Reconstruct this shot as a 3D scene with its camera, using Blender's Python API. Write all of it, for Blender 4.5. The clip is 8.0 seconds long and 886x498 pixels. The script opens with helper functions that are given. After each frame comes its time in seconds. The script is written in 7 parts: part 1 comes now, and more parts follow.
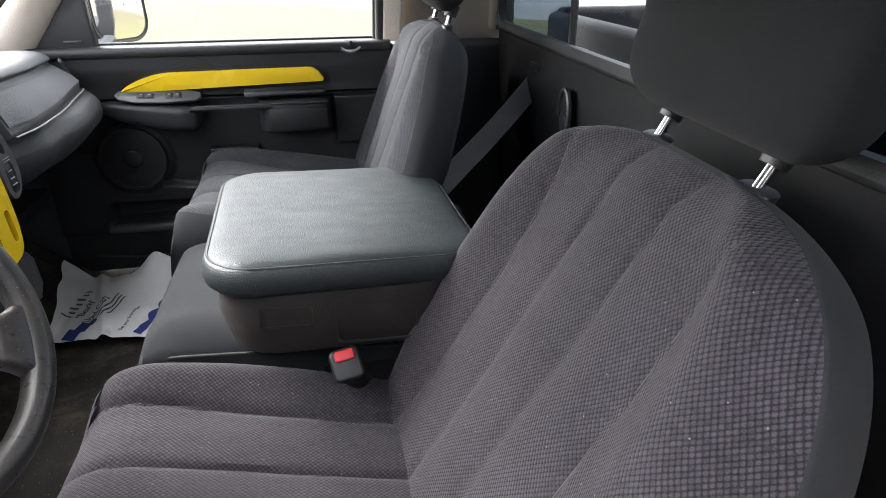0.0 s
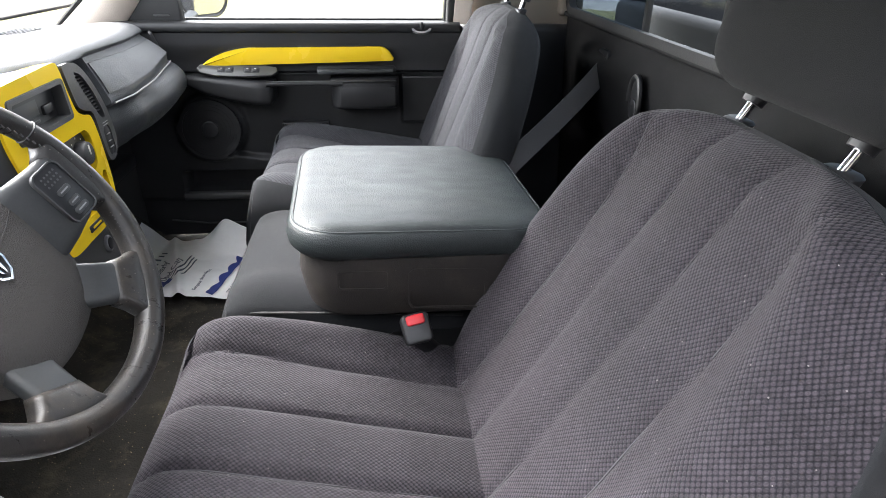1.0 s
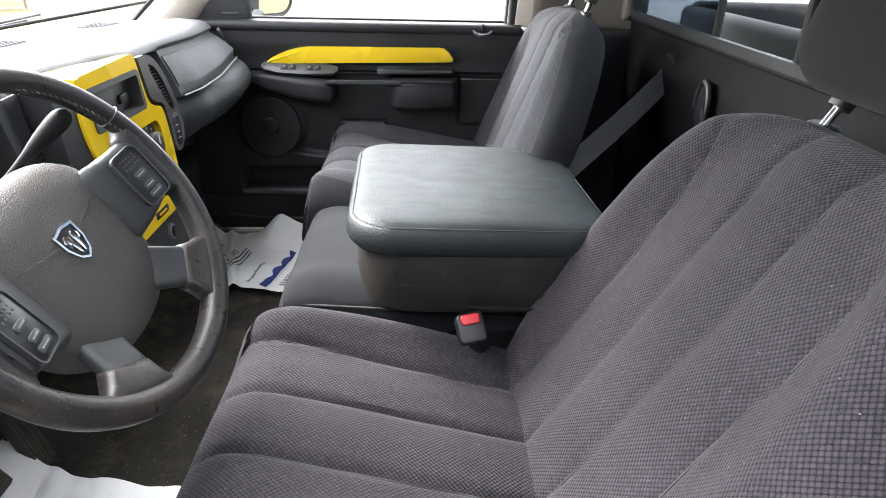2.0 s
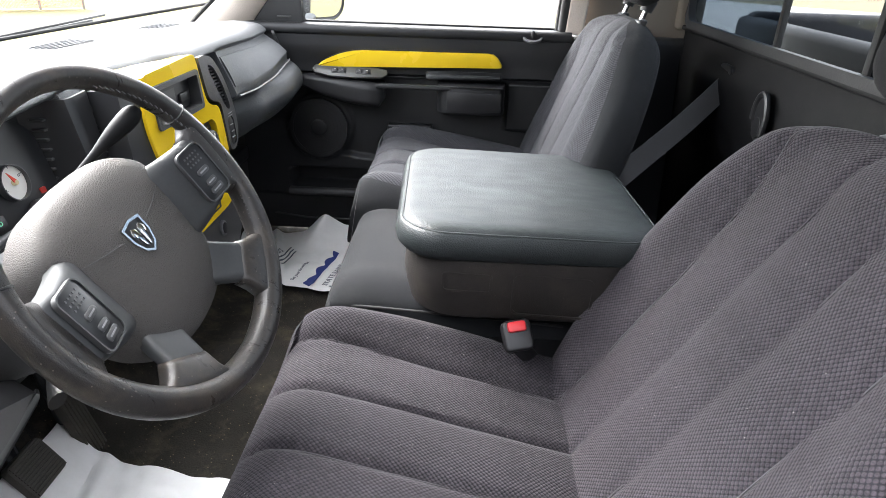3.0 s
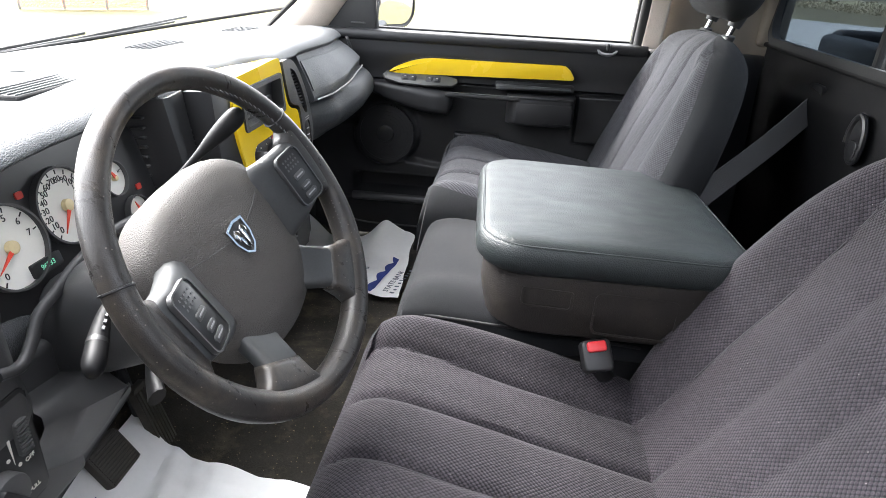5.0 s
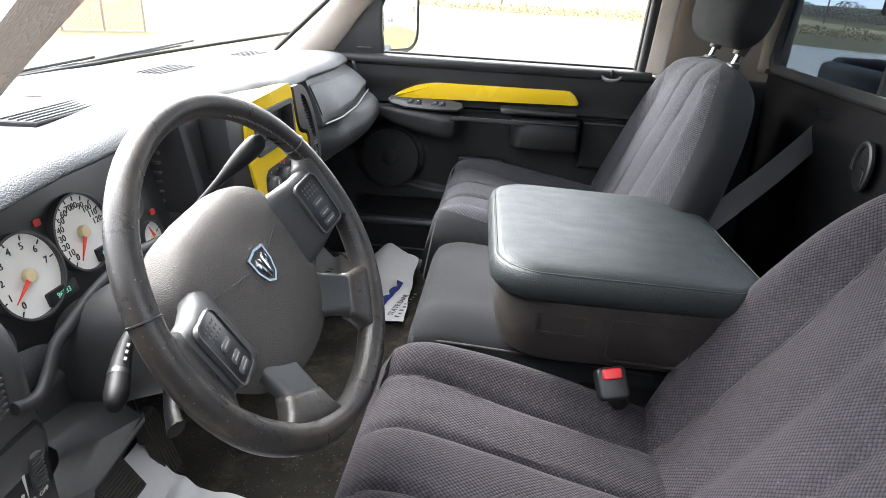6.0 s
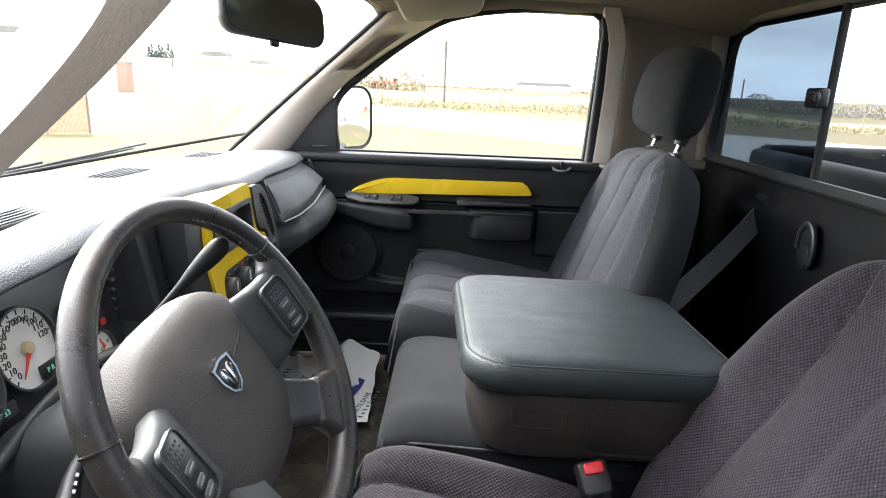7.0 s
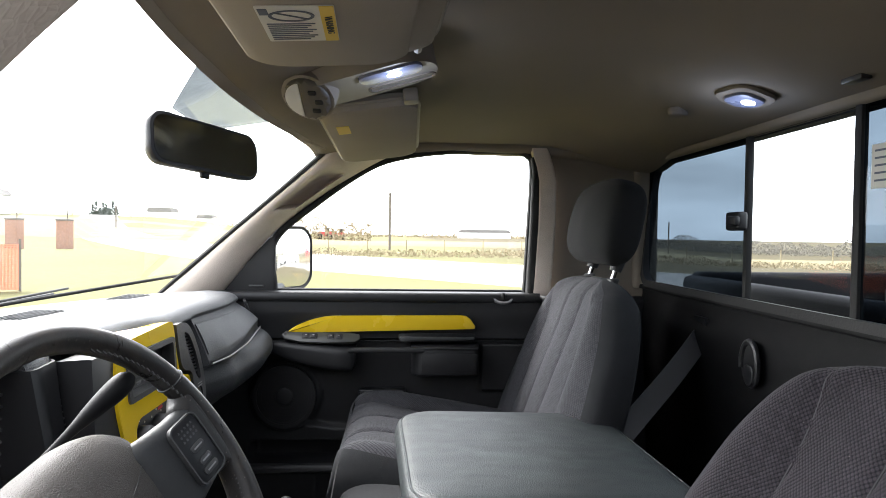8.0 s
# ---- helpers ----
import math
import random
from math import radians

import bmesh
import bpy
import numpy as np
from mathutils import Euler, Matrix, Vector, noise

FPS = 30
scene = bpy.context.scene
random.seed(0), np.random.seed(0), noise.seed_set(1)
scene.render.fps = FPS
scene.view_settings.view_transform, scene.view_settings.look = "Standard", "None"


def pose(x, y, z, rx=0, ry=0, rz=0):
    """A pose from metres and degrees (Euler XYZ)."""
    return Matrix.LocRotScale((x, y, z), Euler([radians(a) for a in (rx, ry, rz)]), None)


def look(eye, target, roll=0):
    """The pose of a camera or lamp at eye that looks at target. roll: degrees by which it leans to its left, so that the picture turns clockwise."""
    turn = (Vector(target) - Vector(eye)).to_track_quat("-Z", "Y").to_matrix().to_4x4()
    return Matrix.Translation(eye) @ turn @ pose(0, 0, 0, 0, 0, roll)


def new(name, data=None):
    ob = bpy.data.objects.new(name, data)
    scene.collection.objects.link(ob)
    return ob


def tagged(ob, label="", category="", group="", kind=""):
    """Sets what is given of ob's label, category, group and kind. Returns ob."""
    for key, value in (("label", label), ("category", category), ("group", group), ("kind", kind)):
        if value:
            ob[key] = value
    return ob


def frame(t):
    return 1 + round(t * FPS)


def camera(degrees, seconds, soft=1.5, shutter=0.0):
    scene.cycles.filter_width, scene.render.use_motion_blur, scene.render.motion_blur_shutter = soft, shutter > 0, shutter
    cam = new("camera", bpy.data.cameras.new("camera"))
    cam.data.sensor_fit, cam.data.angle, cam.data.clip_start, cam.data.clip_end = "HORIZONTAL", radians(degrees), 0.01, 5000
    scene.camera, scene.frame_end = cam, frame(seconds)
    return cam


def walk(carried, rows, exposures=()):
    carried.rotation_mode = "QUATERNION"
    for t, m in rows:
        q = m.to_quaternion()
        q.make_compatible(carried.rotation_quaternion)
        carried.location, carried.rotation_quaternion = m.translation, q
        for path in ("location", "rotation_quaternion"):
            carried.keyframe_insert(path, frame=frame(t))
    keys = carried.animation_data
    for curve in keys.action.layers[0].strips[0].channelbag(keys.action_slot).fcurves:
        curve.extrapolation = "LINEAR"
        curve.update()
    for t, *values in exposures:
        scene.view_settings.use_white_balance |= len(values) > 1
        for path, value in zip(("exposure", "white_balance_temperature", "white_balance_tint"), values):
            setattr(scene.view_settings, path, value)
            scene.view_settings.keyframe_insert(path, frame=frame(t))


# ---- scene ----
cam = camera(72.0, 8.0, soft=0.85)
PATH = [
    (0, 0.3838, 0.0233, 0.9149, 64.06, 0.31, -10.41),
    (0.5, 0.3474, -0.0034, 0.9177, 62.86, -0.30, -8.00),
    (1, 0.3281, -0.0172, 0.9117, 62.95, -0.75, -5.74),
    (1.5, 0.3149, -0.0149, 0.9014, 63.16, -0.99, -3.30),
    (3, 0.2802, -0.0147, 0.8962, 63.90, -1.65, 2.65),
    (3.5, 0.2648, -0.0159, 0.8950, 63.77, -1.84, 4.40),
    (4, 0.2487, -0.0127, 0.8931, 63.97, -2.10, 6.07),
    (4.5, 0.2297, -0.0074, 0.8925, 64.27, -2.61, 7.06),
    (6, 0.1814, -0.0017, 0.8988, 66.37, -3.02, 6.54),
    (6.5, 0.1634, 0.0066, 0.9010, 69.45, -2.88, 4.12),
    (7, 0.1571, 0.0125, 0.9006, 74.96, -2.19, 1.50),
    (7.5, 0.1503, 0.0341, 0.8951, 82.07, -1.31, -1.56),
    (8, 0.1735, 0.0421, 0.8677, 88.70, -0.80, -3.63),
]
walk(cam, [(t, pose(x, y, z, rx, ry, rz)) for t, x, y, z, rx, ry, rz in PATH],
     exposures=[(0.0, 1.68, 6400, 11), (0.7, 1.97, 6400, 11), (1.5, 2.05, 6400, 11), (3.5, 2.0, 6400, 11), (4.5, 2.0, 6400, 11), (6.5, 1.80, 6400, 11), (8.0, 1.1, 6400, 11)])

# ---------------------------------------------------------------- light
world = bpy.data.worlds.new("overcast_sky")
scene.world = world
world.use_nodes = True
wn, wl = world.node_tree.nodes, world.node_tree.links
wn.clear()
sky = wn.new("ShaderNodeTexSky")
sky.sky_type, sky.sun_disc = "NISHITA", False
sky.sun_elevation, sky.sun_rotation = radians(49), radians(302)
sky.dust_density = 4.0
soft_sky = wn.new("ShaderNodeHueSaturation")
soft_sky.inputs["Saturation"].default_value = 0.22
wl.new(sky.outputs[0], soft_sky.inputs["Color"])
wco = wn.new("ShaderNodeTexCoord")
wsep, wmax, wcom = wn.new("ShaderNodeSeparateXYZ"), wn.new("ShaderNodeMath"), wn.new("ShaderNodeCombineXYZ")
wmax.operation, wmax.inputs[1].default_value = "MAXIMUM", 0.12
wl.new(wco.outputs["Generated"], wsep.inputs[0])
wl.new(wsep.outputs[2], wmax.inputs[0])
wl.new(wsep.outputs[0], wcom.inputs[0])
wl.new(wsep.outputs[1], wcom.inputs[1])
wl.new(wmax.outputs[0], wcom.inputs[2])
wl.new(wcom.outputs[0], sky.inputs["Vector"])
wmap = wn.new("ShaderNodeMapping")
wmap.inputs["Scale"].default_value = (1.5, 1.5, 6.0)
cloud = wn.new("ShaderNodeTexNoise")
cloud.inputs["Scale"].default_value, cloud.inputs["Detail"].default_value = 2.2, 7.0
cramp = wn.new("ShaderNodeMapRange")
cramp.inputs["From Min"].default_value, cramp.inputs["From Max"].default_value = 0.32, 0.68
cramp.inputs["To Min"].default_value, cramp.inputs["To Max"].default_value = 0.72, 1.25
wl.new(wco.outputs["Generated"], wmap.inputs["Vector"])
wl.new(wmap.outputs[0], cloud.inputs["Vector"])
wl.new(cloud.outputs[0], cramp.inputs["Value"])
wmul = wn.new("ShaderNodeVectorMath")
wmul.operation = "SCALE"
wl.new(soft_sky.outputs[0], wmul.inputs[0])
wl.new(cramp.outputs[0], wmul.inputs["Scale"])
wbg = wn.new("ShaderNodeBackground")
wbg.inputs["Strength"].default_value = 0.66
wl.new(wmul.outputs[0], wbg.inputs["Color"])
wout = wn.new("ShaderNodeOutputWorld")
wl.new(wbg.outputs[0], wout.inputs[0])

sun_data = bpy.data.lights.new("sun", "SUN")
sun_data.energy, sun_data.angle, sun_data.color = 1.4, radians(60), (0.98, 0.99, 1.0)
sun = new("sun", sun_data)
sun.matrix_basis = look((0, 0, 0), (0.50, -0.42, -0.75))


# ---------------------------------------------------------------- materials
def nodes_of(name):
    m = bpy.data.materials.new(name)
    m.use_nodes = True
    n, l = m.node_tree.nodes, m.node_tree.links
    return m, n, l, n["Principled BSDF"]


def mat(name, color, rough=0.5, metal=0.0, grain=0.0, scale=400.0, vary=0.12, blot=6.0, spec=0.5, sheen=0.0, dirt=None, dirt_amount=0.0, coat=0.0):
    """Base colour with broad blotches and fine grain, both in object metres."""
    m, n, l, b = nodes_of(name)
    b.inputs["Roughness"].default_value, b.inputs["Metallic"].default_value = rough, metal
    b.inputs["Specular IOR Level"].default_value = spec
    b.inputs["Sheen Weight"].default_value = sheen
    b.inputs["Coat Weight"].default_value = coat
    co = n.new("ShaderNodeTexCoord")
    big = n.new("ShaderNodeTexNoise")
    big.inputs["Scale"].default_value, big.inputs["Detail"].default_value = blot, 5.0
    l.new(co.outputs["Object"], big.inputs["Vector"])
    fine = n.new("ShaderNodeTexNoise")
    fine.inputs["Scale"].default_value, fine.inputs["Detail"].default_value = scale, 2.0
    l.new(co.outputs["Object"], fine.inputs["Vector"])
    mixf = n.new("ShaderNodeMath")
    mixf.operation = "MULTIPLY_ADD"
    l.new(fine.outputs[0], mixf.inputs[0])
    mixf.inputs[1].default_value = 0.5
    l.new(big.outputs[0], mixf.inputs[2])
    rng = n.new("ShaderNodeMapRange")
    rng.inputs["From Min"].default_value, rng.inputs["From Max"].default_value = 0.35, 1.15
    rng.inputs["To Min"].default_value, rng.inputs["To Max"].default_value = 1 - vary, 1 + vary
    l.new(mixf.outputs[0], rng.inputs["Value"])
    sc = n.new("ShaderNodeVectorMath")
    sc.operation = "SCALE"
    sc.inputs[0].default_value = color
    l.new(rng.outputs[0], sc.inputs["Scale"])
    last = sc.outputs[0]
    if dirt:
        dn = n.new("ShaderNodeTexNoise")
        dn.inputs["Scale"].default_value, dn.inputs["Detail"].default_value = 14.0, 8.0
        dn.inputs["Roughness"].default_value = 0.7
        l.new(co.outputs["Object"], dn.inputs["Vector"])
        dr = n.new("ShaderNodeMapRange")
        dr.inputs["From Min"].default_value, dr.inputs["From Max"].default_value = 0.5, 0.75
        dr.inputs["To Max"].default_value = dirt_amount
        l.new(dn.outputs[0], dr.inputs["Value"])
        mx = n.new("ShaderNodeMix")
        mx.data_type = "RGBA"
        l.new(dr.outputs[0], mx.inputs[0])
        l.new(last, mx.inputs[6])
        mx.inputs[7].default_value = (*dirt, 1)
        last = mx.outputs[2]
    l.new(last, b.inputs["Base Color"])
    rr = n.new("ShaderNodeMapRange")
    rr.inputs["From Min"].default_value, rr.inputs["From Max"].default_value = 0.3, 0.7
    rr.inputs["To Min"].default_value, rr.inputs["To Max"].default_value = max(rough - 0.07, 0.02), min(rough + 0.07, 1.0)
    l.new(big.outputs[0], rr.inputs["Value"])
    l.new(rr.outputs[0], b.inputs["Roughness"])
    if grain:
        bump = n.new("ShaderNodeBump")
        bump.inputs["Strength"].default_value = grain
        bump.inputs["Distance"].default_value = 0.002
        l.new(fine.outputs[0], bump.inputs["Height"])
        l.new(bump.outputs[0], b.inputs["Normal"])
    return m


def leather_mat(name, color, rough, cell=260.0, depth=0.35, vary=0.12, spec=0.5, wear=None):
    """Pebbled vinyl or leather: small rounded cells with creases between."""
    m = mat(name, color, rough, vary=vary, spec=spec, dirt=wear, dirt_amount=0.5 if wear else 0.0)
    n, l = m.node_tree.nodes, m.node_tree.links
    b = n["Principled BSDF"]
    co = n.new("ShaderNodeTexCoord")
    vor = n.new("ShaderNodeTexVoronoi")
    vor.feature = "DISTANCE_TO_EDGE"
    vor.inputs["Scale"].default_value = cell
    l.new(co.outputs["Object"], vor.inputs["Vector"])
    rng = n.new("ShaderNodeMapRange")
    rng.inputs["From Max"].default_value = 0.25
    l.new(vor.outputs["Distance"], rng.inputs["Value"])
    bump = n.new("ShaderNodeBump")
    bump.inputs["Strength"].default_value, bump.inputs["Distance"].default_value = depth, 0.0012
    l.new(rng.outputs[0], bump.inputs["Height"])
    l.new(bump.outputs[0], b.inputs["Normal"])
    return m


def knit_mat(name, light, dark, pitch=0.0062):
    """Woven seat cloth: rows of small pale tufts with dark gaps, laid in the seat's own metres."""
    m, n, l, b = nodes_of(name)
    b.inputs["Roughness"].default_value = 0.85
    b.inputs["Sheen Weight"].default_value = 0.05
    b.inputs["Specular IOR Level"].default_value = 0.2
    uv = n.new("ShaderNodeTexCoord")
    mp = n.new("ShaderNodeMapping")
    mp.inputs["Rotation"].default_value = (0, 0, radians(45))
    mp.inputs["Scale"].default_value = (1 / pitch, 1 / pitch * 0.8, 1)
    l.new(uv.outputs["UV"], mp.inputs["Vector"])
    vor = n.new("ShaderNodeTexVoronoi")
    vor.voronoi_dimensions = "2D"
    vor.inputs["Randomness"].default_value = 0.07
    vor.inputs["Scale"].default_value = 1.0
    l.new(mp.outputs[0], vor.inputs["Vector"])
    ramp = n.new("ShaderNodeMapRange")
    ramp.interpolation_type = "SMOOTHSTEP"
    ramp.inputs["From Min"].default_value, ramp.inputs["From Max"].default_value = 0.26, 0.60
    l.new(vor.outputs["Distance"], ramp.inputs["Value"])
    noi = n.new("ShaderNodeTexNoise")
    noi.inputs["Scale"].default_value, noi.inputs["Detail"].default_value = 620.0, 3.0
    l.new(uv.outputs["Object"], noi.inputs["Vector"])
    big = n.new("ShaderNodeTexNoise")
    big.inputs["Scale"].default_value, big.inputs["Detail"].default_value = 7.0, 5.0
    l.new(uv.outputs["Object"], big.inputs["Vector"])
    mx = n.new("ShaderNodeMix")
    mx.data_type = "RGBA"
    l.new(ramp.outputs[0], mx.inputs[0])
    mx.inputs[6].default_value, mx.inputs[7].default_value = (*light, 1), (*dark, 1)
    vary = n.new("ShaderNodeMath")
    vary.operation = "MULTIPLY_ADD"
    l.new(noi.outputs[0], vary.inputs[0])
    vary.inputs[1].default_value = 1.5
    # each stitch takes the light a little differently
    tuft = n.new("ShaderNodeMath")
    tuft.operation = "MULTIPLY_ADD"
    one = n.new("ShaderNodeSeparateColor")
    l.new(vor.outputs["Color"], one.inputs[0])
    l.new(one.outputs[0], tuft.inputs[0])
    tuft.inputs[1].default_value = 0.50
    l.new(big.outputs[0], tuft.inputs[2])
    low = n.new("ShaderNodeMath")
    low.operation = "SUBTRACT"
    l.new(tuft.outputs[0], low.inputs[0])
    low.inputs[1].default_value = 0.25
    l.new(low.outputs[0], vary.inputs[2])
    sc = n.new("ShaderNodeVectorMath")
    sc.operation = "SCALE"
    l.new(mx.outputs[2], sc.inputs[0])
    l.new(vary.outputs[0], sc.inputs["Scale"])
    # lint and dust specks
    lint = n.new("ShaderNodeTexVoronoi")
    lint.inputs["Scale"].default_value = 38.0
    l.new(uv.outputs["Object"], lint.inputs["Vector"])
    spot = n.new("ShaderNodeMath")
    spot.operation = "LESS_THAN"
    spot.inputs[1].default_value = 0.028
    l.new(lint.outputs["Distance"], spot.inputs[0])
    mx2 = n.new("ShaderNodeMix")
    mx2.data_type = "RGBA"
    l.new(spot.outputs[0], mx2.inputs[0])
    l.new(sc.outputs[0], mx2.inputs[6])
    mx2.inputs[7].default_value = (0.16, 0.15, 0.15, 1)
    l.new(mx2.outputs[2], b.inputs["Base Color"])
    bump = n.new("ShaderNodeBump")
    bump.invert = True
    bump.inputs["Strength"].default_value, bump.inputs["Distance"].default_value = 0.6, 0.0015
    l.new(ramp.outputs[0], bump.inputs["Height"])
    l.new(bump.outputs[0], b.inputs["Normal"])
    return m


def worn_gloss(m, low, high, fold_depth=0.16, grid=(16.0, 60.0, 30.0)):
    """Rubbed streaks and soft wrinkles: uneven gloss on an old padded surface."""
    n, l = m.node_tree.nodes, m.node_tree.links
    b = n["Principled BSDF"]
    co = n.new("ShaderNodeTexCoord")
    mp = n.new("ShaderNodeMapping")
    mp.inputs["Scale"].default_value = grid
    l.new(co.outputs["Object"], mp.inputs["Vector"])
    streak = n.new("ShaderNodeTexNoise")
    streak.inputs["Scale"].default_value, streak.inputs["Detail"].default_value = 1.0, 7.0
    streak.inputs["Roughness"].default_value = 0.7
    l.new(mp.outputs[0], streak.inputs["Vector"])
    rng = n.new("ShaderNodeMapRange")
    rng.inputs["From Min"].default_value, rng.inputs["From Max"].default_value = 0.32, 0.68
    rng.inputs["To Min"].default_value, rng.inputs["To Max"].default_value = low, high
    l.new(streak.outputs[0], rng.inputs["Value"])
    l.new(rng.outputs[0], b.inputs["Roughness"])
    fold = n.new("ShaderNodeBump")
    fold.inputs["Strength"].default_value, fold.inputs["Distance"].default_value = fold_depth, 0.0025
    l.new(streak.outputs[0], fold.inputs["Height"])
    inner = b.inputs["Normal"].links[0].from_node
    l.new(fold.outputs[0], inner.inputs["Normal"])


def specks(m, scale, size, color):
    """Adds small pale grains of dust or sand to a material."""
    n, l = m.node_tree.nodes, m.node_tree.links
    b = n["Principled BSDF"]
    old = b.inputs["Base Color"].links[0].from_socket
    co, vor, less, mx = n.new("ShaderNodeTexCoord"), n.new("ShaderNodeTexVoronoi"), n.new("ShaderNodeMath"), n.new("ShaderNodeMix")
    vor.inputs["Scale"].default_value = scale
    less.operation, less.inputs[1].default_value = "LESS_THAN", size
    mx.data_type = "RGBA"
    l.new(co.outputs["Object"], vor.inputs["Vector"])
    l.new(vor.outputs["Distance"], less.inputs[0])
    l.new(less.outputs[0], mx.inputs[0])
    l.new(old, mx.inputs[6])
    mx.inputs[7].default_value = (*color, 1)
    l.new(mx.outputs[2], b.inputs["Base Color"])


def glass_mat(name, tint, gloss=1.0):
    m = bpy.data.materials.new(name)
    m.use_nodes = True
    n, l = m.node_tree.nodes, m.node_tree.links
    n.clear()
    tr, gl, mx, fr, out = (n.new("ShaderNode" + k) for k in ("BsdfTransparent", "BsdfGlossy", "MixShader", "LayerWeight", "OutputMaterial"))
    power, amount = n.new("ShaderNodeMath"), n.new("ShaderNodeMath")
    power.operation, amount.operation = "POWER", "MULTIPLY_ADD"
    power.inputs[1].default_value, amount.inputs[1].default_value, amount.inputs[2].default_value = 5.0, 0.5, 0.035
    tr.inputs[0].default_value = (*tint, 1)
    gl.inputs["Roughness"].default_value = 0.01
    gl.inputs["Color"].default_value = (gloss, gloss, gloss, 1)
    fr.inputs["Blend"].default_value = 0.5
    l.new(fr.outputs["Facing"], power.inputs[0])
    l.new(power.outputs[0], amount.inputs[0])
    l.new(amount.outputs[0], mx.inputs[0])
    l.new(tr.outputs[0], mx.inputs[1])
    l.new(gl.outputs[0], mx.inputs[2])
    l.new(mx.outputs[0], out.inputs[0])
    return m


def glow_mat(name, color, strength):
    m, n, l, b = nodes_of(name)
    b.inputs["Base Color"].default_value = (*color, 1)
    b.inputs["Emission Color"].default_value = (*color, 1)
    b.inputs["Emission Strength"].default_value = strength
    return m


M_PLASTIC = mat("dark_plastic", (0.050, 0.050, 0.051), 0.45, grain=0.18, scale=1300, vary=0.18, dirt=(0.10, 0.095, 0.085), dirt_amount=0.12)
M_PLASTIC2 = mat("charcoal_plastic", (0.060, 0.060, 0.062), 0.45, grain=0.18, scale=1300, vary=0.18, dirt=(0.11, 0.10, 0.09), dirt_amount=0.15)
M_DOOR = mat("door_plastic", (0.023, 0.023, 0.024), 0.45, grain=0.18, scale=1300, vary=0.2, spec=0.3, dirt=(0.07, 0.066, 0.06), dirt_amount=0.12)
M_DASH = leather_mat("dash_skin", (0.043, 0.046, 0.049), 0.46, cell=330, depth=0.45, spec=0.42)
M_BLACK = mat("black_plastic", (0.012, 0.012, 0.013), 0.45, vary=0.2)
M_RUBBER = mat("black_rubber", (0.015, 0.015, 0.015), 0.8, grain=0.3, scale=300)
M_STALK = mat("stalk_black", (0.008, 0.008, 0.0085), 0.5, vary=0.2, spec=0.15)
M_TRIMLINE = mat("bright_trim", (0.35, 0.35, 0.35), 0.35, vary=0.1)
M_HEAD = mat("headliner_cloth", (0.215, 0.186, 0.152), 0.95, grain=0.3, scale=1200, vary=0.12, blot=3.0, spec=0.1)
# Paler than the headliner: light bounced up at the front is in its colour.
M_VISOR = mat("bounce_lit_cloth", (0.34, 0.30, 0.25), 0.95, grain=0.3, scale=1200, vary=0.12, blot=5.0, spec=0.1)
M_PILLAR = leather_mat("pillar_trim", (0.58, 0.50, 0.43), 0.65, cell=190, depth=0.30, vary=0.14, wear=(0.42, 0.36, 0.30))
M_YELLOW = mat("yellow_paint", (0.80, 0.54, 0.016), 0.25, vary=0.05, coat=0.4, grain=0.02)
M_CLOTH = mat("smooth_cloth", (0.0195, 0.0202, 0.0218), 0.95, grain=0.3, scale=1500, vary=0.25, sheen=0.05, spec=0.1, dirt=(0.05, 0.048, 0.047), dirt_amount=0.15)
M_CLOTH_DK = mat("headrest_cloth", (0.0115, 0.0118, 0.0122), 0.95, grain=0.3, scale=1500, vary=0.25, sheen=0.04, spec=0.1)
M_KNIT = knit_mat("knit_cloth", (0.0285, 0.0243, 0.0287), (0.0080, 0.0075, 0.0100), 0.0039)
M_KNIT2 = knit_mat("fine_knit", (0.034, 0.0345, 0.039), (0.020, 0.0205, 0.0235), 0.0040)
M_VINYL = leather_mat("lid_vinyl", (0.020, 0.0245, 0.025), 0.40, cell=300, depth=0.30, vary=0.4, spec=0.42)
worn_gloss(M_VINYL, 0.36, 0.52, 0.05, (20.0, 34.0, 30.0))
M_BIN = mat("bin_felt", (0.015, 0.0125, 0.011), 0.55, grain=0.35, scale=500, vary=0.5, blot=16, dirt=(0.060, 0.049, 0.038), dirt_amount=0.38)
M_LEATHER = leather_mat("wheel_leather", (0.029, 0.027, 0.0255), 0.34, cell=560, depth=0.14, vary=0.4, spec=0.36, wear=(0.110, 0.086, 0.062))
worn_gloss(M_LEATHER, 0.24, 0.44, 0.06)
M_HUB = leather_mat("hub_skin", (0.080, 0.074, 0.069), 0.66, cell=420, depth=0.50, vary=0.2, spec=0.25)
M_SPOKE = mat("spoke_plastic", (0.038, 0.040, 0.041), 0.52, metal=0.05, vary=0.25, blot=20, dirt=(0.08, 0.075, 0.065), dirt_amount=0.25)
M_CHROME = mat("chrome", (0.72, 0.72, 0.72), 0.12, metal=1.0, vary=0.05)
M_CARPET = mat("carpet", (0.034, 0.031, 0.027), 1.0, grain=1.0, scale=380, vary=0.5, blot=9, spec=0.05, dirt=(0.17, 0.14, 0.09), dirt_amount=0.45)
M_PAPER = mat("paper", (0.86, 0.85, 0.83), 0.8, grain=0.1, scale=120, vary=0.04, blot=10, dirt=(0.50, 0.45, 0.36), dirt_amount=0.10)
M_INK = mat("blue_ink", (0.03, 0.05, 0.22), 0.7)
M_INKG = mat("grey_ink", (0.12, 0.13, 0.16), 0.7)
M_RED = mat("red_button", (0.50, 0.022, 0.028), 0.4, vary=0.08)
M_DIAL = mat("dial_face", (0.72, 0.71, 0.66), 0.6, vary=0.03)
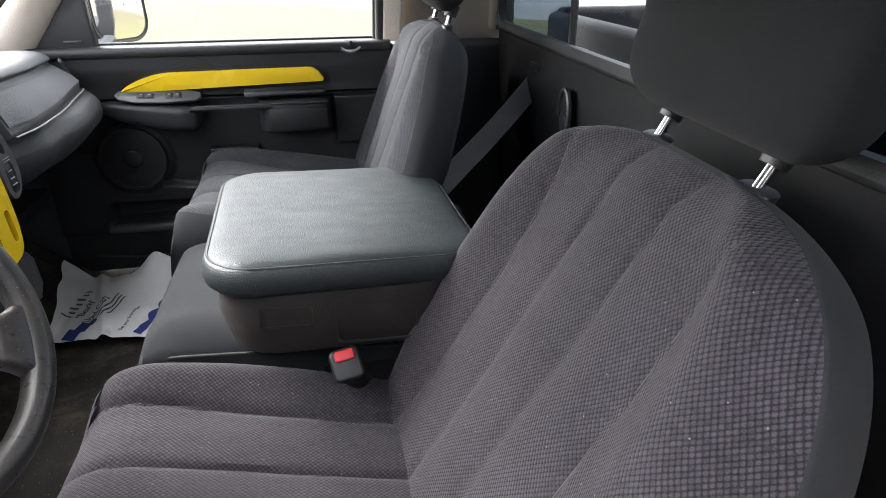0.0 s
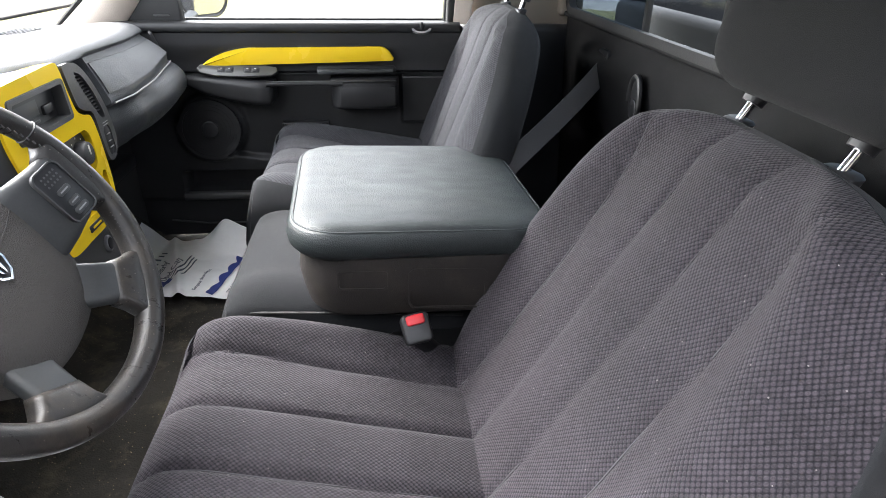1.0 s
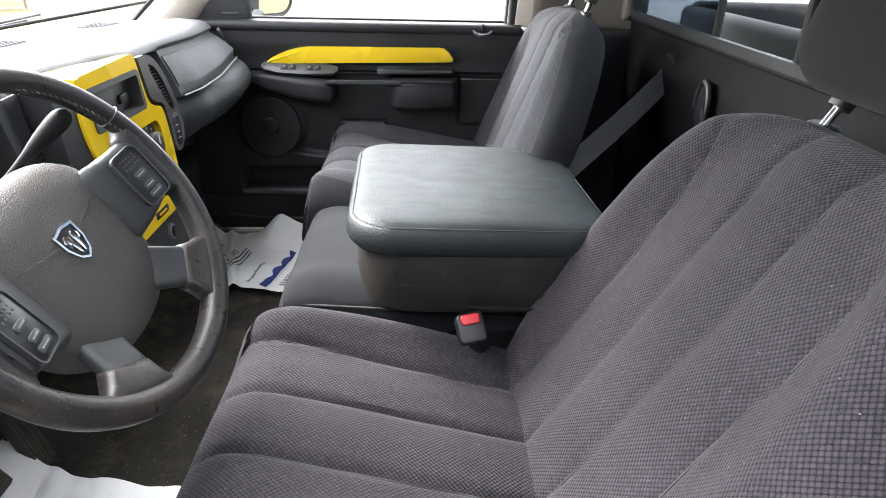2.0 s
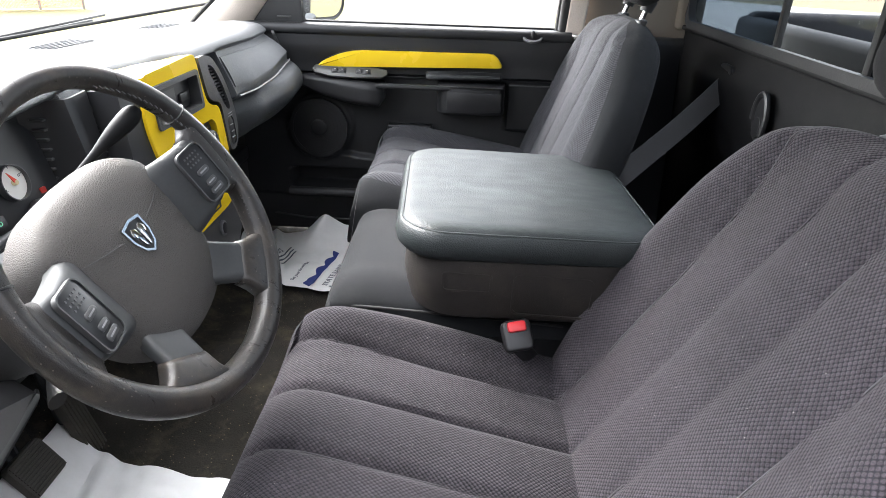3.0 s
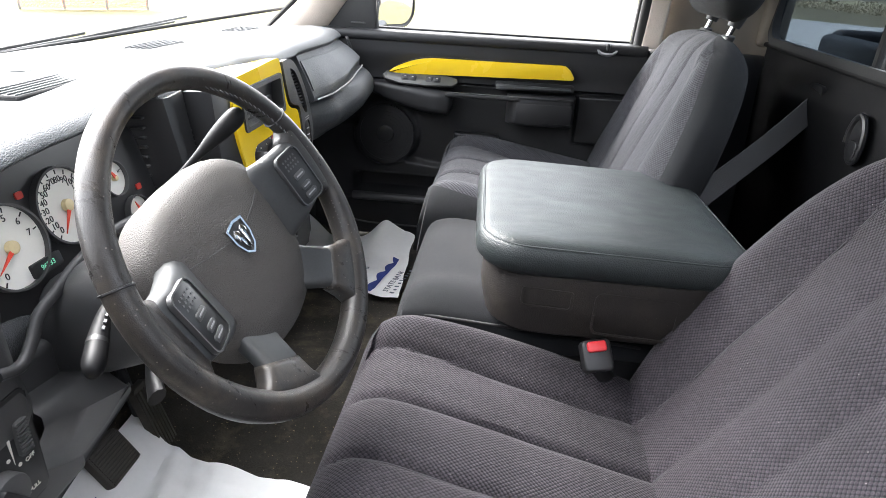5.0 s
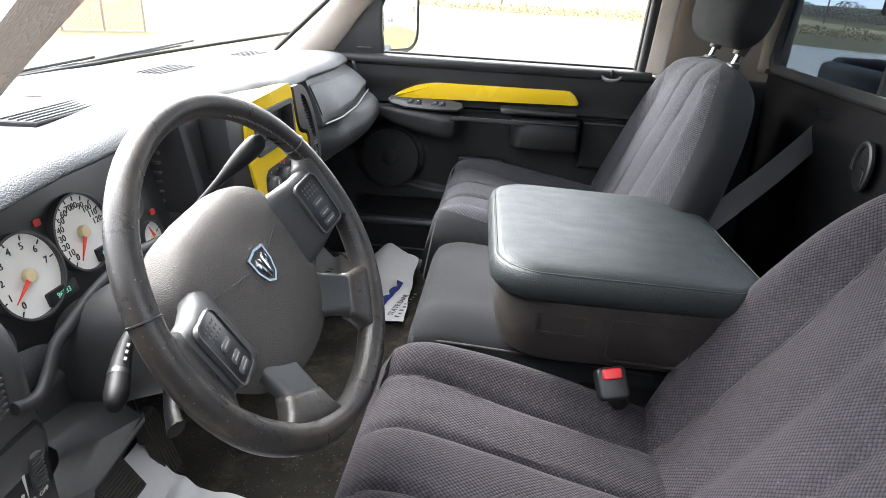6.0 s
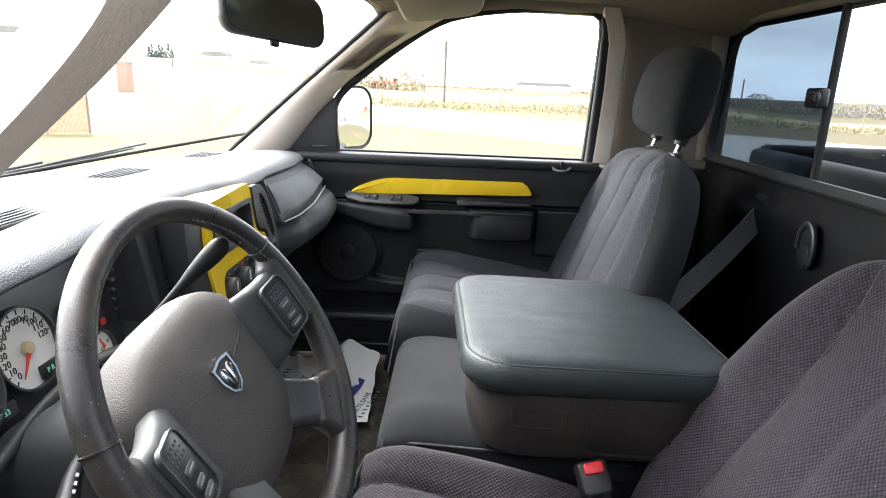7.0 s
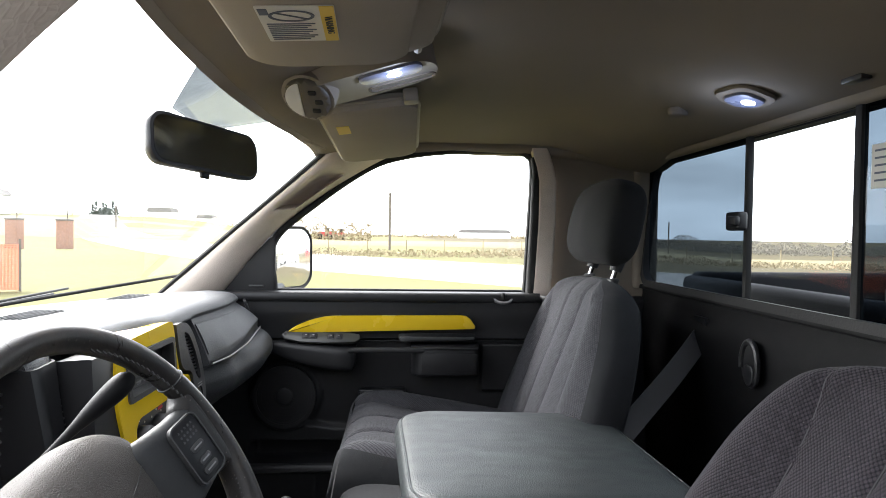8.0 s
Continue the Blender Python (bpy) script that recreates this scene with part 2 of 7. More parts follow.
M_NEEDLE = mat("needle_red", (0.70, 0.06, 0.03), 0.5)
M_BELT = mat("belt_web", (0.048, 0.047, 0.049), 0.7, grain=0.5, scale=900, vary=0.1, sheen=0.2)
M_BEIGE = mat("taupe_plastic", (0.29, 0.255, 0.21), 0.55, grain=0.2, scale=700, vary=0.08)
M_GLASS = glass_mat("clear_glass", (0.96, 0.97, 0.96))
M_BACK = glass_mat("slider_glass", (0.90, 0.92, 0.92), 0.25)
M_TINT = glass_mat("privacy_glass", (0.27, 0.31, 0.345), 0.3)
M_MIRROR = mat("mirror_silver", (0.80, 0.82, 0.82), 0.02, metal=1.0, vary=0.01)
M_DIMMIR = mat("dim_mirror", (0.30, 0.315, 0.29), 0.10, metal=1.0, vary=0.04)
M_LED = glow_mat("lit_lens", (0.35, 0.50, 1.0), 4.0)
M_LENS = mat("milky_lens", (0.16, 0.17, 0.24), 0.25, vary=0.12)
M_LABEL = mat("label_white", (0.62, 0.60, 0.54), 0.6, vary=0.05)
M_LABELY = mat("label_yellow", (0.68, 0.46, 0.06), 0.6, vary=0.05)
M_BODY = mat("dark_body", (0.009, 0.0095, 0.011), 0.8, vary=0.25, spec=0.12)
M_PEDAL = mat("worn_pedal_rubber", (0.050, 0.044, 0.036), 0.75, grain=0.5, scale=500, vary=0.4, dirt=(0.12, 0.10, 0.07), dirt_amount=0.5)
# Dark plastic again, darkened to put the shade behind the seats into it.
M_REAR = mat("shaded_wall_plastic", (0.008, 0.008, 0.0085), 0.7, grain=0.2, scale=900, vary=0.3, spec=0.15, dirt=(0.03, 0.028, 0.025), dirt_amount=0.2)
M_SATIN = mat("satin_grey_plastic", (0.22, 0.22, 0.225), 0.4, vary=0.15)
M_STITCH = mat("grey_thread", (0.060, 0.057, 0.063), 0.9, vary=0.2, scale=2000)
M_GREEN = glow_mat("green_digits", (0.20, 0.60, 0.40), 0.12)

specks(M_CARPET, 110.0, 0.10, (0.20, 0.16, 0.10))
specks(M_KNIT, 55.0, 0.045, (0.13, 0.12, 0.12))
specks(M_LEATHER, 140.0, 0.10, (0.12, 0.105, 0.09))
specks(M_BIN, 80.0, 0.06, (0.07, 0.06, 0.05))
specks(M_DASH, 120.0, 0.04, (0.12, 0.12, 0.12))


# ---------------------------------------------------------------- mesh helpers
def wmat(ob):
    m = ob.matrix_parent_inverse @ ob.matrix_basis
    return wmat(ob.parent) @ m if ob.parent else ob.matrix_basis.copy()


def finish(name, bm, materials, parent=None, label="", angle=40):
    me = bpy.data.meshes.new(name)
    bmesh.ops.recalc_face_normals(bm, faces=bm.faces)
    bm.to_mesh(me)
    bm.free()
    for m in materials if isinstance(materials, (list, tuple)) else [materials]:
        me.materials.append(m)
    me.polygons.foreach_set("use_smooth", [True] * len(me.polygons))
    me.set_sharp_from_angle(angle=radians(angle))
    ob = new(name, me)
    if parent:
        ob.parent = parent
        ob.matrix_parent_inverse = wmat(parent).inverted()
    return tagged(ob, label)


def part(name, bm, material, parent, label="", angle=40):
    return finish(name, bm, material, parent, label, angle)


def thing(name, label, category, at, group="", kind=""):
    e = new(name)
    e.empty_display_size = 0.05
    e.location = at
    return tagged(e, label, category, group, kind)


def box(x0, x1, y0, y1, z0, z1, bevel=0.004, seg=2, m=None, bm=None):
    bm = bm or bmesh.new()
    made = bmesh.ops.create_cube(bm, size=1.0)["verts"]
    for v in made:
        v.co = Vector(((x0 + x1) / 2 + v.co.x * (x1 - x0), (y0 + y1) / 2 + v.co.y * (y1 - y0), (z0 + z1) / 2 + v.co.z * (z1 - z0)))
    if bevel:
        edges = list({e for v in made for e in v.link_edges})
        made = bmesh.ops.bevel(bm, geom=edges, offset=bevel, segments=seg, profile=0.5, affect="EDGES")["verts"] + [v for v in made if v.is_valid]
    if m is not None:
        bmesh.ops.transform(bm, matrix=m, verts=[v for v in set(made) if v.is_valid])
    return bm


def loft(rings, caps=True, closed=True, bm=None):
    """A skin through rings of equal count."""
    bm = bm or bmesh.new()
    rows = [[bm.verts.new(p) for p in r] for r in rings]
    k = len(rows[0])
    for a, b in zip(rows, rows[1:]):
        for i in range(k if closed else k - 1):
            j = (i + 1) % k
            bm.faces.new((a[i], a[j], b[j], b[i]))
    if caps and closed:
        bm.faces.new(rows[0][::-1])
        bm.faces.new(rows[-1])
    return bm


def tube(points, radius, sides=12, bm=None, flat=1.0):
    """A round bar along points; radius is one number or one a point."""
    pts = [Vector(p) for p in points]
    rad = radius if isinstance(radius, (list, tuple)) else [radius] * len(pts)
    rings, side = [], None
    for i, p in enumerate(pts):
        d = (pts[min(i + 1, len(pts) - 1)] - pts[max(i - 1, 0)]).normalized()
        if side is None:
            side = d.orthogonal().normalized()
        side = (side - d * side.dot(d)).normalized()
        up = d.cross(side)
        rings.append([p + rad[i] * (math.cos(a) * side + flat * math.sin(a) * up) for a in (2 * math.pi * k / sides for k in range(sides))])
    return loft(rings, bm=bm)


def smooth_line(points, n=8):
    """Points along a rounded line through the given ones."""
    p = [Vector(q) for q in points]
    p = [2 * p[0] - p[1], *p, 2 * p[-1] - p[-2]]
    out = []
    for i in range(1, len(p) - 2):
        for k in range(n):
            t = k / n
            out.append(0.5 * (2 * p[i] + (p[i + 1] - p[i - 1]) * t + (2 * p[i - 1] - 5 * p[i] + 4 * p[i + 1] - p[i + 2]) * t * t
                              + (3 * p[i] - p[i - 1] - 3 * p[i + 1] + p[i + 2]) * t ** 3))
    return out + [p[-2]]


def prism(outline, m, depth, bevel=0.003, seg=2, bm=None):
    """A flat shape in the local x-y plane, raised along local z by depth, set by the matrix m."""
    bm = bm or bmesh.new()
    lo = [bm.verts.new((x, y, 0)) for x, y in outline]
    hi = [bm.verts.new((x, y, depth)) for x, y in outline]
    k = len(lo)
    bm.faces.new(lo[::-1])
    top = bm.faces.new(hi)
    for i in range(k):
        bm.faces.new((lo[i], lo[(i + 1) % k], hi[(i + 1) % k], hi[i]))
    made = lo + hi
    if bevel:
        r = bmesh.ops.bevel(bm, geom=list(top.edges), offset=bevel, segments=seg, profile=0.5, affect="EDGES")
        made = [v for v in made + r["verts"] if v.is_valid]
    bmesh.ops.transform(bm, matrix=m, verts=list(set(made)))
    return bm


def rounded(w, h, r, n=6, cx=0.0, cy=0.0):
    """The outline of a rectangle with round corners."""
    r = min(r, w / 2 - 1e-4, h / 2 - 1e-4)
    out = []
    for sx, sy, a0 in ((1, 1, 0), (-1, 1, 90), (-1, -1, 180), (1, -1, 270)):
        for k in range(n + 1):
            a = radians(a0 + 90 * k / n)
            out.append((cx + sx * (w / 2 - r) + r * math.cos(a), cy + sy * (h / 2 - r) + r * math.sin(a)))
    return out


def circle(r, n=32, cx=0.0, cy=0.0, squash=1.0):
    return [(cx + r * math.cos(2 * math.pi * k / n), cy + squash * r * math.sin(2 * math.pi * k / n)) for k in range(n)]


def basis(origin, right, up):
    """A matrix whose x is right, y is up and z faces the viewer of the flat shape."""
    x = Vector(right).normalized()
    y = Vector(up)
    y = (y - x * y.dot(x)).normalized()
    z = x.cross(y)
    return Matrix(((x.x, y.x, z.x, origin[0]), (x.y, y.y, z.y, origin[1]), (x.z, y.z, z.z, origin[2]), (0, 0, 0, 1)))


def ring_prism(outer, inner, m, depth, bm=None):
    """A frame between two outlines of equal count."""
    bm = bm or bmesh.new()
    rows = []
    for o, z in ((outer, 0.0), (outer, depth * 0.8), ([(a[0] * 0.97 + b[0] * 0.03, a[1] * 0.97 + b[1] * 0.03) for a, b in zip(outer, inner)], depth), (inner, depth), (inner, 0.0)):
        rows.append([bm.verts.new(m @ Vector((x, y, z))) for x, y in o])
    k = len(outer)
    for a, b in zip(rows, rows[1:] + rows[:1]):
        for i in range(k):
            bm.faces.new((a[i], a[(i + 1) % k], b[(i + 1) % k], b[i]))
    return bm


def sheet(fn, nu, nv, thick=None, bm=None):
    """A surface fn(u, v) over the unit square; thick: a vector by which a back is set off, closed at the rim."""
    bm = bm or bmesh.new()
    front = [[bm.verts.new(fn(i / nu, j / nv)) for j in range(nv + 1)] for i in range(nu + 1)]
    for i in range(nu):
        for j in range(nv):
            bm.faces.new((front[i][j], front[i + 1][j], front[i + 1][j + 1], front[i][j + 1]))
    if thick is not None:
        off = Vector(thick)
        back = [[bm.verts.new(v.co + off) for v in row] for row in front]
        for i in range(nu):
            for j in range(nv):
                bm.faces.new((back[i][j], back[i][j + 1], back[i + 1][j + 1], back[i + 1][j]))
        rim = [(i, 0) for i in range(nu)] + [(nu, j) for j in range(nv)] + [(i, nv) for i in range(nu, 0, -1)] + [(0, j) for j in range(nv, 0, -1)]
        for (a, b), (c, d) in zip(rim, rim[1:] + rim[:1]):
            bm.faces.new((front[a][b], front[c][d], back[c][d], back[a][b]))
    return bm


def smoothstep(a, b, x):
    t = min(max((x - a) / (b - a), 0.0), 1.0)
    return t * t * (3 - 2 * t)


def text_mesh(words, size, m, extrude=0.0003, spacing=1.0, shear=0.0):
    """Flat letters as a bmesh, from the built-in font."""
    cu = bpy.data.curves.new("letters", "FONT")
    cu.body, cu.size, cu.extrude, cu.align_x, cu.align_y, cu.space_character, cu.shear = words, size, extrude, "CENTER", "CENTER", spacing, shear
    cu.resolution_u = 3
    ob = bpy.data.objects.new("letters", cu)
    scene.collection.objects.link(ob)
    bpy.context.view_layer.update()
    me = bpy.data.meshes.new_from_object(ob.evaluated_get(bpy.context.evaluated_depsgraph_get()))
    bm = bmesh.new()
    bm.from_mesh(me)
    bpy.data.objects.remove(ob)
    bpy.data.curves.remove(cu)
    bpy.data.meshes.remove(me)
    bmesh.ops.transform(bm, matrix=m, verts=bm.verts)
    return bm


# ---------------------------------------------------------------- the cab shell
YC, FLOOR, DOOR_Y, SILL, ROOF = 0.98, 0.08, 1.72, 0.70, 1.15


def floor_z(x, y):
    toe = max(0.0, -0.30 - x) * 0.75
    hump = 0.05 * math.exp(-((y - YC) / 0.16) ** 2) * smoothstep(0.5, -0.2, x)
    return FLOOR + toe + hump + 0.004 * noise.noise(Vector((x * 9, y * 9, 0)))


floor = finish("floor", sheet(lambda u, v: Vector((-0.75 + 1.7 * u, 0.12 + 1.7 * v, floor_z(-0.75 + 1.7 * u, 0.12 + 1.7 * v))), 60, 50, (0, 0, -0.05)), M_CARPET)
tagged(floor, "dirty dark brown-grey carpet with sand and stains", "floor", kind="structure")

door_sill = finish("trim", box(-0.35, 0.70, 0.10, 0.20, -0.02, 0.075, 0.015, 3), M_PLASTIC)
tagged(door_sill, "black plastic sill plate under the open driver's door", "sill", kind="structure")


firewall = finish("wall_firewall", box(-0.80, -0.76, 0.08, 1.84, -0.05, 0.655, 0.01), M_CARPET)
tagged(firewall, "dark carpeted firewall behind the pedals", "wall", kind="structure")
kick_wall = finish("wall_kick", box(-0.78, -0.335, 1.728, 1.80, -0.02, 0.650, 0.015, 3), M_PLASTIC)
tagged(kick_wall, "dark plastic wall ahead of the passenger door", "wall", kind="structure")


def roof_z(x, y):
    """The headliner's underside: it dips to the windscreen, the back window and the sides."""
    edge = smoothstep(0.72, 1.0, abs(2 * (y - 0.22) / 1.52 - 1))
    return ROOF - 0.075 * smoothstep(0.24, -0.05, x) - 0.062 * smoothstep(0.50, 0.88, x) - 0.035 * edge + 0.002 * noise.noise(Vector((x * 5, y * 5, 3)))


def roof_point(u, v):
    x, y = -0.045 + 0.94 * u, 0.22 + 1.52 * v
    x -= 0.03 * (1 - (2 * v - 1) ** 2) * (1 - u) ** 3
    return Vector((x, y, roof_z(x, y)))


ceiling = finish("ceiling", sheet(roof_point, 50, 60, (0, 0, 0.06)), M_HEAD)
tagged(ceiling, "taupe cloth headliner, slightly domed", "headliner", kind="structure")

REAR_SILL = 0.730
# rear wall: lower panel, pillars beside the back window, header above it
RX = 0.85


def rear_point(u, v):
    y, z = 0.18 + 1.58 * u, FLOOR + (REAR_SILL - 0.005 - FLOOR) * v
    ledge = 0.008 * smoothstep(0.86, 0.99, v)
    bulge = 0.05 * math.exp(-((y - 1.42) / 0.16) ** 2) * smoothstep(0.55, 0.80, v) * smoothstep(1.0, 0.9, v)
    return Vector((RX + 0.03 - 0.03 * v + ledge - bulge, y, z))


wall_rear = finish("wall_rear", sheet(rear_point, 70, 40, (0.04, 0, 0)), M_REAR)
tagged(wall_rear, "dark grey moulded plastic panel behind the seats, darkened for shade", "wall", kind="structure")
wall_header = finish("wall_rear_header", box(RX + 0.0, RX + 0.05, 0.18, 1.76, 1.075, 1.12, 0.01, 3), M_HEAD)
tagged(wall_header, "taupe trim above the back window", "wall", kind="structure")
for name, y0, y1 in (("wall_rear_corner", 1.742, 1.80), ("wall_rear_corner", 0.17, 0.215)):
    w = finish(name, box(RX - 0.02, RX + 0.05, y0, y1, REAR_SILL - 0.01, 1.08, 0.015, 3), M_HEAD)
    tagged(w, "taupe trim beside the back window", "wall", kind="structure")


# passenger's side behind the door
def quarter(u, v):
    x, z = 0.56 + 0.32 * u, SILL + (1.11 - SILL) * v
    return Vector((x, 1.765 - 0.02 * smoothstep(0.8, 1.0, u) - 0.03 * smoothstep(0.85, 1.0, v), z))


wall_east = finish("wall_quarter_upper", sheet(quarter, 16, 16, (0, 0.04, 0)), M_HEAD)
tagged(wall_east, "taupe trim between door and back window", "wall", kind="structure")
wall_low = finish("wall_quarter_lower", box(0.545, 0.90, 1.735, 1.80, FLOOR, SILL, 0.02, 3), M_PLASTIC)
tagged(wall_low, "dark plastic side trim behind the door", "wall", kind="structure")

b_pillar = finish("trim_pillar", loft([[Vector((0.535 + dx * 0.40 + lean, 1.700 + dy * 0.5, z)) for dx, dy in rounded(0.13, 0.08, 0.02, 5, 0.065, 0.04)] for z, lean in ((0.705, -0.008), (0.76, -0.004), (0.90, 0.004), (1.02, 0.004), (1.06, -0.004), (1.11, -0.02))]), M_PILLAR)
tagged(b_pillar, "beige pillar trim behind the passenger door", "pillar", kind="structure")


for y0, y1, lab in ((1.70, 1.785, "taupe trim above the passenger door"), (0.205, 0.27, "taupe trim above the open driver's door")):
    rail = finish("trim_roof_rail", loft([[Vector((x, (y0 + y1) / 2 + a, z + b)) for a, b in rounded(y1 - y0, 0.05, 0.02, 5)] for x, z in ((0.04, 1.080), (0.14, 1.108), (0.30, 1.122), (0.55, 1.118), (0.88, 1.095))]), M_HEAD)
    tagged(rail, lab, "trim", kind="structure")


# windscreen pillars
def pillar_skin(front, rear, thick, slot):
    """A curved trim between two edges given low to high; slot: 0 to 1 range of a hand hold sunk into it."""
    f, r = smooth_line(front, 8), smooth_line(rear, 8)

    def fn(u, v):
        i = u * (len(f) - 1)
        k = min(int(i), len(f) - 2)
        a, b = f[k].lerp(f[k + 1], i - k), r[k].lerp(r[k + 1], i - k)
        p = a.lerp(b, v)
        crown = math.sin(math.pi * v) ** 0.6
        hold = 0.0
        if slot:
            s, c = (u - slot[0]) / slot[1], (v - 0.56) / 0.23
            hold = math.exp(-(s ** 8 + c ** 8)) * 2.1
        return p + Vector(thick) * (crown - hold)

    return fn


a_pillar = finish("trim_pillar_front", sheet(pillar_skin(
    [(-0.52, 1.70, 0.66), (-0.405, 1.69, 0.756), (-0.285, 1.67, 0.858), (-0.155, 1.64, 0.965), (-0.025, 1.60, 1.072), (0.0, 1.58, 1.10)],
    [(-0.34, 1.73, 0.67), (-0.285, 1.73, 0.738), (-0.180, 1.725, 0.868), (-0.045, 1.72, 0.975), (0.085, 1.71, 1.055), (0.18, 1.70, 1.10)], (0.004, -0.035, 0.0), (0.62, 0.090)), 60, 24, (0, 0.05, 0.02)), M_PILLAR)
tagged(a_pillar, "beige windscreen pillar trim with a sunken hand hold", "pillar", kind="structure")

drv_pillar = finish("trim_pillar_front", sheet(pillar_skin(
    [(-0.32, 0.26, 0.60), (-0.19, 0.255, 0.69), (-0.057, 0.25, 0.828), (0.023, 0.25, 0.900), (0.064, 0.25, 0.940), (0.122, 0.25, 0.990), (0.27, 0.30, 1.105)],
    [(-0.29, 0.17, 0.60), (-0.17, 0.16, 0.69), (-0.015, 0.155, 0.828), (0.070, 0.150, 0.902), (0.086, 0.148, 0.930), (0.094, 0.142, 0.975), (0.14, 0.12, 1.090)], (0.010, -0.010, 0.010), None), 60, 18, (-0.02, 0.02, 0.01)), M_PILLAR)
tagged(drv_pillar, "beige grained windscreen pillar trim by the open driver's door", "pillar", kind="structure")

header = finish("trim_header", sheet(lambda u, v: Vector((-0.082 + 0.03 * v + 0.075 * (2 * u - 1) ** 2, 0.24 + 1.40 * u, 1.066 + 0.022 * v + 0.010 * (2 * u - 1) ** 2)), 40, 6, (0.02, 0, 0.012)), M_VISOR)
tagged(header, "taupe trim along the top of the windscreen", "trim", kind="structure")


# ---------------------------------------------------------------- glass
def screen_point(u, v):
    """Windscreen: u across, v up."""
    y = 0.20 + 1.55 * u
    bow = 0.22 * (2 * u - 1) ** 2
    return Vector((-0.66 + 0.575 * v + bow * (1 - 0.65 * v), y, 0.712 + 0.036 * (2 * u - 1) ** 2 * (1 - v) + 0.356 * v + 0.02 * math.sin(math.pi * v)))


windscreen = thing("window_1", "clear curved windscreen over the dashboard", "windscreen", (-0.8, YC, 0.84), kind="structure")
pane = part("pane", sheet(screen_point, 24, 10), M_GLASS, windscreen, "clear glass")
pane.visible_shadow = False
part("seal", tube([screen_point(u / 30, 0.01) + Vector((0, 0, -0.004)) for u in range(31)], 0.004, 8), M_RUBBER, windscreen, "black rubber seal")
part("shade_band", sheet(lambda u, v: screen_point(0.515 + (u - 0.5) * (0.11 + 0.15 * v), 0.885 + 0.130 * v + 0.01 * (0.5 - u)) + Vector((-0.003, 0, 0.003)), 10, 6), glass_mat("dotted_band", (0.06, 0.066, 0.068)), windscreen, "grey dotted shade band").visible_shadow = False

part("pillar_seal", tube(smooth_line([(-0.50, 1.695, 0.674), (-0.405, 1.685, 0.760), (-0.285, 1.665, 0.862), (-0.155, 1.635, 0.969), (-0.025, 1.595, 1.076)], 8), 0.006, 6), M_RUBBER, windscreen, "black edge band")

# back window: tinted side lights and a clear slider
back_window = thing("window_2", "black-framed sliding back window, tinted at both sides", "window", (RX, YC, SILL), kind="structure")
Y0, Y1, YA, YB, BW, BT = 0.205, 1.750, 0.935, 1.238, 0.742, 1.080
part("frame", ring_prism(rounded(Y1 - Y0, BT - BW + 0.02, 0.06, 8), rounded(Y1 - Y0 - 0.035, BT - BW - 0.015, 0.05, 8), basis((RX + 0.012, (Y0 + Y1) / 2, (BW + BT) / 2), (0, -1, 0), (0.10, 0, 1)) @ Matrix.Rotation(math.pi, 4, "Y"), 0.02), M_RUBBER, back_window, "black rubber frame")
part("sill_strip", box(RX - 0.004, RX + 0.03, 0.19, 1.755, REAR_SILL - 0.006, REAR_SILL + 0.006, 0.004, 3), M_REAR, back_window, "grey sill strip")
for y, w in ((YA, 0.008), (YB, 0.007)):
    part("bar", box(RX + 0.012, RX + 0.026, y - w, y + w, BW, BT, 0.004), M_RUBBER, back_window, "black upright bar")
for y0, y1, m_, lab in ((Y0 + 0.01, YA, M_TINT, "dark tinted pane"), (YA, YB, M_BACK, "clear sliding pane"), (YB, Y1 - 0.01, M_TINT, "dark tinted pane")):
    p = part("pane", box(RX + 0.018, RX + 0.022, y0, y1, BW + 0.005, BT - 0.005, 0), m_, back_window, lab)
    p.visible_shadow = False
sticker = part("sticker", box(RX + 0.012, RX + 0.0135, 0.855, 0.905, 0.945, 1.01, 0), M_LABEL, back_window, "white paper sticker inside the glass")
for k in range(5):
    part("sticker_line", box(RX + 0.0112, RX + 0.0118, 0.862, 0.898, 0.955 + 0.011 * k, 0.958 + 0.011 * k, 0), M_INKG, sticker)
latch = part("latch", box(RX - 0.016, RX + 0.006, YB - 0.024, YB + 0.026, 0.885, 0.923, 0.006, 3), M_BLACK, back_window, "black slider latch")
part("latch_lever", box(RX - 0.026, RX - 0.014, YB - 0.030, YB + 0.004, 0.895, 0.914, 0.004, 2), M_BLACK, latch, "lever")


# ---------------------------------------------------------------- passenger door
door = thing("door_1", "closed passenger door with yellow inlay and power switches", "car door", (0.1, DOOR_Y, 0.12), kind="structure")
FRONT = basis((0, DOOR_Y, 0), (1, 0, 0), (0, 0, 1))  # a flat shape on the door, drawn in x and z, growing towards the cab


def on_door(out):
    return Matrix.Translation((0, -out, 0)) @ FRONT


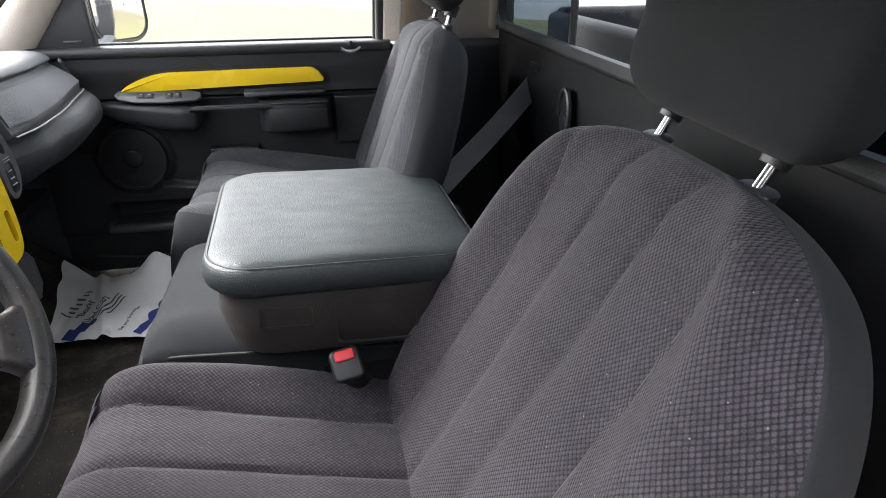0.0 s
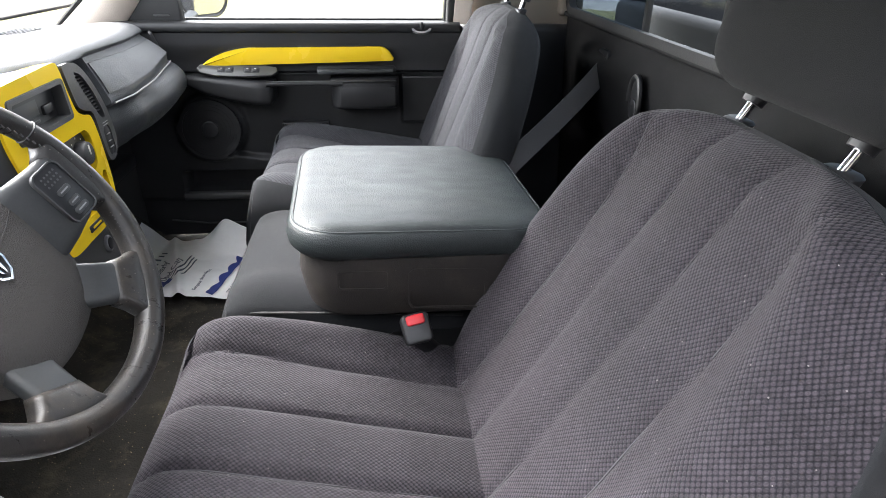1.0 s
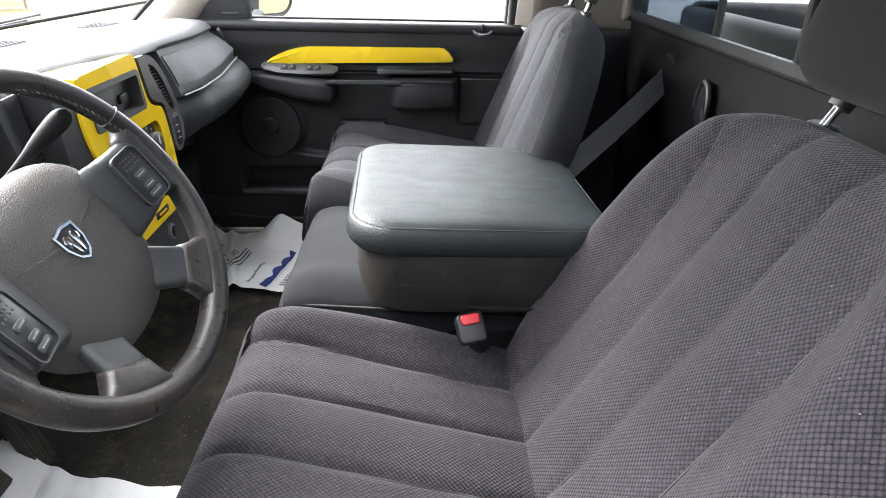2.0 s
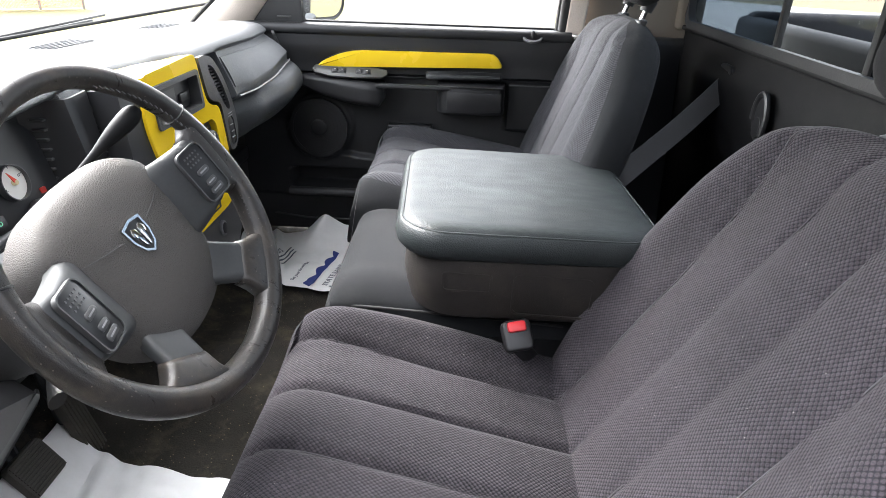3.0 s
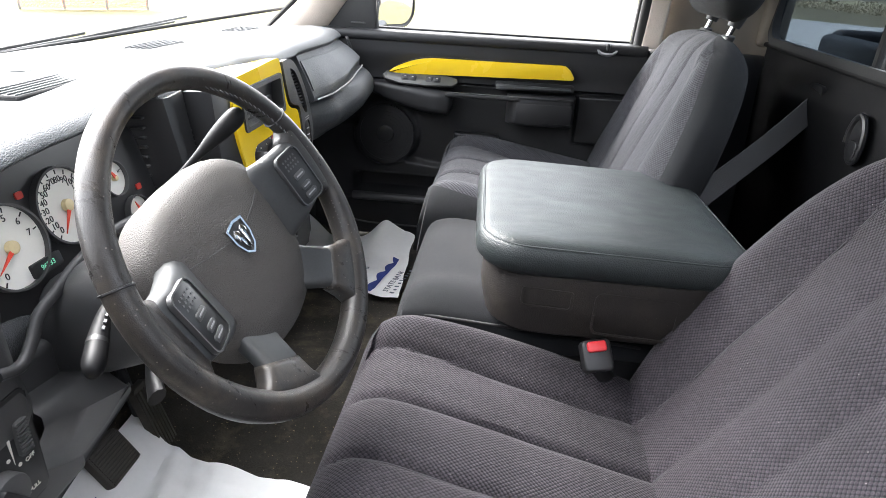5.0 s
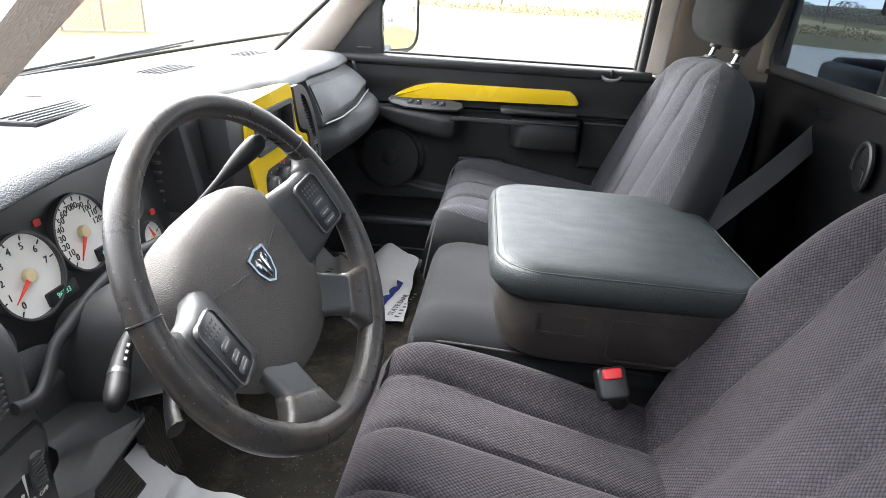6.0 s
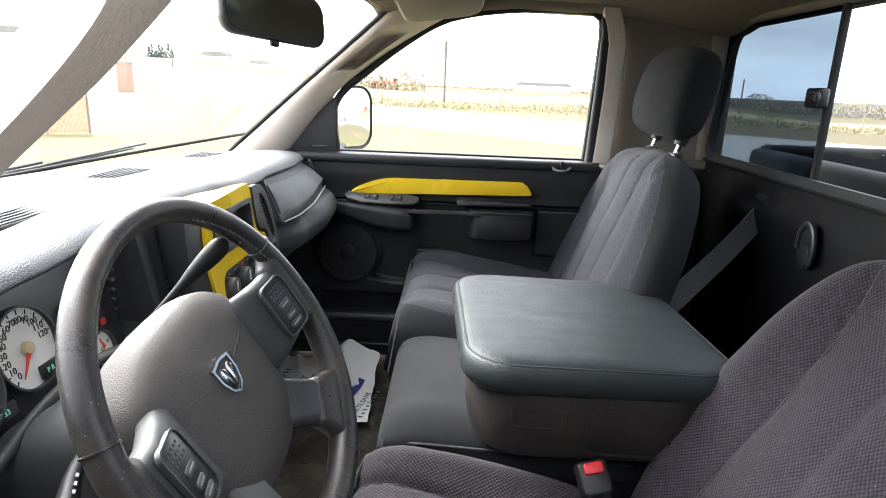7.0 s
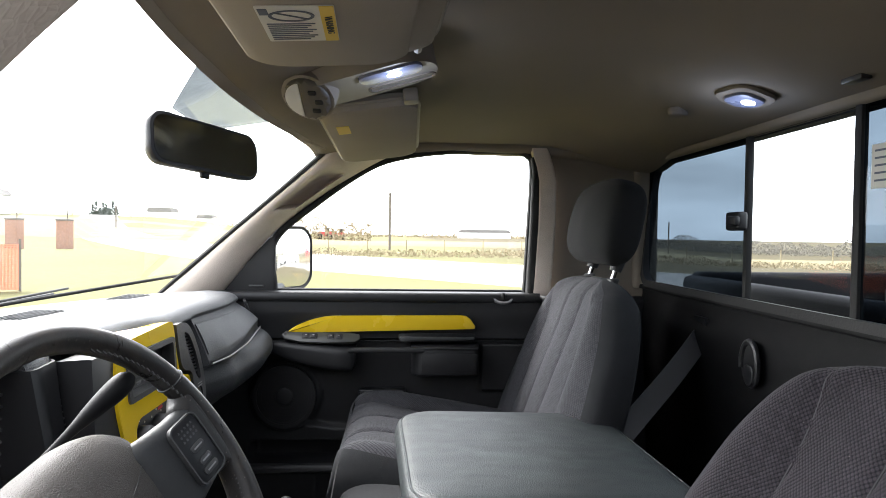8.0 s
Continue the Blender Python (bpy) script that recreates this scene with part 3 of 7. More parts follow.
def door_y(x, z):
    """The inner skin's depth: padded upper part, sunk middle, swelling round the speaker, pocket and lower pad."""
    upper = 0.022 * smoothstep(0.572, 0.585, z) + 0.012 * smoothstep(0.60, 0.66, z) - 0.008 * smoothstep(0.69, 0.705, z)
    curve = 0.335 + 0.10 * smoothstep(-0.10, -0.22, x) + 0.012 * smoothstep(0.0, -0.10, x)
    ridge = 0.018 * smoothstep(curve + 0.012, curve - 0.004, z)
    pocket = 0.050 * smoothstep(0.238, 0.250, z) * smoothstep(0.305, 0.290, z) * smoothstep(-0.245, -0.225, x) * smoothstep(0.35, 0.32, x)
    foot = 0.012 * smoothstep(0.222, 0.212, z)
    rear = 0.016 * smoothstep(0.385, 0.395, x) * smoothstep(0.43, 0.44, z) * smoothstep(0.575, 0.567, z)
    spk = 0.010 * smoothstep(0.100, 0.090, math.hypot(x + 0.143, z - 0.427))
    return DOOR_Y + 0.012 - upper - ridge + pocket + foot * 0.6 - rear - spk


part("door_panel", sheet(lambda u, v: Vector((-0.37 + 0.925 * u, door_y(-0.37 + 0.925 * u, 0.10 + 0.60 * v), 0.10 + 0.60 * v)), 150, 130, (0, 0.06, 0)), M_DOOR, door, "dark grey moulded plastic panel")
part("window_ledge", loft([[Vector((x, DOOR_Y + 0.002 + a, 0.697 + b)) for a, b in rounded(0.066, 0.028, 0.013, 5)] for x in (-0.36, -0.2, 0.1, 0.4, 0.52, 0.548)]), M_DOOR, door, "padded sill below the window")
part("rubber_sweep", box(-0.19, 0.53, DOOR_Y + 0.018, DOOR_Y + 0.036, 0.704, 0.716, 0.003), M_RUBBER, door, "black rubber sweep")
part("pad_gap", box(-0.30, 0.545, DOOR_Y - 0.0125, DOOR_Y - 0.008, 0.5755, 0.5785, 0.001, 1), M_BLACK, door, "dark gap under the padded upper part")

# yellow inlay, a slim bow with a rounded rear end
inlay = []
for k in range(41):
    u = k / 40
    inlay.append((-0.136 + 0.506 * u, 0.603 + 0.004 * u + 0.043 * math.sin(math.pi / 2 * min(u / 0.26, 1.0)) ** 0.75 - (0.0 if u < 0.93 else 0.030 * ((u - 0.93) / 0.07) ** 2.2)))
for k in range(41):
    u = 1 - k / 40
    inlay.append((-0.136 + 0.504 * u, 0.601 + 0.012 * u))
part("inlay", prism(inlay, on_door(0.020), 0.010, 0.003), M_YELLOW, door, "yellow painted trim inlay")
part("inlay_groove", prism([(0.117 + (x - 0.117) * 1.012, 0.622 + (z - 0.622) * 1.14) for x, z in inlay], on_door(0.016), 0.006, 0), M_BLACK, door, "dark groove round the inlay")

# armrest that swells below the switch plate, box with a lidded front, release lever in its niche
rings = []
for x, zt, zb, out in ((-0.205, 0.572, 0.562, 0.018), (-0.19, 0.576, 0.548, 0.030), (-0.14, 0.578, 0.528, 0.048), (-0.06, 0.573, 0.508, 0.060), (0.0, 0.567, 0.500, 0.064), (0.035, 0.564, 0.500, 0.064), (0.046, 0.562, 0.515, 0.050)):
    rings.append([Vector((x, DOOR_Y + 0.02 - (out + 0.02) * (0.5 + a), (zt + zb) / 2 + b * (zt - zb))) for a, b in rounded(1.0, 1.0, 0.30, 6)])
armrest = part("armrest", loft(rings), M_DOOR, door, "padded dark armrest", angle=60)
plate_m = basis((0, DOOR_Y - 0.036, 0.584), (1, 0, -0.02), (0, 0.72, 0.70))
plate = part("switch_plate", prism([(-0.150, 0.008), (-0.140, 0.021), (-0.08, 0.026), (0.02, 0.022), (0.056, 0.014), (0.060, 0.0), (0.045, -0.012), (-0.03, -0.016), (-0.10, -0.014), (-0.140, -0.006)], plate_m, 0.008, 0.003, 3), mat("olive_grey_plastic", (0.050, 0.051, 0.045), 0.38, vary=0.15, blot=20), armrest, "olive grey switch plate")
for x in (-0.075, -0.008):
    sw = part("switch_well", prism(rounded(0.042, 0.018, 0.004, 4, x, 0.004), plate_m @ Matrix.Translation((0, 0, 0.0075)), 0.0015, 0.0005), M_DOOR, plate, "sunken switch well")
    for dx in (-0.010, 0.010):
        part("switch", prism(rounded(0.015, 0.012, 0.003, 3, x + dx, 0.004), plate_m @ Matrix.Translation((0, 0, 0.0085)), 0.0025, 0.001), M_BLACK, sw, "black rocker switch")
        part("switch_mark", prism(rounded(0.005, 0.0018, 0.0004, 2, x + dx, 0.006), plate_m @ Matrix.Translation((0, 0, 0.0108)), 0.0006, 0), M_TRIMLINE, sw, "pale mark")
part("plate_hole", prism(circle(0.004, 12, -0.140, 0.008), plate_m @ Matrix.Translation((0, 0, 0.0078)), 0.0012, 0), M_BLACK, plate, "dark screw hole")
door_box = part("storage_box", loft([[Vector((x, DOOR_Y + 0.02 - (0.020 + out) * (0.5 + a), 0.528 + b * 0.078)) for a, b in rounded(1.0, 1.0, 0.16, 5)] for x, out in ((0.196, 0.030), (0.212, 0.058), (0.225, 0.066), (0.36, 0.064), (0.376, 0.052), (0.382, 0.03))]), M_DOOR, door, "lidded side box", angle=50)
# Shade on the box front is laid on as a thin black plate.
part("box_shade", box(0.222, 0.372, DOOR_Y - 0.0665, DOOR_Y - 0.060, 0.500, 0.552, 0.004, 2), M_BLACK, door_box, "black plate for the shade on the box front")
part("bright_edge", box(0.04, 0.374, DOOR_Y - 0.068, DOOR_Y - 0.060, 0.5645, 0.5675, 0.0012), M_SPOKE, door, "paler edge line")
part("pull_bar", loft([[Vector((x, DOOR_Y - 0.058 + a, 0.560 + b)) for a, b in rounded(0.022, 0.012, 0.005, 4)] for x in (0.03, 0.12, 0.23)]), M_DOOR, door, "pull bar over the hand niche")
part("lever_niche", prism(rounded(0.215, 0.022, 0.010, 5, 0.268, 0.586), on_door(0.0105), 0.003, 0.001), M_BLACK, door, "dark lever niche")
part("release_lever", loft([[Vector((x, DOOR_Y - 0.018 - o + a, 0.585 + b)) for a, b in rounded(0.014, 0.013 * k, 0.005, 4)] for x, o, k in ((0.164, 0.010, 0.9), (0.172, 0.014, 1.3), (0.20, 0.012, 1.0), (0.30, 0.008, 0.85), (0.366, 0.004, 0.7))]), M_SPOKE, door, "door release lever")
part("rear_line", box(0.392, 0.545, DOOR_Y - 0.0245, DOOR_Y - 0.016, 0.5655, 0.5685, 0.001), M_PLASTIC, door, "moulded line")
part("pull_strip", box(0.055, 0.182, DOOR_Y - 0.026, DOOR_Y + 0.005, 0.424, 0.446, 0.004, 2), M_BLACK, door, "black ribbed pull strip")
for k in range(12):
    part("rib", box(0.060 + k * 0.010, 0.066 + k * 0.010, DOOR_Y - 0.030, DOOR_Y - 0.022, 0.427, 0.442, 0.0015, 1), M_DOOR, door)

# loudspeaker
spk_m = basis((-0.143, DOOR_Y - 0.015, 0.427), (1, 0, 0), (0, 0.05, 1))
speaker = part("speaker", prism(circle(0.076, 48), spk_m, 0.006, 0.003), M_BLACK, door, "round loudspeaker grille")
part("speaker_ring", ring_prism(circle(0.083, 48), circle(0.075, 48), spk_m, 0.009), M_DOOR, speaker, "raised ring")
part("speaker_dome", prism(circle(0.024, 32), spk_m @ Matrix.Translation((0, 0, 0.005)), 0.006, 0.004, 3), M_BLACK, speaker, "centre dome")
for r in (0.034, 0.044, 0.054, 0.064, 0.072):
    part("grille_rib", ring_prism(circle(r, 40), circle(r - 0.0022, 40), spk_m @ Matrix.Translation((0, 0, 0.005)), 0.0015), M_BLACK, speaker)
part("pocket_rail", loft([[Vector((x, DOOR_Y - 0.012 + a, 0.229 + b)) for a, b in rounded(0.028, 0.022, 0.009, 5)] for x in (-0.245, -0.2, 0.1, 0.33, 0.36)]), M_PLASTIC, door, "map pocket rail")
part("lower_line", tube([(-0.30, DOOR_Y - 0.004, 0.150), (-0.20, DOOR_Y - 0.006, 0.138), (0.40, DOOR_Y - 0.006, 0.136)], 0.003, 6), M_PLASTIC, door, "moulded line along the bottom")

# lock knob in its oval cup
lock_m = basis((0.445, DOOR_Y - 0.022, 0.694), (1, 0, 0), (0, 0.55, 0.8))
cup = part("lock_cup", ring_prism(circle(0.027, 32, squash=0.62), circle(0.021, 32, squash=0.56), lock_m, 0.009), M_SATIN, door, "grey oval lock cup")
part("cup_base", prism(circle(0.023, 32, squash=0.6), lock_m, 0.004, 0.001), M_SPOKE, cup, "cup floor")
part("lock_knob", tube([lock_m @ Vector((0.002, -0.004, 0.003)), lock_m @ Vector((0.001, 0.005, 0.014)), lock_m @ Vector((0.0, 0.010, 0.018))], [0.005, 0.006, 0.003], 10), M_BLACK, cup, "black lock knob")

# window frame, sail panel and glass
win_edge = smooth_line([(-0.180, DOOR_Y + 0.012, 0.712), (-0.180, DOOR_Y + 0.012, 0.845), (-0.07, DOOR_Y + 0.008, 0.948), (0.065, DOOR_Y + 0.004, 1.043), (0.16, DOOR_Y, 1.080), (0.30, DOOR_Y, 1.100), (0.46, DOOR_Y, 1.103), (0.512, DOOR_Y, 1.092), (0.528, DOOR_Y + 0.004, 1.05), (0.522, DOOR_Y + 0.008, 0.88), (0.515, DOOR_Y + 0.014, 0.712)], 8)
part("rear_channel", loft([[Vector((x + a, DOOR_Y + 0.004 + b, z)) for a, b in rounded(0.030, 0.044, 0.010, 4)] for z, x in ((0.70, 0.527), (0.88, 0.534), (1.05, 0.539), (1.085, 0.533))]), M_RUBBER, door, "black rubber channel at the rear of the window")
part("window_frame", tube(win_edge, 0.010, 8), M_RUBBER, door, "black window frame")
part("sail_panel", prism([(-0.35, 0.70), (-0.176, 0.70), (-0.176, 0.862), (-0.195, 0.850), (-0.285, 0.752)], on_door(-0.016), 0.014, 0.004, 3), M_DOOR, door, "black triangular mirror panel")
part("sail_mark", box(-0.245, -0.205, DOOR_Y - 0.003, DOOR_Y + 0.004, 0.722, 0.726, 0.0015), M_PLASTIC, door, "moulded ridge")
door_pane = part("pane", sheet(lambda u, v: Vector((-0.19 + 0.73 * u, DOOR_Y + 0.022, 0.70 + 0.40 * v)), 2, 2), M_GLASS, door, "clear side glass")
door_pane.visible_shadow = False


# ---------------------------------------------------------------- seats
def pad(base, along, normal, length, width, front, back, seams, n_l=64, n_k=64, seam_depth=0.006, bolster=0.02, bolster_at=0.75, knit=True, border=0.05, tail=0.05, pleat_from=0.0, round_=0.5):
    """An upholstered pad lofted along one axis. width, front and back give half width and thicknesses by 0..1 of the length;
    seams are sewn lines at fixed distances from the middle. The worn face inside the border carries the knit (slot 0), the rest
    smooth cloth (slot 1). Returns the mesh and the lines of its seams."""
    along, normal = Vector(along).normalized(), Vector(normal).normalized()
    side = Vector((0, 1, 0))
    bm = bmesh.new()
    uvl = bm.loops.layers.uv.new("UVMap")
    rows, info = [], []
    lines = [[] for _ in seams]
    edge, run, last = 7, 0.0, base
    for i in range(n_l + 1):
        t = i / n_l
        t = 0.5 - 0.5 * math.cos(math.pi * t) if i not in (0, n_l) else t
        w, f, b = width(t), front(t), back(t)
        foot = base + along * (t * length)
        dense = []
        for k in range(241):
            a = -math.pi / 2 + math.pi * k / 240
            s = math.sin(a)
            d = w * abs(s) ** 0.95 * (1 if s > 0 else -1)
            n = f * max(math.cos(a), 0.0) ** round_
            q = abs(d) / max(w, 1e-4)
            n += bolster * math.exp(-((q - bolster_at) / 0.17) ** 2) * min(f / 0.05, 1.0)
            for sm in seams:
                g = math.exp(-((d - sm) / 0.005) ** 2) * smoothstep(1.0, 0.9, q)
                puff = 0.005 * math.exp(-((d - sm) / 0.04) ** 2)
                n -= (seam_depth * g + puff) * min(f / 0.04, 1.0) * smoothstep(pleat_from - 0.02, pleat_from + 0.05, t)
            p = foot + side * d + normal * n
            dense.append(p + normal * 0.003 * noise.noise(p * 9))
        arc = [0.0]
        for p, q in zip(dense, dense[1:]):
            arc.append(arc[-1] + (q - p).length)
        total = arc[-1]
        near, far = (min(q, total * 0.3) for q in (border if isinstance(border, tuple) else (border, border)))
        crown = foot + normal * f
        run += (crown - last).length if i else 0.0
        last = crown

        def at(sv):
            lo = min(max(int(np.searchsorted(arc, sv)), 1), 240)
            r = (sv - arc[lo - 1]) / max(arc[lo] - arc[lo - 1], 1e-9)
            return dense[lo - 1].lerp(dense[lo], r)

        stops = [near * k / edge for k in range(edge)] + [near + (total - near - far) * k / n_k for k in range(n_k + 1)] + [total - far + far * (k + 1) / edge for k in range(edge)]
        ring, inf = [], []
        for c, sv in enumerate(stops):
            p = at(sv)
            if c in (edge, edge + n_k) and knit:
                p = p - normal * 0.002
            ring.append(p)
            inf.append((sv - total / 2, run, edge <= c <= edge + n_k))
        for line, sm in zip(lines, seams):
            if abs(sm) < w * 0.93 and t < 1 - tail and t > 0.03:
                k = next(c for c in range(1, 241) if (dense[c] - foot).dot(side) >= sm)
                a, b_ = (dense[k - 1] - foot).dot(side), (dense[k] - foot).dot(side)
                line.append(dense[k - 1].lerp(dense[k], (sm - a) / max(b_ - a, 1e-9)) + normal * 0.0012)
        for k in range(1, 24):
            a = math.pi / 2 + math.pi * k / 24
            s = math.sin(a)
            ring.append(foot + side * (w * s) - normal * (b * abs(math.cos(a)) ** 0.4))
            inf.append((w * s, run + b, False))
        rows.append([bm.verts.new(p) for p in ring])
        info.append(inf)
    kk = len(rows[0])
    for i in range(n_l):
        for k in range(kk):
            j = (k + 1) % kk
            fc = bm.faces.new((rows[i][k], rows[i][j], rows[i + 1][j], rows[i + 1][k]))
            ids = ((i, k), (i, j), (i + 1, j), (i + 1, k))
            for lp, (a, c) in zip(fc.loops, ids):
                lp[uvl].uv = info[a][c][:2]
            worn = all(info[a][c][2] for a, c in ids) and (i + 0.5) / n_l < 1 - tail
            fc.material_index = 0 if worn and knit else 1
    bm.faces.new(rows[0][::-1]).material_index = 1
    bm.faces.new(rows[-1]).material_index = 1
    return bm, lines


def upholster(name, made, materials, parent, label=""):
    """Links a pad and sews pale thread along its seams."""
    ob = part(name, made[0], materials, parent, label)
    for line in made[1]:
        if len(line) > 3:
            part("seam", tube(line, 0.0008, 5), M_STITCH, ob, "sewn seam")
    return ob


def seat(label, group, yc, x_front, z_front, x_back, z_back, recline, knit, wide=1.0, post=0.075, head_up=0.040, border=0.055, weave=None, fall=9.0, half=0.240, head_w=0.135, head_fwd=0.0, square=2.7, height=0.572, bulge=0.022, waist=0.238, full=0.290):
    s = thing("seat", label, "car seat", (x_front + 0.25, yc, FLOOR), group)
    r = radians(recline)
    up, fwd = Vector((math.sin(r), 0, math.cos(r))), Vector((-math.cos(r), 0, math.sin(r)))
    seams = (-0.165, -0.055, 0.055, 0.165)
    # cushion
    fall = radians(fall)
    upholster("cushion", pad(Vector((x_front, yc, z_front)), (math.cos(fall), 0, -math.sin(fall)), (math.sin(fall), 0, math.cos(fall)), 0.60,
                        lambda t: half + 0.035 * math.sin(math.pi * min(t * 1.1, 1)) if t > 0.02 else half - 0.02,
                        lambda t: 0.105 * (1 - (1 - min(t / 0.16, 1)) ** 2.6) ** (1 / 2.6) * (1 - 0.15 * t) + 0.004,
                        lambda t: 0.13 * (1 - 0.25 * (1 - min(t / 0.2, 1))), seams, seam_depth=0.010, bolster=0.045, bolster_at=0.82, knit=knit, border=0.10, tail=0.0), [weave or M_KNIT, M_CLOTH], s)
    part("seat_base", box(x_front + 0.06, x_front + 0.56, yc - 0.22, yc + 0.22, FLOOR + 0.03, z_front - 0.09, 0.02, 3), M_PLASTIC, s, "dark plastic seat base")
    for dy in (-0.18, 0.18):
        part("rail", box(x_front + 0.02, x_front + 0.60, yc + dy - 0.02, yc + dy + 0.02, FLOOR - 0.01, FLOOR + 0.04, 0.004), M_BLACK, s, "black steel seat rail")
    # backrest
    H = height
    foot = Vector((x_back, yc, z_back))

    def w_back(t):
        round_top = (1 - max(0.0, (t - 0.52) / 0.48) ** square) ** (1 / square) if t < 1 else 0.0
        return wide * (waist + (full - waist) * math.sin(math.pi * min(t * 1.12, 0.5)) ** 0.8 - 0.040 * smoothstep(0.42, 1.0, t)) * max(round_top, 0.30)

    upholster("backrest", pad(foot, up, fwd, H, w_back,
                         lambda t: (0.075 - 0.03 * t) * (1 - max(0.0, (t - 0.9) / 0.1) ** 2 * 0.85),
                         lambda t: (0.075 - 0.02 * t) * (1 - max(0.0, (t - 0.9) / 0.1) ** 2 * 0.8), seams, bolster=bulge, knit=knit, border=border, tail=0.06), [weave or M_KNIT, M_CLOTH], s)
    # head restraint on two posts
    top = foot + up * H
    for dy in (-post, post):
        q = top + Vector((0, dy, 0))
        part("post", tube([q - up * 0.03 + fwd * 0.0, q + up * (head_up + 0.03)], 0.0055, 12), M_CHROME, s, "chrome post")
        part("post_guide", loft([[q + up * z + Vector((1, 0, 0)) * a * k + Vector((0, 1, 0)) * b * k for a, b in rounded(0.020, 0.048, 0.008, 4)] for z, k in ((-0.012, 1.0), (0.001, 1.0), (0.004, 0.8))]), M_BLACK, s, "black post guide")
        part("collar", tube([q + up * (head_up - 0.012), q + up * (head_up + 0.012)], [0.013, 0.016], 12), M_BLACK, s, "black collar")
    hb = top + up * (head_up - 0.005) + fwd * head_fwd
    hup, hfwd = Vector((math.sin(r * 0.6), 0, math.cos(r * 0.6))), Vector((-math.cos(r * 0.6), 0, math.sin(r * 0.6)))
    upholster("headrest", pad(hb, hup, hfwd, 0.20, lambda t: head_w * max(1 - abs(2 * t - 0.94) ** 5.0 / 1.36, 0.06) ** 0.42,
                         lambda t: 0.058 * max(1 - abs(2 * t - 1) ** 3.0, 0.02) ** 0.45, lambda t: 0.052 * max(1 - abs(2 * t - 1) ** 3.0, 0.02) ** 0.45, (), n_l=28, n_k=30, bolster=0.0, knit=False), [M_CLOTH_DK, M_CLOTH_DK], s, "padded cloth head restraint")
    return s


seat("reclined grey cloth driver's seat with woven pleated insert", "front seats", 0.570, 0.010, 0.292, 0.478, 0.205, 28.0, True, 1.15, 0.090, head_up=0.036, border=(0.024, 0.012), fall=13.5, half=0.248, head_w=0.165, head_fwd=0.012, square=3.3, height=0.585, bulge=0.032, waist=0.205, full=0.300)
seat("upright grey cloth passenger seat with sewn pleats", "front seats", 1.470, 0.024, 0.340, 0.465, 0.228, 18.0, True, 1.10, 0.084, head_up=0.033, weave=M_KNIT2, half=0.236, head_w=0.168, head_fwd=0.022, square=3.0)

# ---------------------------------------------------------------- centre seat with folded-down console
console = thing("centre_console", "fold-down centre seat back used as padded console", "console", (0.4, YC, FLOOR))
upholster("cushion", pad(Vector((0.045, 1.075, 0.314)), (1, 0, -0.06), (0.06, 0, 1), 0.52, lambda t: 0.205 if t > 0.02 else 0.19,
                    lambda t: 0.075 * (1 - (1 - min(t / 0.2, 1)) ** 2.6) ** (1 / 2.6) + 0.004, lambda t: 0.14, (), n_l=30, n_k=30, bolster=0.008, knit=False), [M_CLOTH, M_CLOTH], console, "smooth grey cloth centre cushion")
part("edge_piping", tube(smooth_line([(0.055, 0.895, 0.327), (0.10, 0.875, 0.344), (0.20, 0.868, 0.344), (0.34, 0.867, 0.336), (0.46, 0.867, 0.328)], 6), 0.0025, 8), M_RUBBER, console, "black piping along the cushion")
part("base", box(0.10, 0.56, 0.92, 1.25, FLOOR, 0.25, 0.02, 3), M_PLASTIC, console, "dark base")
LX, LY = 0.380, 1.020
rings = []
for z, g in ((0.360, -0.014), (0.370, 0.0), (0.40, 0.006), (0.43, 0.010), (0.472, 0.006)):
    rings.append([Vector((0.385 + a, LY - 0.010 + b, z)) for a, b in rounded(0.375 + 2 * g, 0.385 + 2 * g, 0.085, 8)])
bin_ = part("bin", loft(rings), M_BIN, console, "worn felt-covered storage bin")
face_y = LY - 0.010 - 0.1925 - 0.009
part("label_recess", ring_prism(rounded(0.078, 0.032, 0.005, 4), rounded(0.071, 0.026, 0.004, 4), basis((0.292, face_y, 0.437), (1, 0, -0.03), (0, 0.05, 1)), 0.0018), M_BIN, bin_, "moulded label frame")
part("label_recess", ring_prism(rounded(0.125, 0.070, 0.012, 4), rounded(0.118, 0.063, 0.010, 4), basis((0.425, face_y, 0.418), (1, 0, -0.03), (0, 0.05, 1)), 0.0018), M_BIN, bin_, "moulded panel line")
lid_m = Matrix.Translation((LX, LY + 0.006, 0.496)) @ Matrix.Rotation(radians(2.2), 4, "Y") @ Matrix.Rotation(radians(3), 4, "Z")
LW, LH = 0.420, 0.436
rings = []
for z, g in ((-0.030, -0.022), (-0.027, -0.008), (-0.018, 0.000), (-0.004, 0.003), (0.008, 0.0), (0.0155, -0.003), (0.0190, -0.0065), (0.0185, -0.0085), (0.0215, -0.011), (0.0245, -0.018), (0.0265, -0.034), (0.0275, -0.07), (0.028, -0.12)):
    ring = []
    for a, b in rounded(LW + 2 * g, LH + 2 * g, max(0.075 + g, 0.02), 10):
        ring.append(lid_m @ Vector((a, b, z + 0.0015 * noise.noise(Vector((a * 14, b * 14, z))))))
    rings.append(ring)
lid = part("lid", loft(rings), M_VINYL, console, "padded black vinyl lid, shiny with wear", angle=60)
part("piping", tube([lid_m @ Vector((a, b, 0.0188)) for a, b in rounded(LW - 0.015, LH - 0.015, 0.07, 10)] + [lid_m @ Vector((LW / 2 - 0.0075, LH / 2 - 0.075, 0.0188))], 0.0019, 6), M_VINYL, lid, "sewn piping")
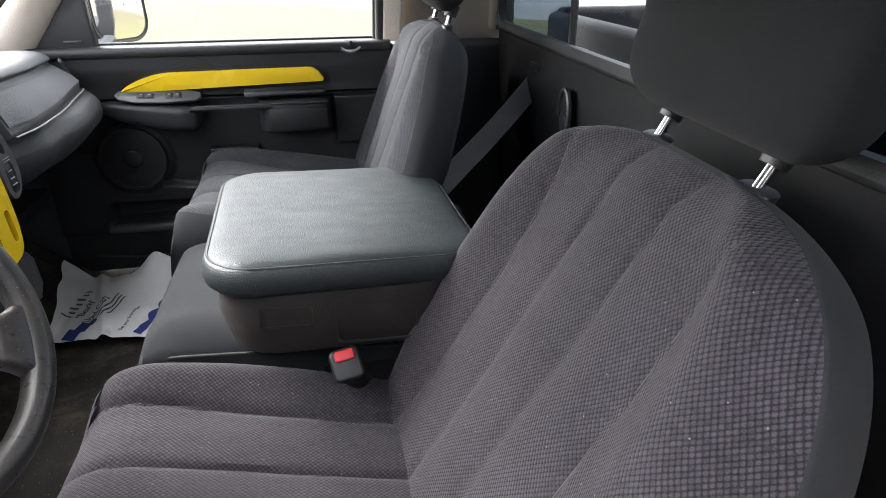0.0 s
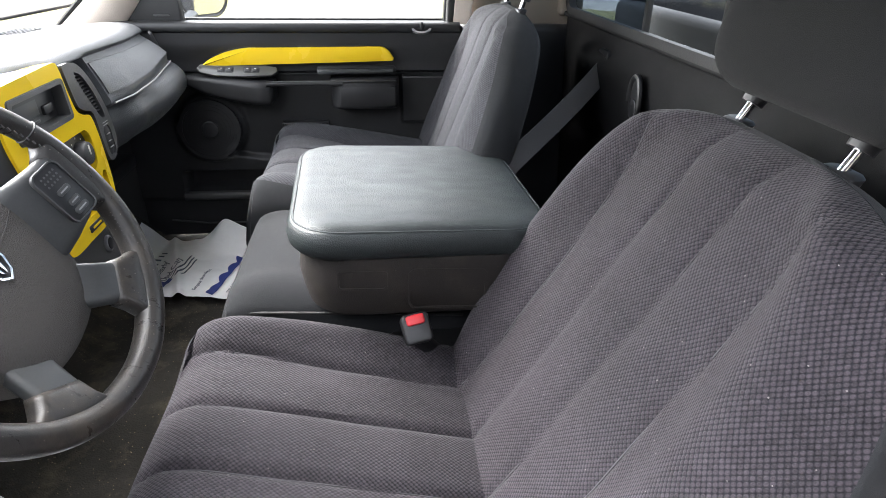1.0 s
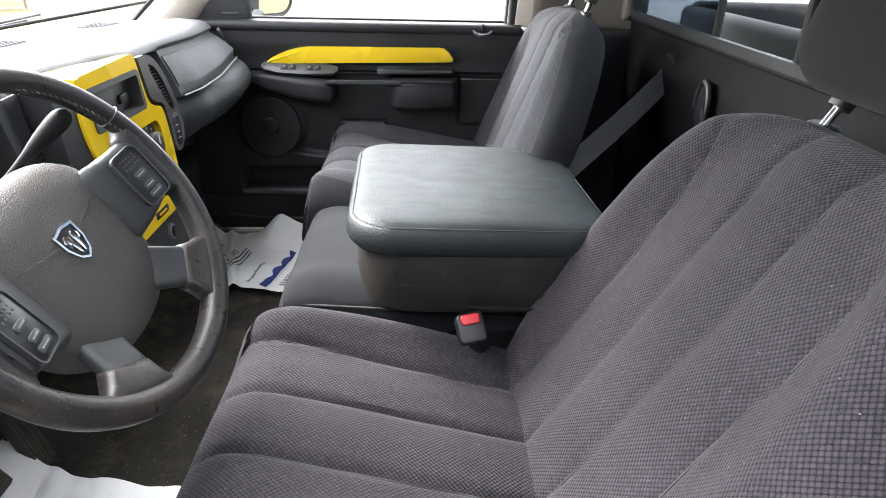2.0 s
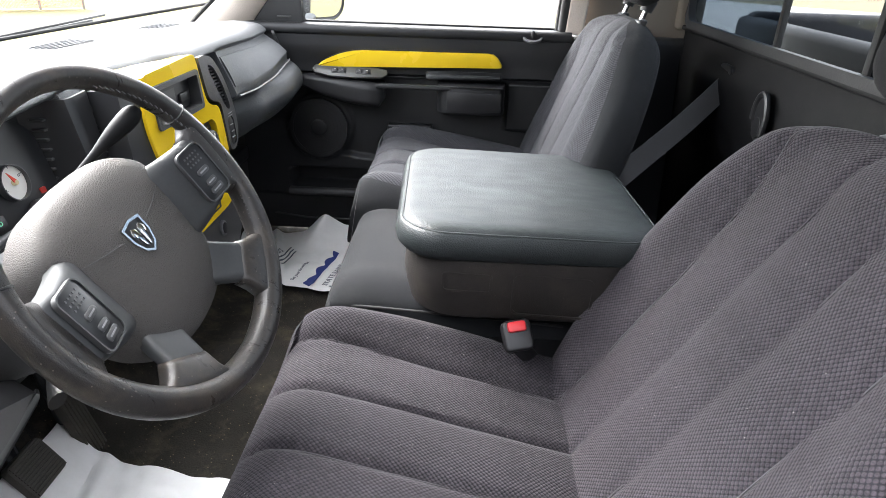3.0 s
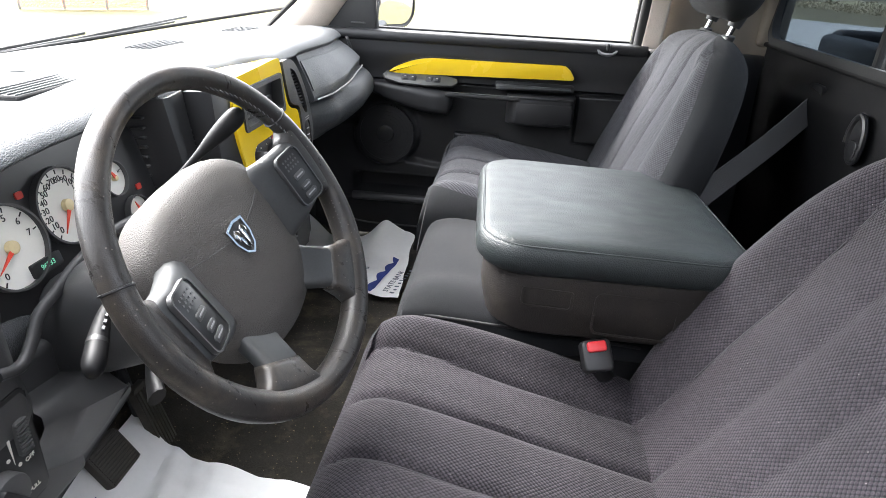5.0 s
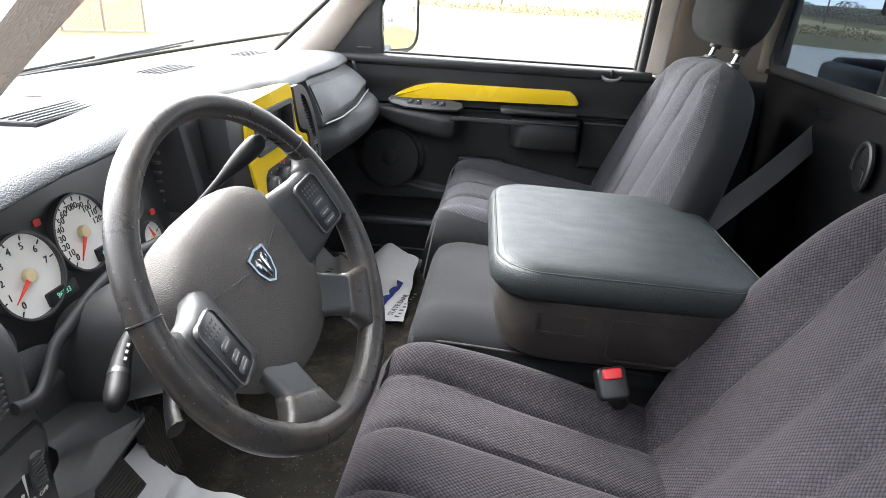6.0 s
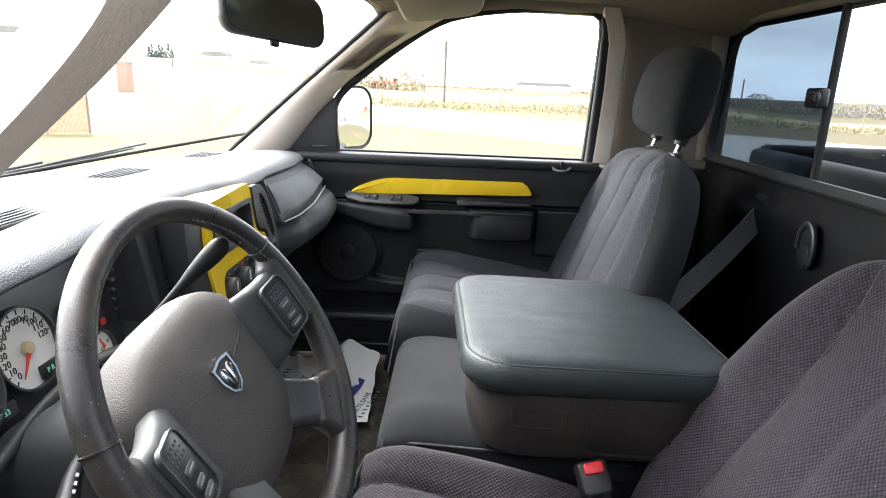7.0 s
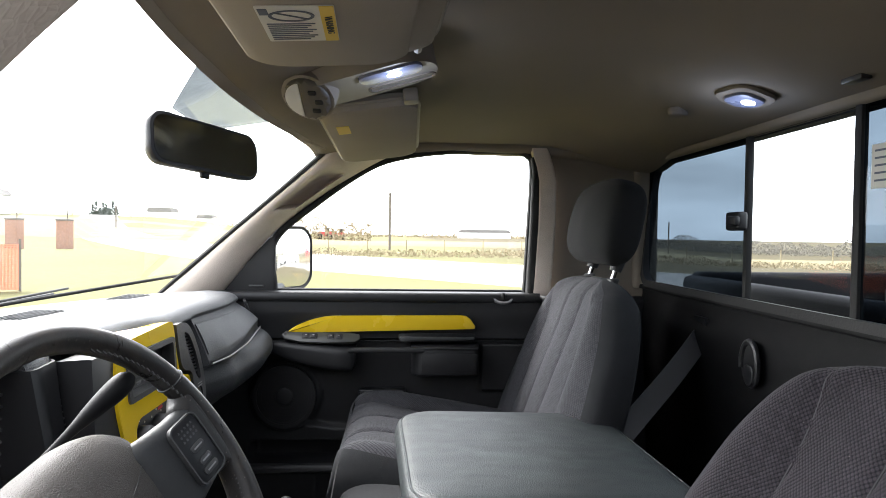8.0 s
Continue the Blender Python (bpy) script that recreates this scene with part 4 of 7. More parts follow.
part("hinge_plate", box(0.555, 0.625, LY - 0.17, LY + 0.15, 0.39, 0.452, 0.01, 2), M_BLACK, console, "dark hinge plate")

# buckle
buckle = thing("seat_belt_buckle", "black seat belt buckle with red release button", "buckle", (0.38, 0.775, 0.36))
bk_m = basis((0.372, 0.775, 0.380), (0.95, 0.20, 0.12), (-0.16, 0.62, 0.76)) @ Matrix.Scale(0.86, 4)
part("housing", prism(rounded(0.052, 0.056, 0.010, 4), bk_m @ Matrix.Translation((0.0, -0.012, -0.024)), 0.024, 0.005, 3), M_BLACK, buckle, "black housing")
part("button", prism(rounded(0.034, 0.019, 0.005, 4), bk_m @ Matrix.Translation((0.0, 0.003, -0.001)), 0.006, 0.003, 3), M_RED, buckle, "red release button")
part("stalk", tube([bk_m @ Vector((0.0, -0.03, -0.012)), Vector((0.41, 0.80, 0.30)), Vector((0.43, 0.81, 0.18))], 0.014, 8, flat=0.5), M_BLACK, buckle, "buckle strap")
# A black block stands in for the shaded recess beside the buckle.
filler = thing("seat_gap_filler", "black block for the shaded recess between seat and console", "cover", (0.46, 0.84, 0.2))
part("cover", loft([[Vector((0.435 + a, 0.838 + b, z)) for a, b in rounded(0.22 - g, 0.095 - g, 0.03, 5)] for z, g in ((0.20, 0.0), (0.290, 0.0), (0.298, 0.012))]), M_BLACK, filler)
part("tag", box(0.462, 0.476, 0.775, 0.790, 0.290, 0.306, 0.003, 1), mat("orange_foam", (0.30, 0.16, 0.06), 0.9), filler, "torn orange foam")


# ---------------------------------------------------------------- belts and rear fittings
def strap(points, wide, across, thick=0.0016, bm=None):
    pts = smooth_line(points, 8)
    a = Vector(across).normalized()
    rings = []
    for i, p in enumerate(pts):
        d = (pts[min(i + 1, len(pts) - 1)] - pts[max(i - 1, 0)]).normalized()
        w = (a - d * a.dot(d)).normalized()
        n = d.cross(w)
        rings.append([p + w * wide / 2 + n * thick, p - w * wide / 2 + n * thick, p - w * wide / 2 - n * thick, p + w * wide / 2 - n * thick])
    return loft(rings, bm=bm)


centre_belt = thing("seat_belt", "grey centre seat belt from a slot in the rear wall", "seat belt", (0.87, 1.36, 0.62), "seat belts")
part("webbing", strap([(0.838, 1.352, 0.655), (0.79, 1.315, 0.620), (0.72, 1.262, 0.573), (0.603, 1.174, 0.503), (0.53, 1.12, 0.455)], 0.044, (0.45, -0.25, -0.75)), M_BELT, centre_belt, "grey webbing")
part("guide", ring_prism(rounded(0.062, 0.118, 0.012, 4), rounded(0.040, 0.094, 0.008, 4), basis((0.836, 1.352, 0.636), (0, -1, 0), (0.0, 0.1, 1)), 0.008), M_BLACK, centre_belt, "black belt slot")

hook = thing("coat_hook", "black oval grab loop on the rear wall", "hook", (0.85, 1.165, 0.62))
hk = basis((0.842, 1.165, 0.626), (0, -1, 0), (0.0, 0.03, 1))
part("cup", prism(circle(0.028, 32, squash=1.55), hk, 0.006, 0.002), M_BLACK, hook, "sunken black cup")
part("loop", tube([hk @ Vector((0.027 * math.sin(a), 0.046 * math.cos(a), 0.006)) for a in (radians(-100 + 10 * k) for k in range(24))], 0.006, 8), M_BLACK, hook, "black loop")
part("flap", prism(rounded(0.030, 0.040, 0.012, 4), hk @ Matrix.Translation((0, -0.018, 0.004)), 0.005, 0.002, 3), M_BLACK, hook, "dark flap")

driver_belt = thing("seat_belt", "grey driver's seat belt hanging beside the seat", "seat belt", (0.84, 0.23, 0.5), "seat belts")
part("webbing", strap([(0.815, 0.225, 1.02), (0.82, 0.235, 0.80), (0.82, 0.24, 0.62), (0.81, 0.235, 0.45), (0.80, 0.225, 0.28)], 0.05, (0.8, 0.5, 0)), M_BELT, driver_belt, "grey webbing")
part("anchor", box(0.795, 0.835, 0.20, 0.24, 1.0, 1.04, 0.008, 3), M_BLACK, driver_belt, "black anchor")
drv_b = finish("trim_pillar", loft([[Vector((0.80 + a + ln, 0.185 + b, z)) for a, b in rounded(0.14, 0.07, 0.025, 5)] for z, ln in ((0.50, -0.005), (0.54, 0.0), (0.8, 0.0), (1.08, 0.02), (1.16, 0.03))]), M_PILLAR)
tagged(drv_b, "beige pillar trim behind the driver's seat", "pillar", kind="structure")
drv_low = finish("wall_driver_lower", loft([[Vector((0.80 + a, 0.195 + b, z)) for a, b in rounded(0.22, 0.07, 0.025, 5)] for z in (FLOOR, 0.25, 0.50)]), M_PLASTIC)
tagged(drv_low, "dark plastic trim at the foot of the driver's door post", "wall", kind="structure")


# ---------------------------------------------------------------- dashboard
dash = thing("dashboard", "grained charcoal dashboard with yellow centre stack", "dashboard", (-0.45, YC, 0.4))


def mixv(y, knots):
    """Smooth values along the width from (y, value) knots."""
    for (a, va), (b, vb) in zip(knots, knots[1:]):
        if y <= b:
            return va + (vb - va) * smoothstep(a, b, y) if y > a else va
    return knots[-1][1]


def dash_profile(y):
    lip = mixv(y, [(0.16, -0.250), (0.35, -0.262), (0.60, -0.272), (0.80, -0.282), (0.92, -0.284), (1.03, -0.268), (1.13, -0.234), (1.24, -0.236), (1.45, -0.232), (1.60, -0.243), (1.74, -0.300)])
    face = mixv(y, [(0.16, -0.250), (0.34, -0.250), (0.40, -0.335), (0.78, -0.335), (0.81, -0.275), (0.85, -0.275), (0.88, -0.310), (1.240, -0.310), (1.262, -0.240), (1.45, -0.230), (1.60, -0.238), (1.74, -0.295)])
    face2 = mixv(y, [(0.16, -0.235), (0.34, -0.235), (0.40, -0.325), (0.78, -0.325), (0.81, -0.250), (0.85, -0.250), (0.88, -0.300), (1.240, -0.300), (1.262, -0.214), (1.36, -0.196), (1.45, -0.190), (1.60, -0.197), (1.74, -0.262)])
    knee = mixv(y, [(0.16, -0.260), (0.34, -0.260), (0.70, -0.300), (0.80, -0.250), (0.88, -0.285), (1.235, -0.285), (1.262, -0.232), (1.36, -0.178), (1.50, -0.152), (1.60, -0.155), (1.74, -0.225)])
    zl = mixv(y, [(0.16, 0.690), (0.35, 0.700), (0.60, 0.712), (0.85, 0.722), (1.20, 0.719), (1.60, 0.713), (1.74, 0.700)])
    crease = mixv(y, [(0.16, 0.545), (0.78, 0.545), (0.88, 0.450), (1.225, 0.450), (1.258, 0.598), (1.74, 0.625)])
    bot = mixv(y, [(0.16, 0.34), (0.80, 0.33), (0.90, 0.30), (1.26, 0.475), (1.74, 0.505)])
    back = -0.655 + 0.20 * (2 * (y - 0.16) / 1.58 - 1) ** 2
    run = lip - back
    return [(back, zl - 0.008), (back + 0.30 * run, zl + 0.000), (back + 0.60 * run, zl + 0.005), (lip - 0.07, zl + 0.007), (lip - 0.020, zl + 0.002), (lip, zl - 0.012), (lip - 0.006, zl - 0.022), (face, zl - 0.030), (face2, crease + 0.030),
            (face2 + 0.004, crease + 0.006), (knee - 0.012, crease - 0.010), (knee, crease - 0.038), (knee - 0.018, crease - 0.072), (knee - 0.10, bot), (knee - 0.30, bot - 0.03)]


rings = []
for k in range(121):
    y = 0.16 + 1.58 * k / 120
    rings.append([Vector((p.x, y, p.z)) for p in smooth_line([(x, 0, z) for x, z in dash_profile(y)], 5)])
body = part("dash_body", loft(rings, caps=False, closed=False), M_DASH, dash, "grained soft skin", angle=50)


def on_dash(x0, y, lift=0.0):
    """The top of the dashboard above a place."""
    prof = smooth_line([(x, 0, z) for x, z in dash_profile(y)[:6]], 6)
    for a, b in zip(prof, prof[1:]):
        if a.x <= x0 <= b.x:
            return a.z + (b.z - a.z) * (x0 - a.x) / max(b.x - a.x, 1e-6) + lift
    return 0.71 + lift


def plate(outline, holes, m, depth, bm=None):
    """A flat shape with holes in local x and y, raised along local z."""
    bm = bm or bmesh.new()
    edges = []
    for loop in [outline] + holes:
        vs = [bm.verts.new((x, y, 0)) for x, y in loop]
        edges += [bm.edges.new((a, b)) for a, b in zip(vs, vs[1:] + vs[:1])]
    made = bmesh.ops.triangle_fill(bm, use_beauty=True, use_dissolve=False, edges=edges)["geom"]
    up = bmesh.ops.extrude_face_region(bm, geom=[g for g in made if isinstance(g, bmesh.types.BMFace)])["geom"]
    top = [v for v in up if isinstance(v, bmesh.types.BMVert)]
    bmesh.ops.translate(bm, vec=(0, 0, depth), verts=top)
    bmesh.ops.transform(bm, matrix=m, verts=bm.verts)
    return bm


# defroster vents on the top
for y0, y1, x0 in ((0.645, 0.790, -0.385), (1.035, 1.165, -0.452), (1.405, 1.520, -0.448)):
    z = on_dash(x0, (y0 + y1) / 2, -0.004)
    vent = part("defroster_vent", box(x0 - 0.027, x0 + 0.027, y0, y1, z - 0.004, z + 0.0060, 0.002, 1), M_RUBBER, dash, "black slotted vent")
    for j in range(5):
        part("slat", box(x0 - 0.0215 + j * 0.0104, x0 - 0.0190 + j * 0.0104, y0 + 0.004, y1 - 0.004, z + 0.0035, z + 0.0080, 0.0008, 1), M_DASH, vent)
part("sun_sensor", prism(circle(0.017, 24), basis((-0.475, 0.80, on_dash(-0.475, 0.80, -0.003)), (0, 1, 0), (-1, 0, 0)), 0.005, 0.003, 2), M_PLASTIC2, dash, "small round sensor")

# airbag door with a bright gap line, side vent
def face_at(y, v, lift):
    """On the passenger face between the crease (v 0) and the lip (v 1)."""
    pr = dash_profile(y)
    return Vector((pr[8][0] + (pr[7][0] - pr[8][0]) * v + lift, y, pr[8][1] + (pr[7][1] - pr[8][1]) * v))


part("airbag_door", sheet(lambda u, v: face_at(1.272 + 0.345 * u, -0.05 + 0.98 * v, 0.0025 + 0.002 * math.sin(math.pi * v)), 24, 12, (-0.006, 0, 0)), M_DASH, dash, "grained airbag door")
part("gap_line", tube([(dash_profile(y)[9][0] + 0.006, y, dash_profile(y)[9][1] + 0.002) for y in (1.274 + 0.345 * k / 16 for k in range(17))], 0.0017, 6), M_TRIMLINE, dash, "pale gap line")
part("side_vent", prism(rounded(0.024, 0.064, 0.010, 4), basis(face_at(1.655, 0.42, 0.002), (-0.35, 1, 0), (-0.36, 0, 1)), 0.007, 0.003, 2), M_BLACK, dash, "black side vent")
part("under_dash", box(-0.62, -0.34, 0.88, 1.66, 0.34, 0.38, 0.01, 2), M_BLACK, dash, "dark underside")

# centre stack: one yellow frame, narrow round the radio and flared round the heater and the pocket
st = basis((-0.245, 0, 0.55), (0, 1, 0), (-0.07, 0, 1))
outer = [(p.x, p.y) for p in smooth_line([(0.938, 0.156, 0), (1.03, 0.159, 0), (1.112, 0.161, 0), (1.128, 0.150, 0), (1.134, 0.11, 0), (1.142, 0.074, 0), (1.160, 0.060, 0), (1.188, 0.050, 0), (1.196, 0.02, 0), (1.198, -0.04, 0), (1.194, -0.090, 0), (1.178, -0.132, 0), (1.140, -0.144, 0), (1.05, -0.145, 0), (0.978, -0.143, 0), (0.962, -0.120, 0), (0.944, -0.04, 0), (0.920, 0.03, 0), (0.910, 0.08, 0), (0.915, 0.13, 0), (0.924, 0.150, 0)], 4)]
radio_hole = rounded(0.184, 0.072, 0.009, 4, 1.033, 0.099)
heat_hole = rounded(0.202, 0.074, 0.022, 5, 1.062, -0.002)
bin_hole = rounded(0.150, 0.040, 0.012, 5, 1.046, -0.088)
side_hole = rounded(0.018, 0.060, 0.008, 4, 1.170, -0.082)
bezel = part("centre_bezel", plate(outer, [radio_hole, heat_hole, bin_hole, side_hole], st, 0.030), M_YELLOW, dash, "yellow painted centre frame", angle=30)
part("bezel_shelf", sheet(lambda u, v: Vector((-0.226 - 0.075 * v * (1.05 - u), 0.922 + 0.200 * u - 0.01 * v, 0.7055 + 0.006 * v)), 8, 4, (0, 0, -0.006)), M_YELLOW, bezel, "yellow shelf under the dash brow")
part("stack_core", box(-0.34, -0.240, 0.935, 1.185, 0.412, 0.698, 0.006, 2), M_BLACK, dash, "black body of the centre stack")
part("stack_fascia", prism([(0.850, -0.15), (0.985, -0.15), (0.975, -0.10), (0.950, 0.0), (0.935, 0.13), (0.930, 0.148), (0.860, 0.148)], st @ Matrix.Translation((0, 0, -0.02)), 0.045, 0.004, 2), M_BLACK, dash, "smooth dark fascia beside the yellow frame")
radio = part("radio", prism(rounded(0.180, 0.068, 0.006, 4, 1.033, 0.099), st @ Matrix.Translation((0, 0, -0.006)), 0.010, 0.002), M_BLACK, dash, "black open radio slot")
part("radio_rim", ring_prism(rounded(0.183, 0.071, 0.008, 5, 1.033, 0.099), rounded(0.164, 0.054, 0.005, 5, 1.033, 0.099), st @ Matrix.Translation((0, 0, 0.004)), 0.029), M_PLASTIC, radio, "dark grey radio surround")
part("display", prism(rounded(0.104, 0.034, 0.003, 3, 1.006, 0.104), st @ Matrix.Translation((0, 0, 0.003)), 0.010, 0.002), M_SPOKE, radio, "grey metal sleeve in the slot")
for k in range(4):
    part("button", prism(rounded(0.018, 0.006, 0.002, 3, 0.975 + 0.024 * k, 0.079), st @ Matrix.Translation((0, 0, 0.003)), 0.008, 0.001), M_PLASTIC2, radio)
part("bracket", prism(rounded(0.030, 0.016, 0.003, 3, 1.082, 0.092), st @ Matrix.Translation((0, 0, 0.003)), 0.014, 0.002), M_BLACK, radio, "black bracket")
hvac = part("heater_panel", prism(rounded(0.200, 0.072, 0.020, 5, 1.062, -0.002), st @ Matrix.Translation((0, 0, 0.006)), 0.012, 0.002), M_BLACK, dash, "black heater panel")
for yk in (0.998, 1.062, 1.128):
    kn = part("knob", prism(circle(0.0215, 28, yk, -0.004), st @ Matrix.Translation((0, 0, 0.017)), 0.020, 0.005), M_PLASTIC, hvac, "round heater knob")
    part("pointer", prism(rounded(0.003, 0.018, 0.001, 2, yk, 0.002), st @ Matrix.Translation((0, 0, 0.0365)), 0.002, 0), M_LABEL, kn, "white pointer")
    for j in range(7):
        a = radians(210 - 40 * j)
        part("mark", prism(circle(0.0018, 6, yk + 0.029 * math.cos(a), -0.004 + 0.029 * math.sin(a)), st @ Matrix.Translation((0, 0, 0.0178)), 0.0008, 0), M_LABEL, kn, "white mark")
part("warm_mark", prism(rounded(0.018, 0.005, 0.002, 3, 1.078, 0.024), st @ Matrix.Translation((0, 0, 0.0178)), 0.001, 0), M_RED, hvac, "red heat mark")
part("pocket", prism(rounded(0.150, 0.040, 0.012, 5, 1.046, -0.088), st @ Matrix.Translation((0, 0, -0.004)), 0.010, 0.001), M_BLACK, dash, "dark open pocket")
part("badge_plate", prism(rounded(0.056, 0.013, 0.002, 4, 1.078, -0.126), st @ Matrix.Translation((0, 0, 0.0296)), 0.002, 0.0005), M_BLACK, bezel, "dark badge plate")
part("badge_bar", prism(rounded(0.034, 0.004, 0.001, 3, 1.078, -0.126), st @ Matrix.Translation((0, 0, 0.0314)), 0.0012, 0), M_YELLOW, bezel, "yellow bar on the badge plate")
low_panel = part("lower_panel", prism(rounded(0.30, 0.100, 0.02, 5), basis((-0.245, 1.070, 0.352), (0, 1, 0), (-0.05, 0, 1)), 0.03, 0.01, 3), M_PLASTIC, dash, "dark grey lower panel")
part("outlet", prism(circle(0.014, 24, squash=1.2), basis((-0.216, 1.120, 0.366), (0, 1, 0), (-0.05, 0, 1)), 0.006, 0.002), M_SATIN, low_panel, "round bright-rimmed outlet")
part("outlet_cap", prism(circle(0.010, 24, squash=1.2), basis((-0.211, 1.120, 0.366), (0, 1, 0), (-0.05, 0, 1)), 0.003, 0.001), M_BLACK, low_panel, "black outlet cap")

# vent column between the stack and the airbag door: a smooth panel with a lens-shaped vent and a switch block
col = [(p.x, p.y) for p in smooth_line([(1.136, 0.152, 0), (1.165, 0.152, 0), (1.194, 0.144, 0), (1.222, 0.118, 0), (1.248, 0.075, 0), (1.263, 0.03, 0), (1.264, -0.01, 0), (1.250, -0.036, 0), (1.228, -0.048, 0), (1.208, -0.040, 0), (1.202, 0.0, 0), (1.198, 0.052, 0), (1.166, 0.066, 0), (1.149, 0.080, 0), (1.141, 0.115, 0)], 4)]
lens = [(p.x, p.y) for p in smooth_line([(1.174, 0.134, 0), (1.196, 0.124, 0), (1.222, 0.090, 0), (1.240, 0.048, 0), (1.238, 0.034, 0), (1.222, 0.042, 0), (1.196, 0.080, 0), (1.176, 0.116, 0), (1.172, 0.128, 0)], 4)]
block = rounded(0.032, 0.058, 0.012, 5, 1.232, -0.010)
vm = st @ Matrix.Translation((0, 0, -0.002))
vent = part("air_vent", plate(col, [lens, block], vm, 0.034), M_PLASTIC, dash, "smooth dark vent column", angle=30)
part("vent_back", prism([(x, y) for x, y in lens], vm @ Matrix.Translation((0, 0, 0.010)), 0.006, 0), M_BLACK, vent, "black lens-shaped vent")
for j in range(12):
    zj = 0.050 + 0.075 * j / 11
    mid = 1.233 - (zj - 0.040) * 0.62 + 0.010 * math.sin(math.pi * (zj - 0.04) / 0.09)
    part("slat", box(mid - 0.014, mid + 0.014, zj - 0.0012, zj + 0.0012, 0.016, 0.029, 0, 1, m=vm), M_PLASTIC2, vent)
blk = part("switch_column", prism(block, vm @ Matrix.Translation((0, 0, 0.018)), 0.014, 0.003, 2), M_BLACK, vent, "black switch block")
for zj, w in ((0.026, 0.024), (0.021, 0.024), (0.002, 0.014), (-0.012, 0.014), (-0.024, 0.016)):
    part("switch_mark", box(1.234 - w / 2, 1.234 + w / 2, zj - 0.0007, zj + 0.0007, 0.0315, 0.0345, 0.0003, 1, m=vm), M_TRIMLINE, blk, "pale switch mark")
vm2 = basis((-0.278, 0.842, 0.625), (0, 1, 0), (-0.20, 0.06, 1))
slim = rounded(0.034, 0.130, 0.016, 6)
vent2 = part("air_vent", prism(slim, vm2 @ Matrix.Translation((0, 0, 0.006)), 0.006, 0.001, 1), M_BLACK, dash, "upright black air vent")
part("vent_rim", ring_prism(rounded(0.050, 0.150, 0.022, 6), slim, vm2, 0.015), M_PLASTIC, vent2, "smooth dark surround")
for j in range(14):
    part("slat", box(-0.015, 0.015, -0.054 + 0.0083 * j - 0.001, -0.054 + 0.0083 * j + 0.001, 0.011, 0.0145, 0, 1, m=vm2), M_PLASTIC, vent2)
part("binnacle_hood", sheet(lambda u, v: face_at(0.355 + 0.540 * u, -0.02 + 1.06 * v, 0.005), 60, 8, (-0.004, 0, 0)), M_BLACK, dash, "black hood round the instruments")
# slatted end of the column hood, beside the gear lever
for j in range(7):
    part("hood_slat", box(-0.320, -0.300, 0.786, 0.812, 0.585 + 0.014 * j, 0.589 + 0.014 * j, 0.001, 1), M_PLASTIC, dash, "dark slat")

# ---------------------------------------------------------------- instruments
cl_m = basis((-0.305, 0.60, 0.606), (0, 1, 0), (-0.24, 0, 1))
cluster = thing("instrument_cluster", "white-faced dials with red needles in a black binnacle", "instruments", (-0.30, 0.60, 0.53))
part("back_plate", prism(rounded(0.40, 0.17, 0.04, 6, -0.02, -0.01), cl_m, 0.004, 0.001), M_BLACK, cluster, "black back plate")


def dial(cx, cy, r, marks, needle, sweep=(225, -45)):
    d = part("dial", prism(circle(r, 48, cx, cy), cl_m @ Matrix.Translation((0, 0, 0.004)), 0.003, 0.001), M_DIAL, cluster, "white dial")
    part("dial_rim", ring_prism(circle(r * 1.06, 48, cx, cy), circle(r, 48, cx, cy), cl_m @ Matrix.Translation((0, 0, 0.003)), 0.010), M_PLASTIC, d, "black rim")
    a = radians(needle)
    part("needle", prism([(cx - 0.003 * math.sin(a), cy + 0.003 * math.cos(a)), (cx + 0.003 * math.sin(a), cy - 0.003 * math.cos(a)), (cx + r * 0.8 * math.cos(a), cy + r * 0.8 * math.sin(a))], cl_m @ Matrix.Translation((0, 0, 0.012)), 0.0015, 0), M_NEEDLE, d, "red needle")
    part("hub", prism(circle(r * 0.17, 20, cx, cy), cl_m @ Matrix.Translation((0, 0, 0.008)), 0.006, 0.002), mat("cream_hub", (0.62, 0.52, 0.30), 0.5), d, "cream needle hub")
    n = len(marks)
    for k, word in enumerate(marks):
        b = radians(sweep[0] + (sweep[1] - sweep[0]) * k / max(n - 1, 1))
        part("tick", prism(rounded(r * 0.12, r * 0.03, 0.0002, 1), cl_m @ Matrix.Translation((cx + 0.90 * r * math.cos(b), cy + 0.90 * r * math.sin(b), 0.0071)) @ Matrix.Rotation(b, 4, "Z"), 0.0006, 0), M_BLACK, d)
        if word:
            part("numeral", text_mesh(word, r * 0.24, cl_m @ Matrix.Translation((cx + 0.70 * r * math.cos(b), cy + 0.70 * r * math.sin(b), 0.0074))), M_BLACK, d)


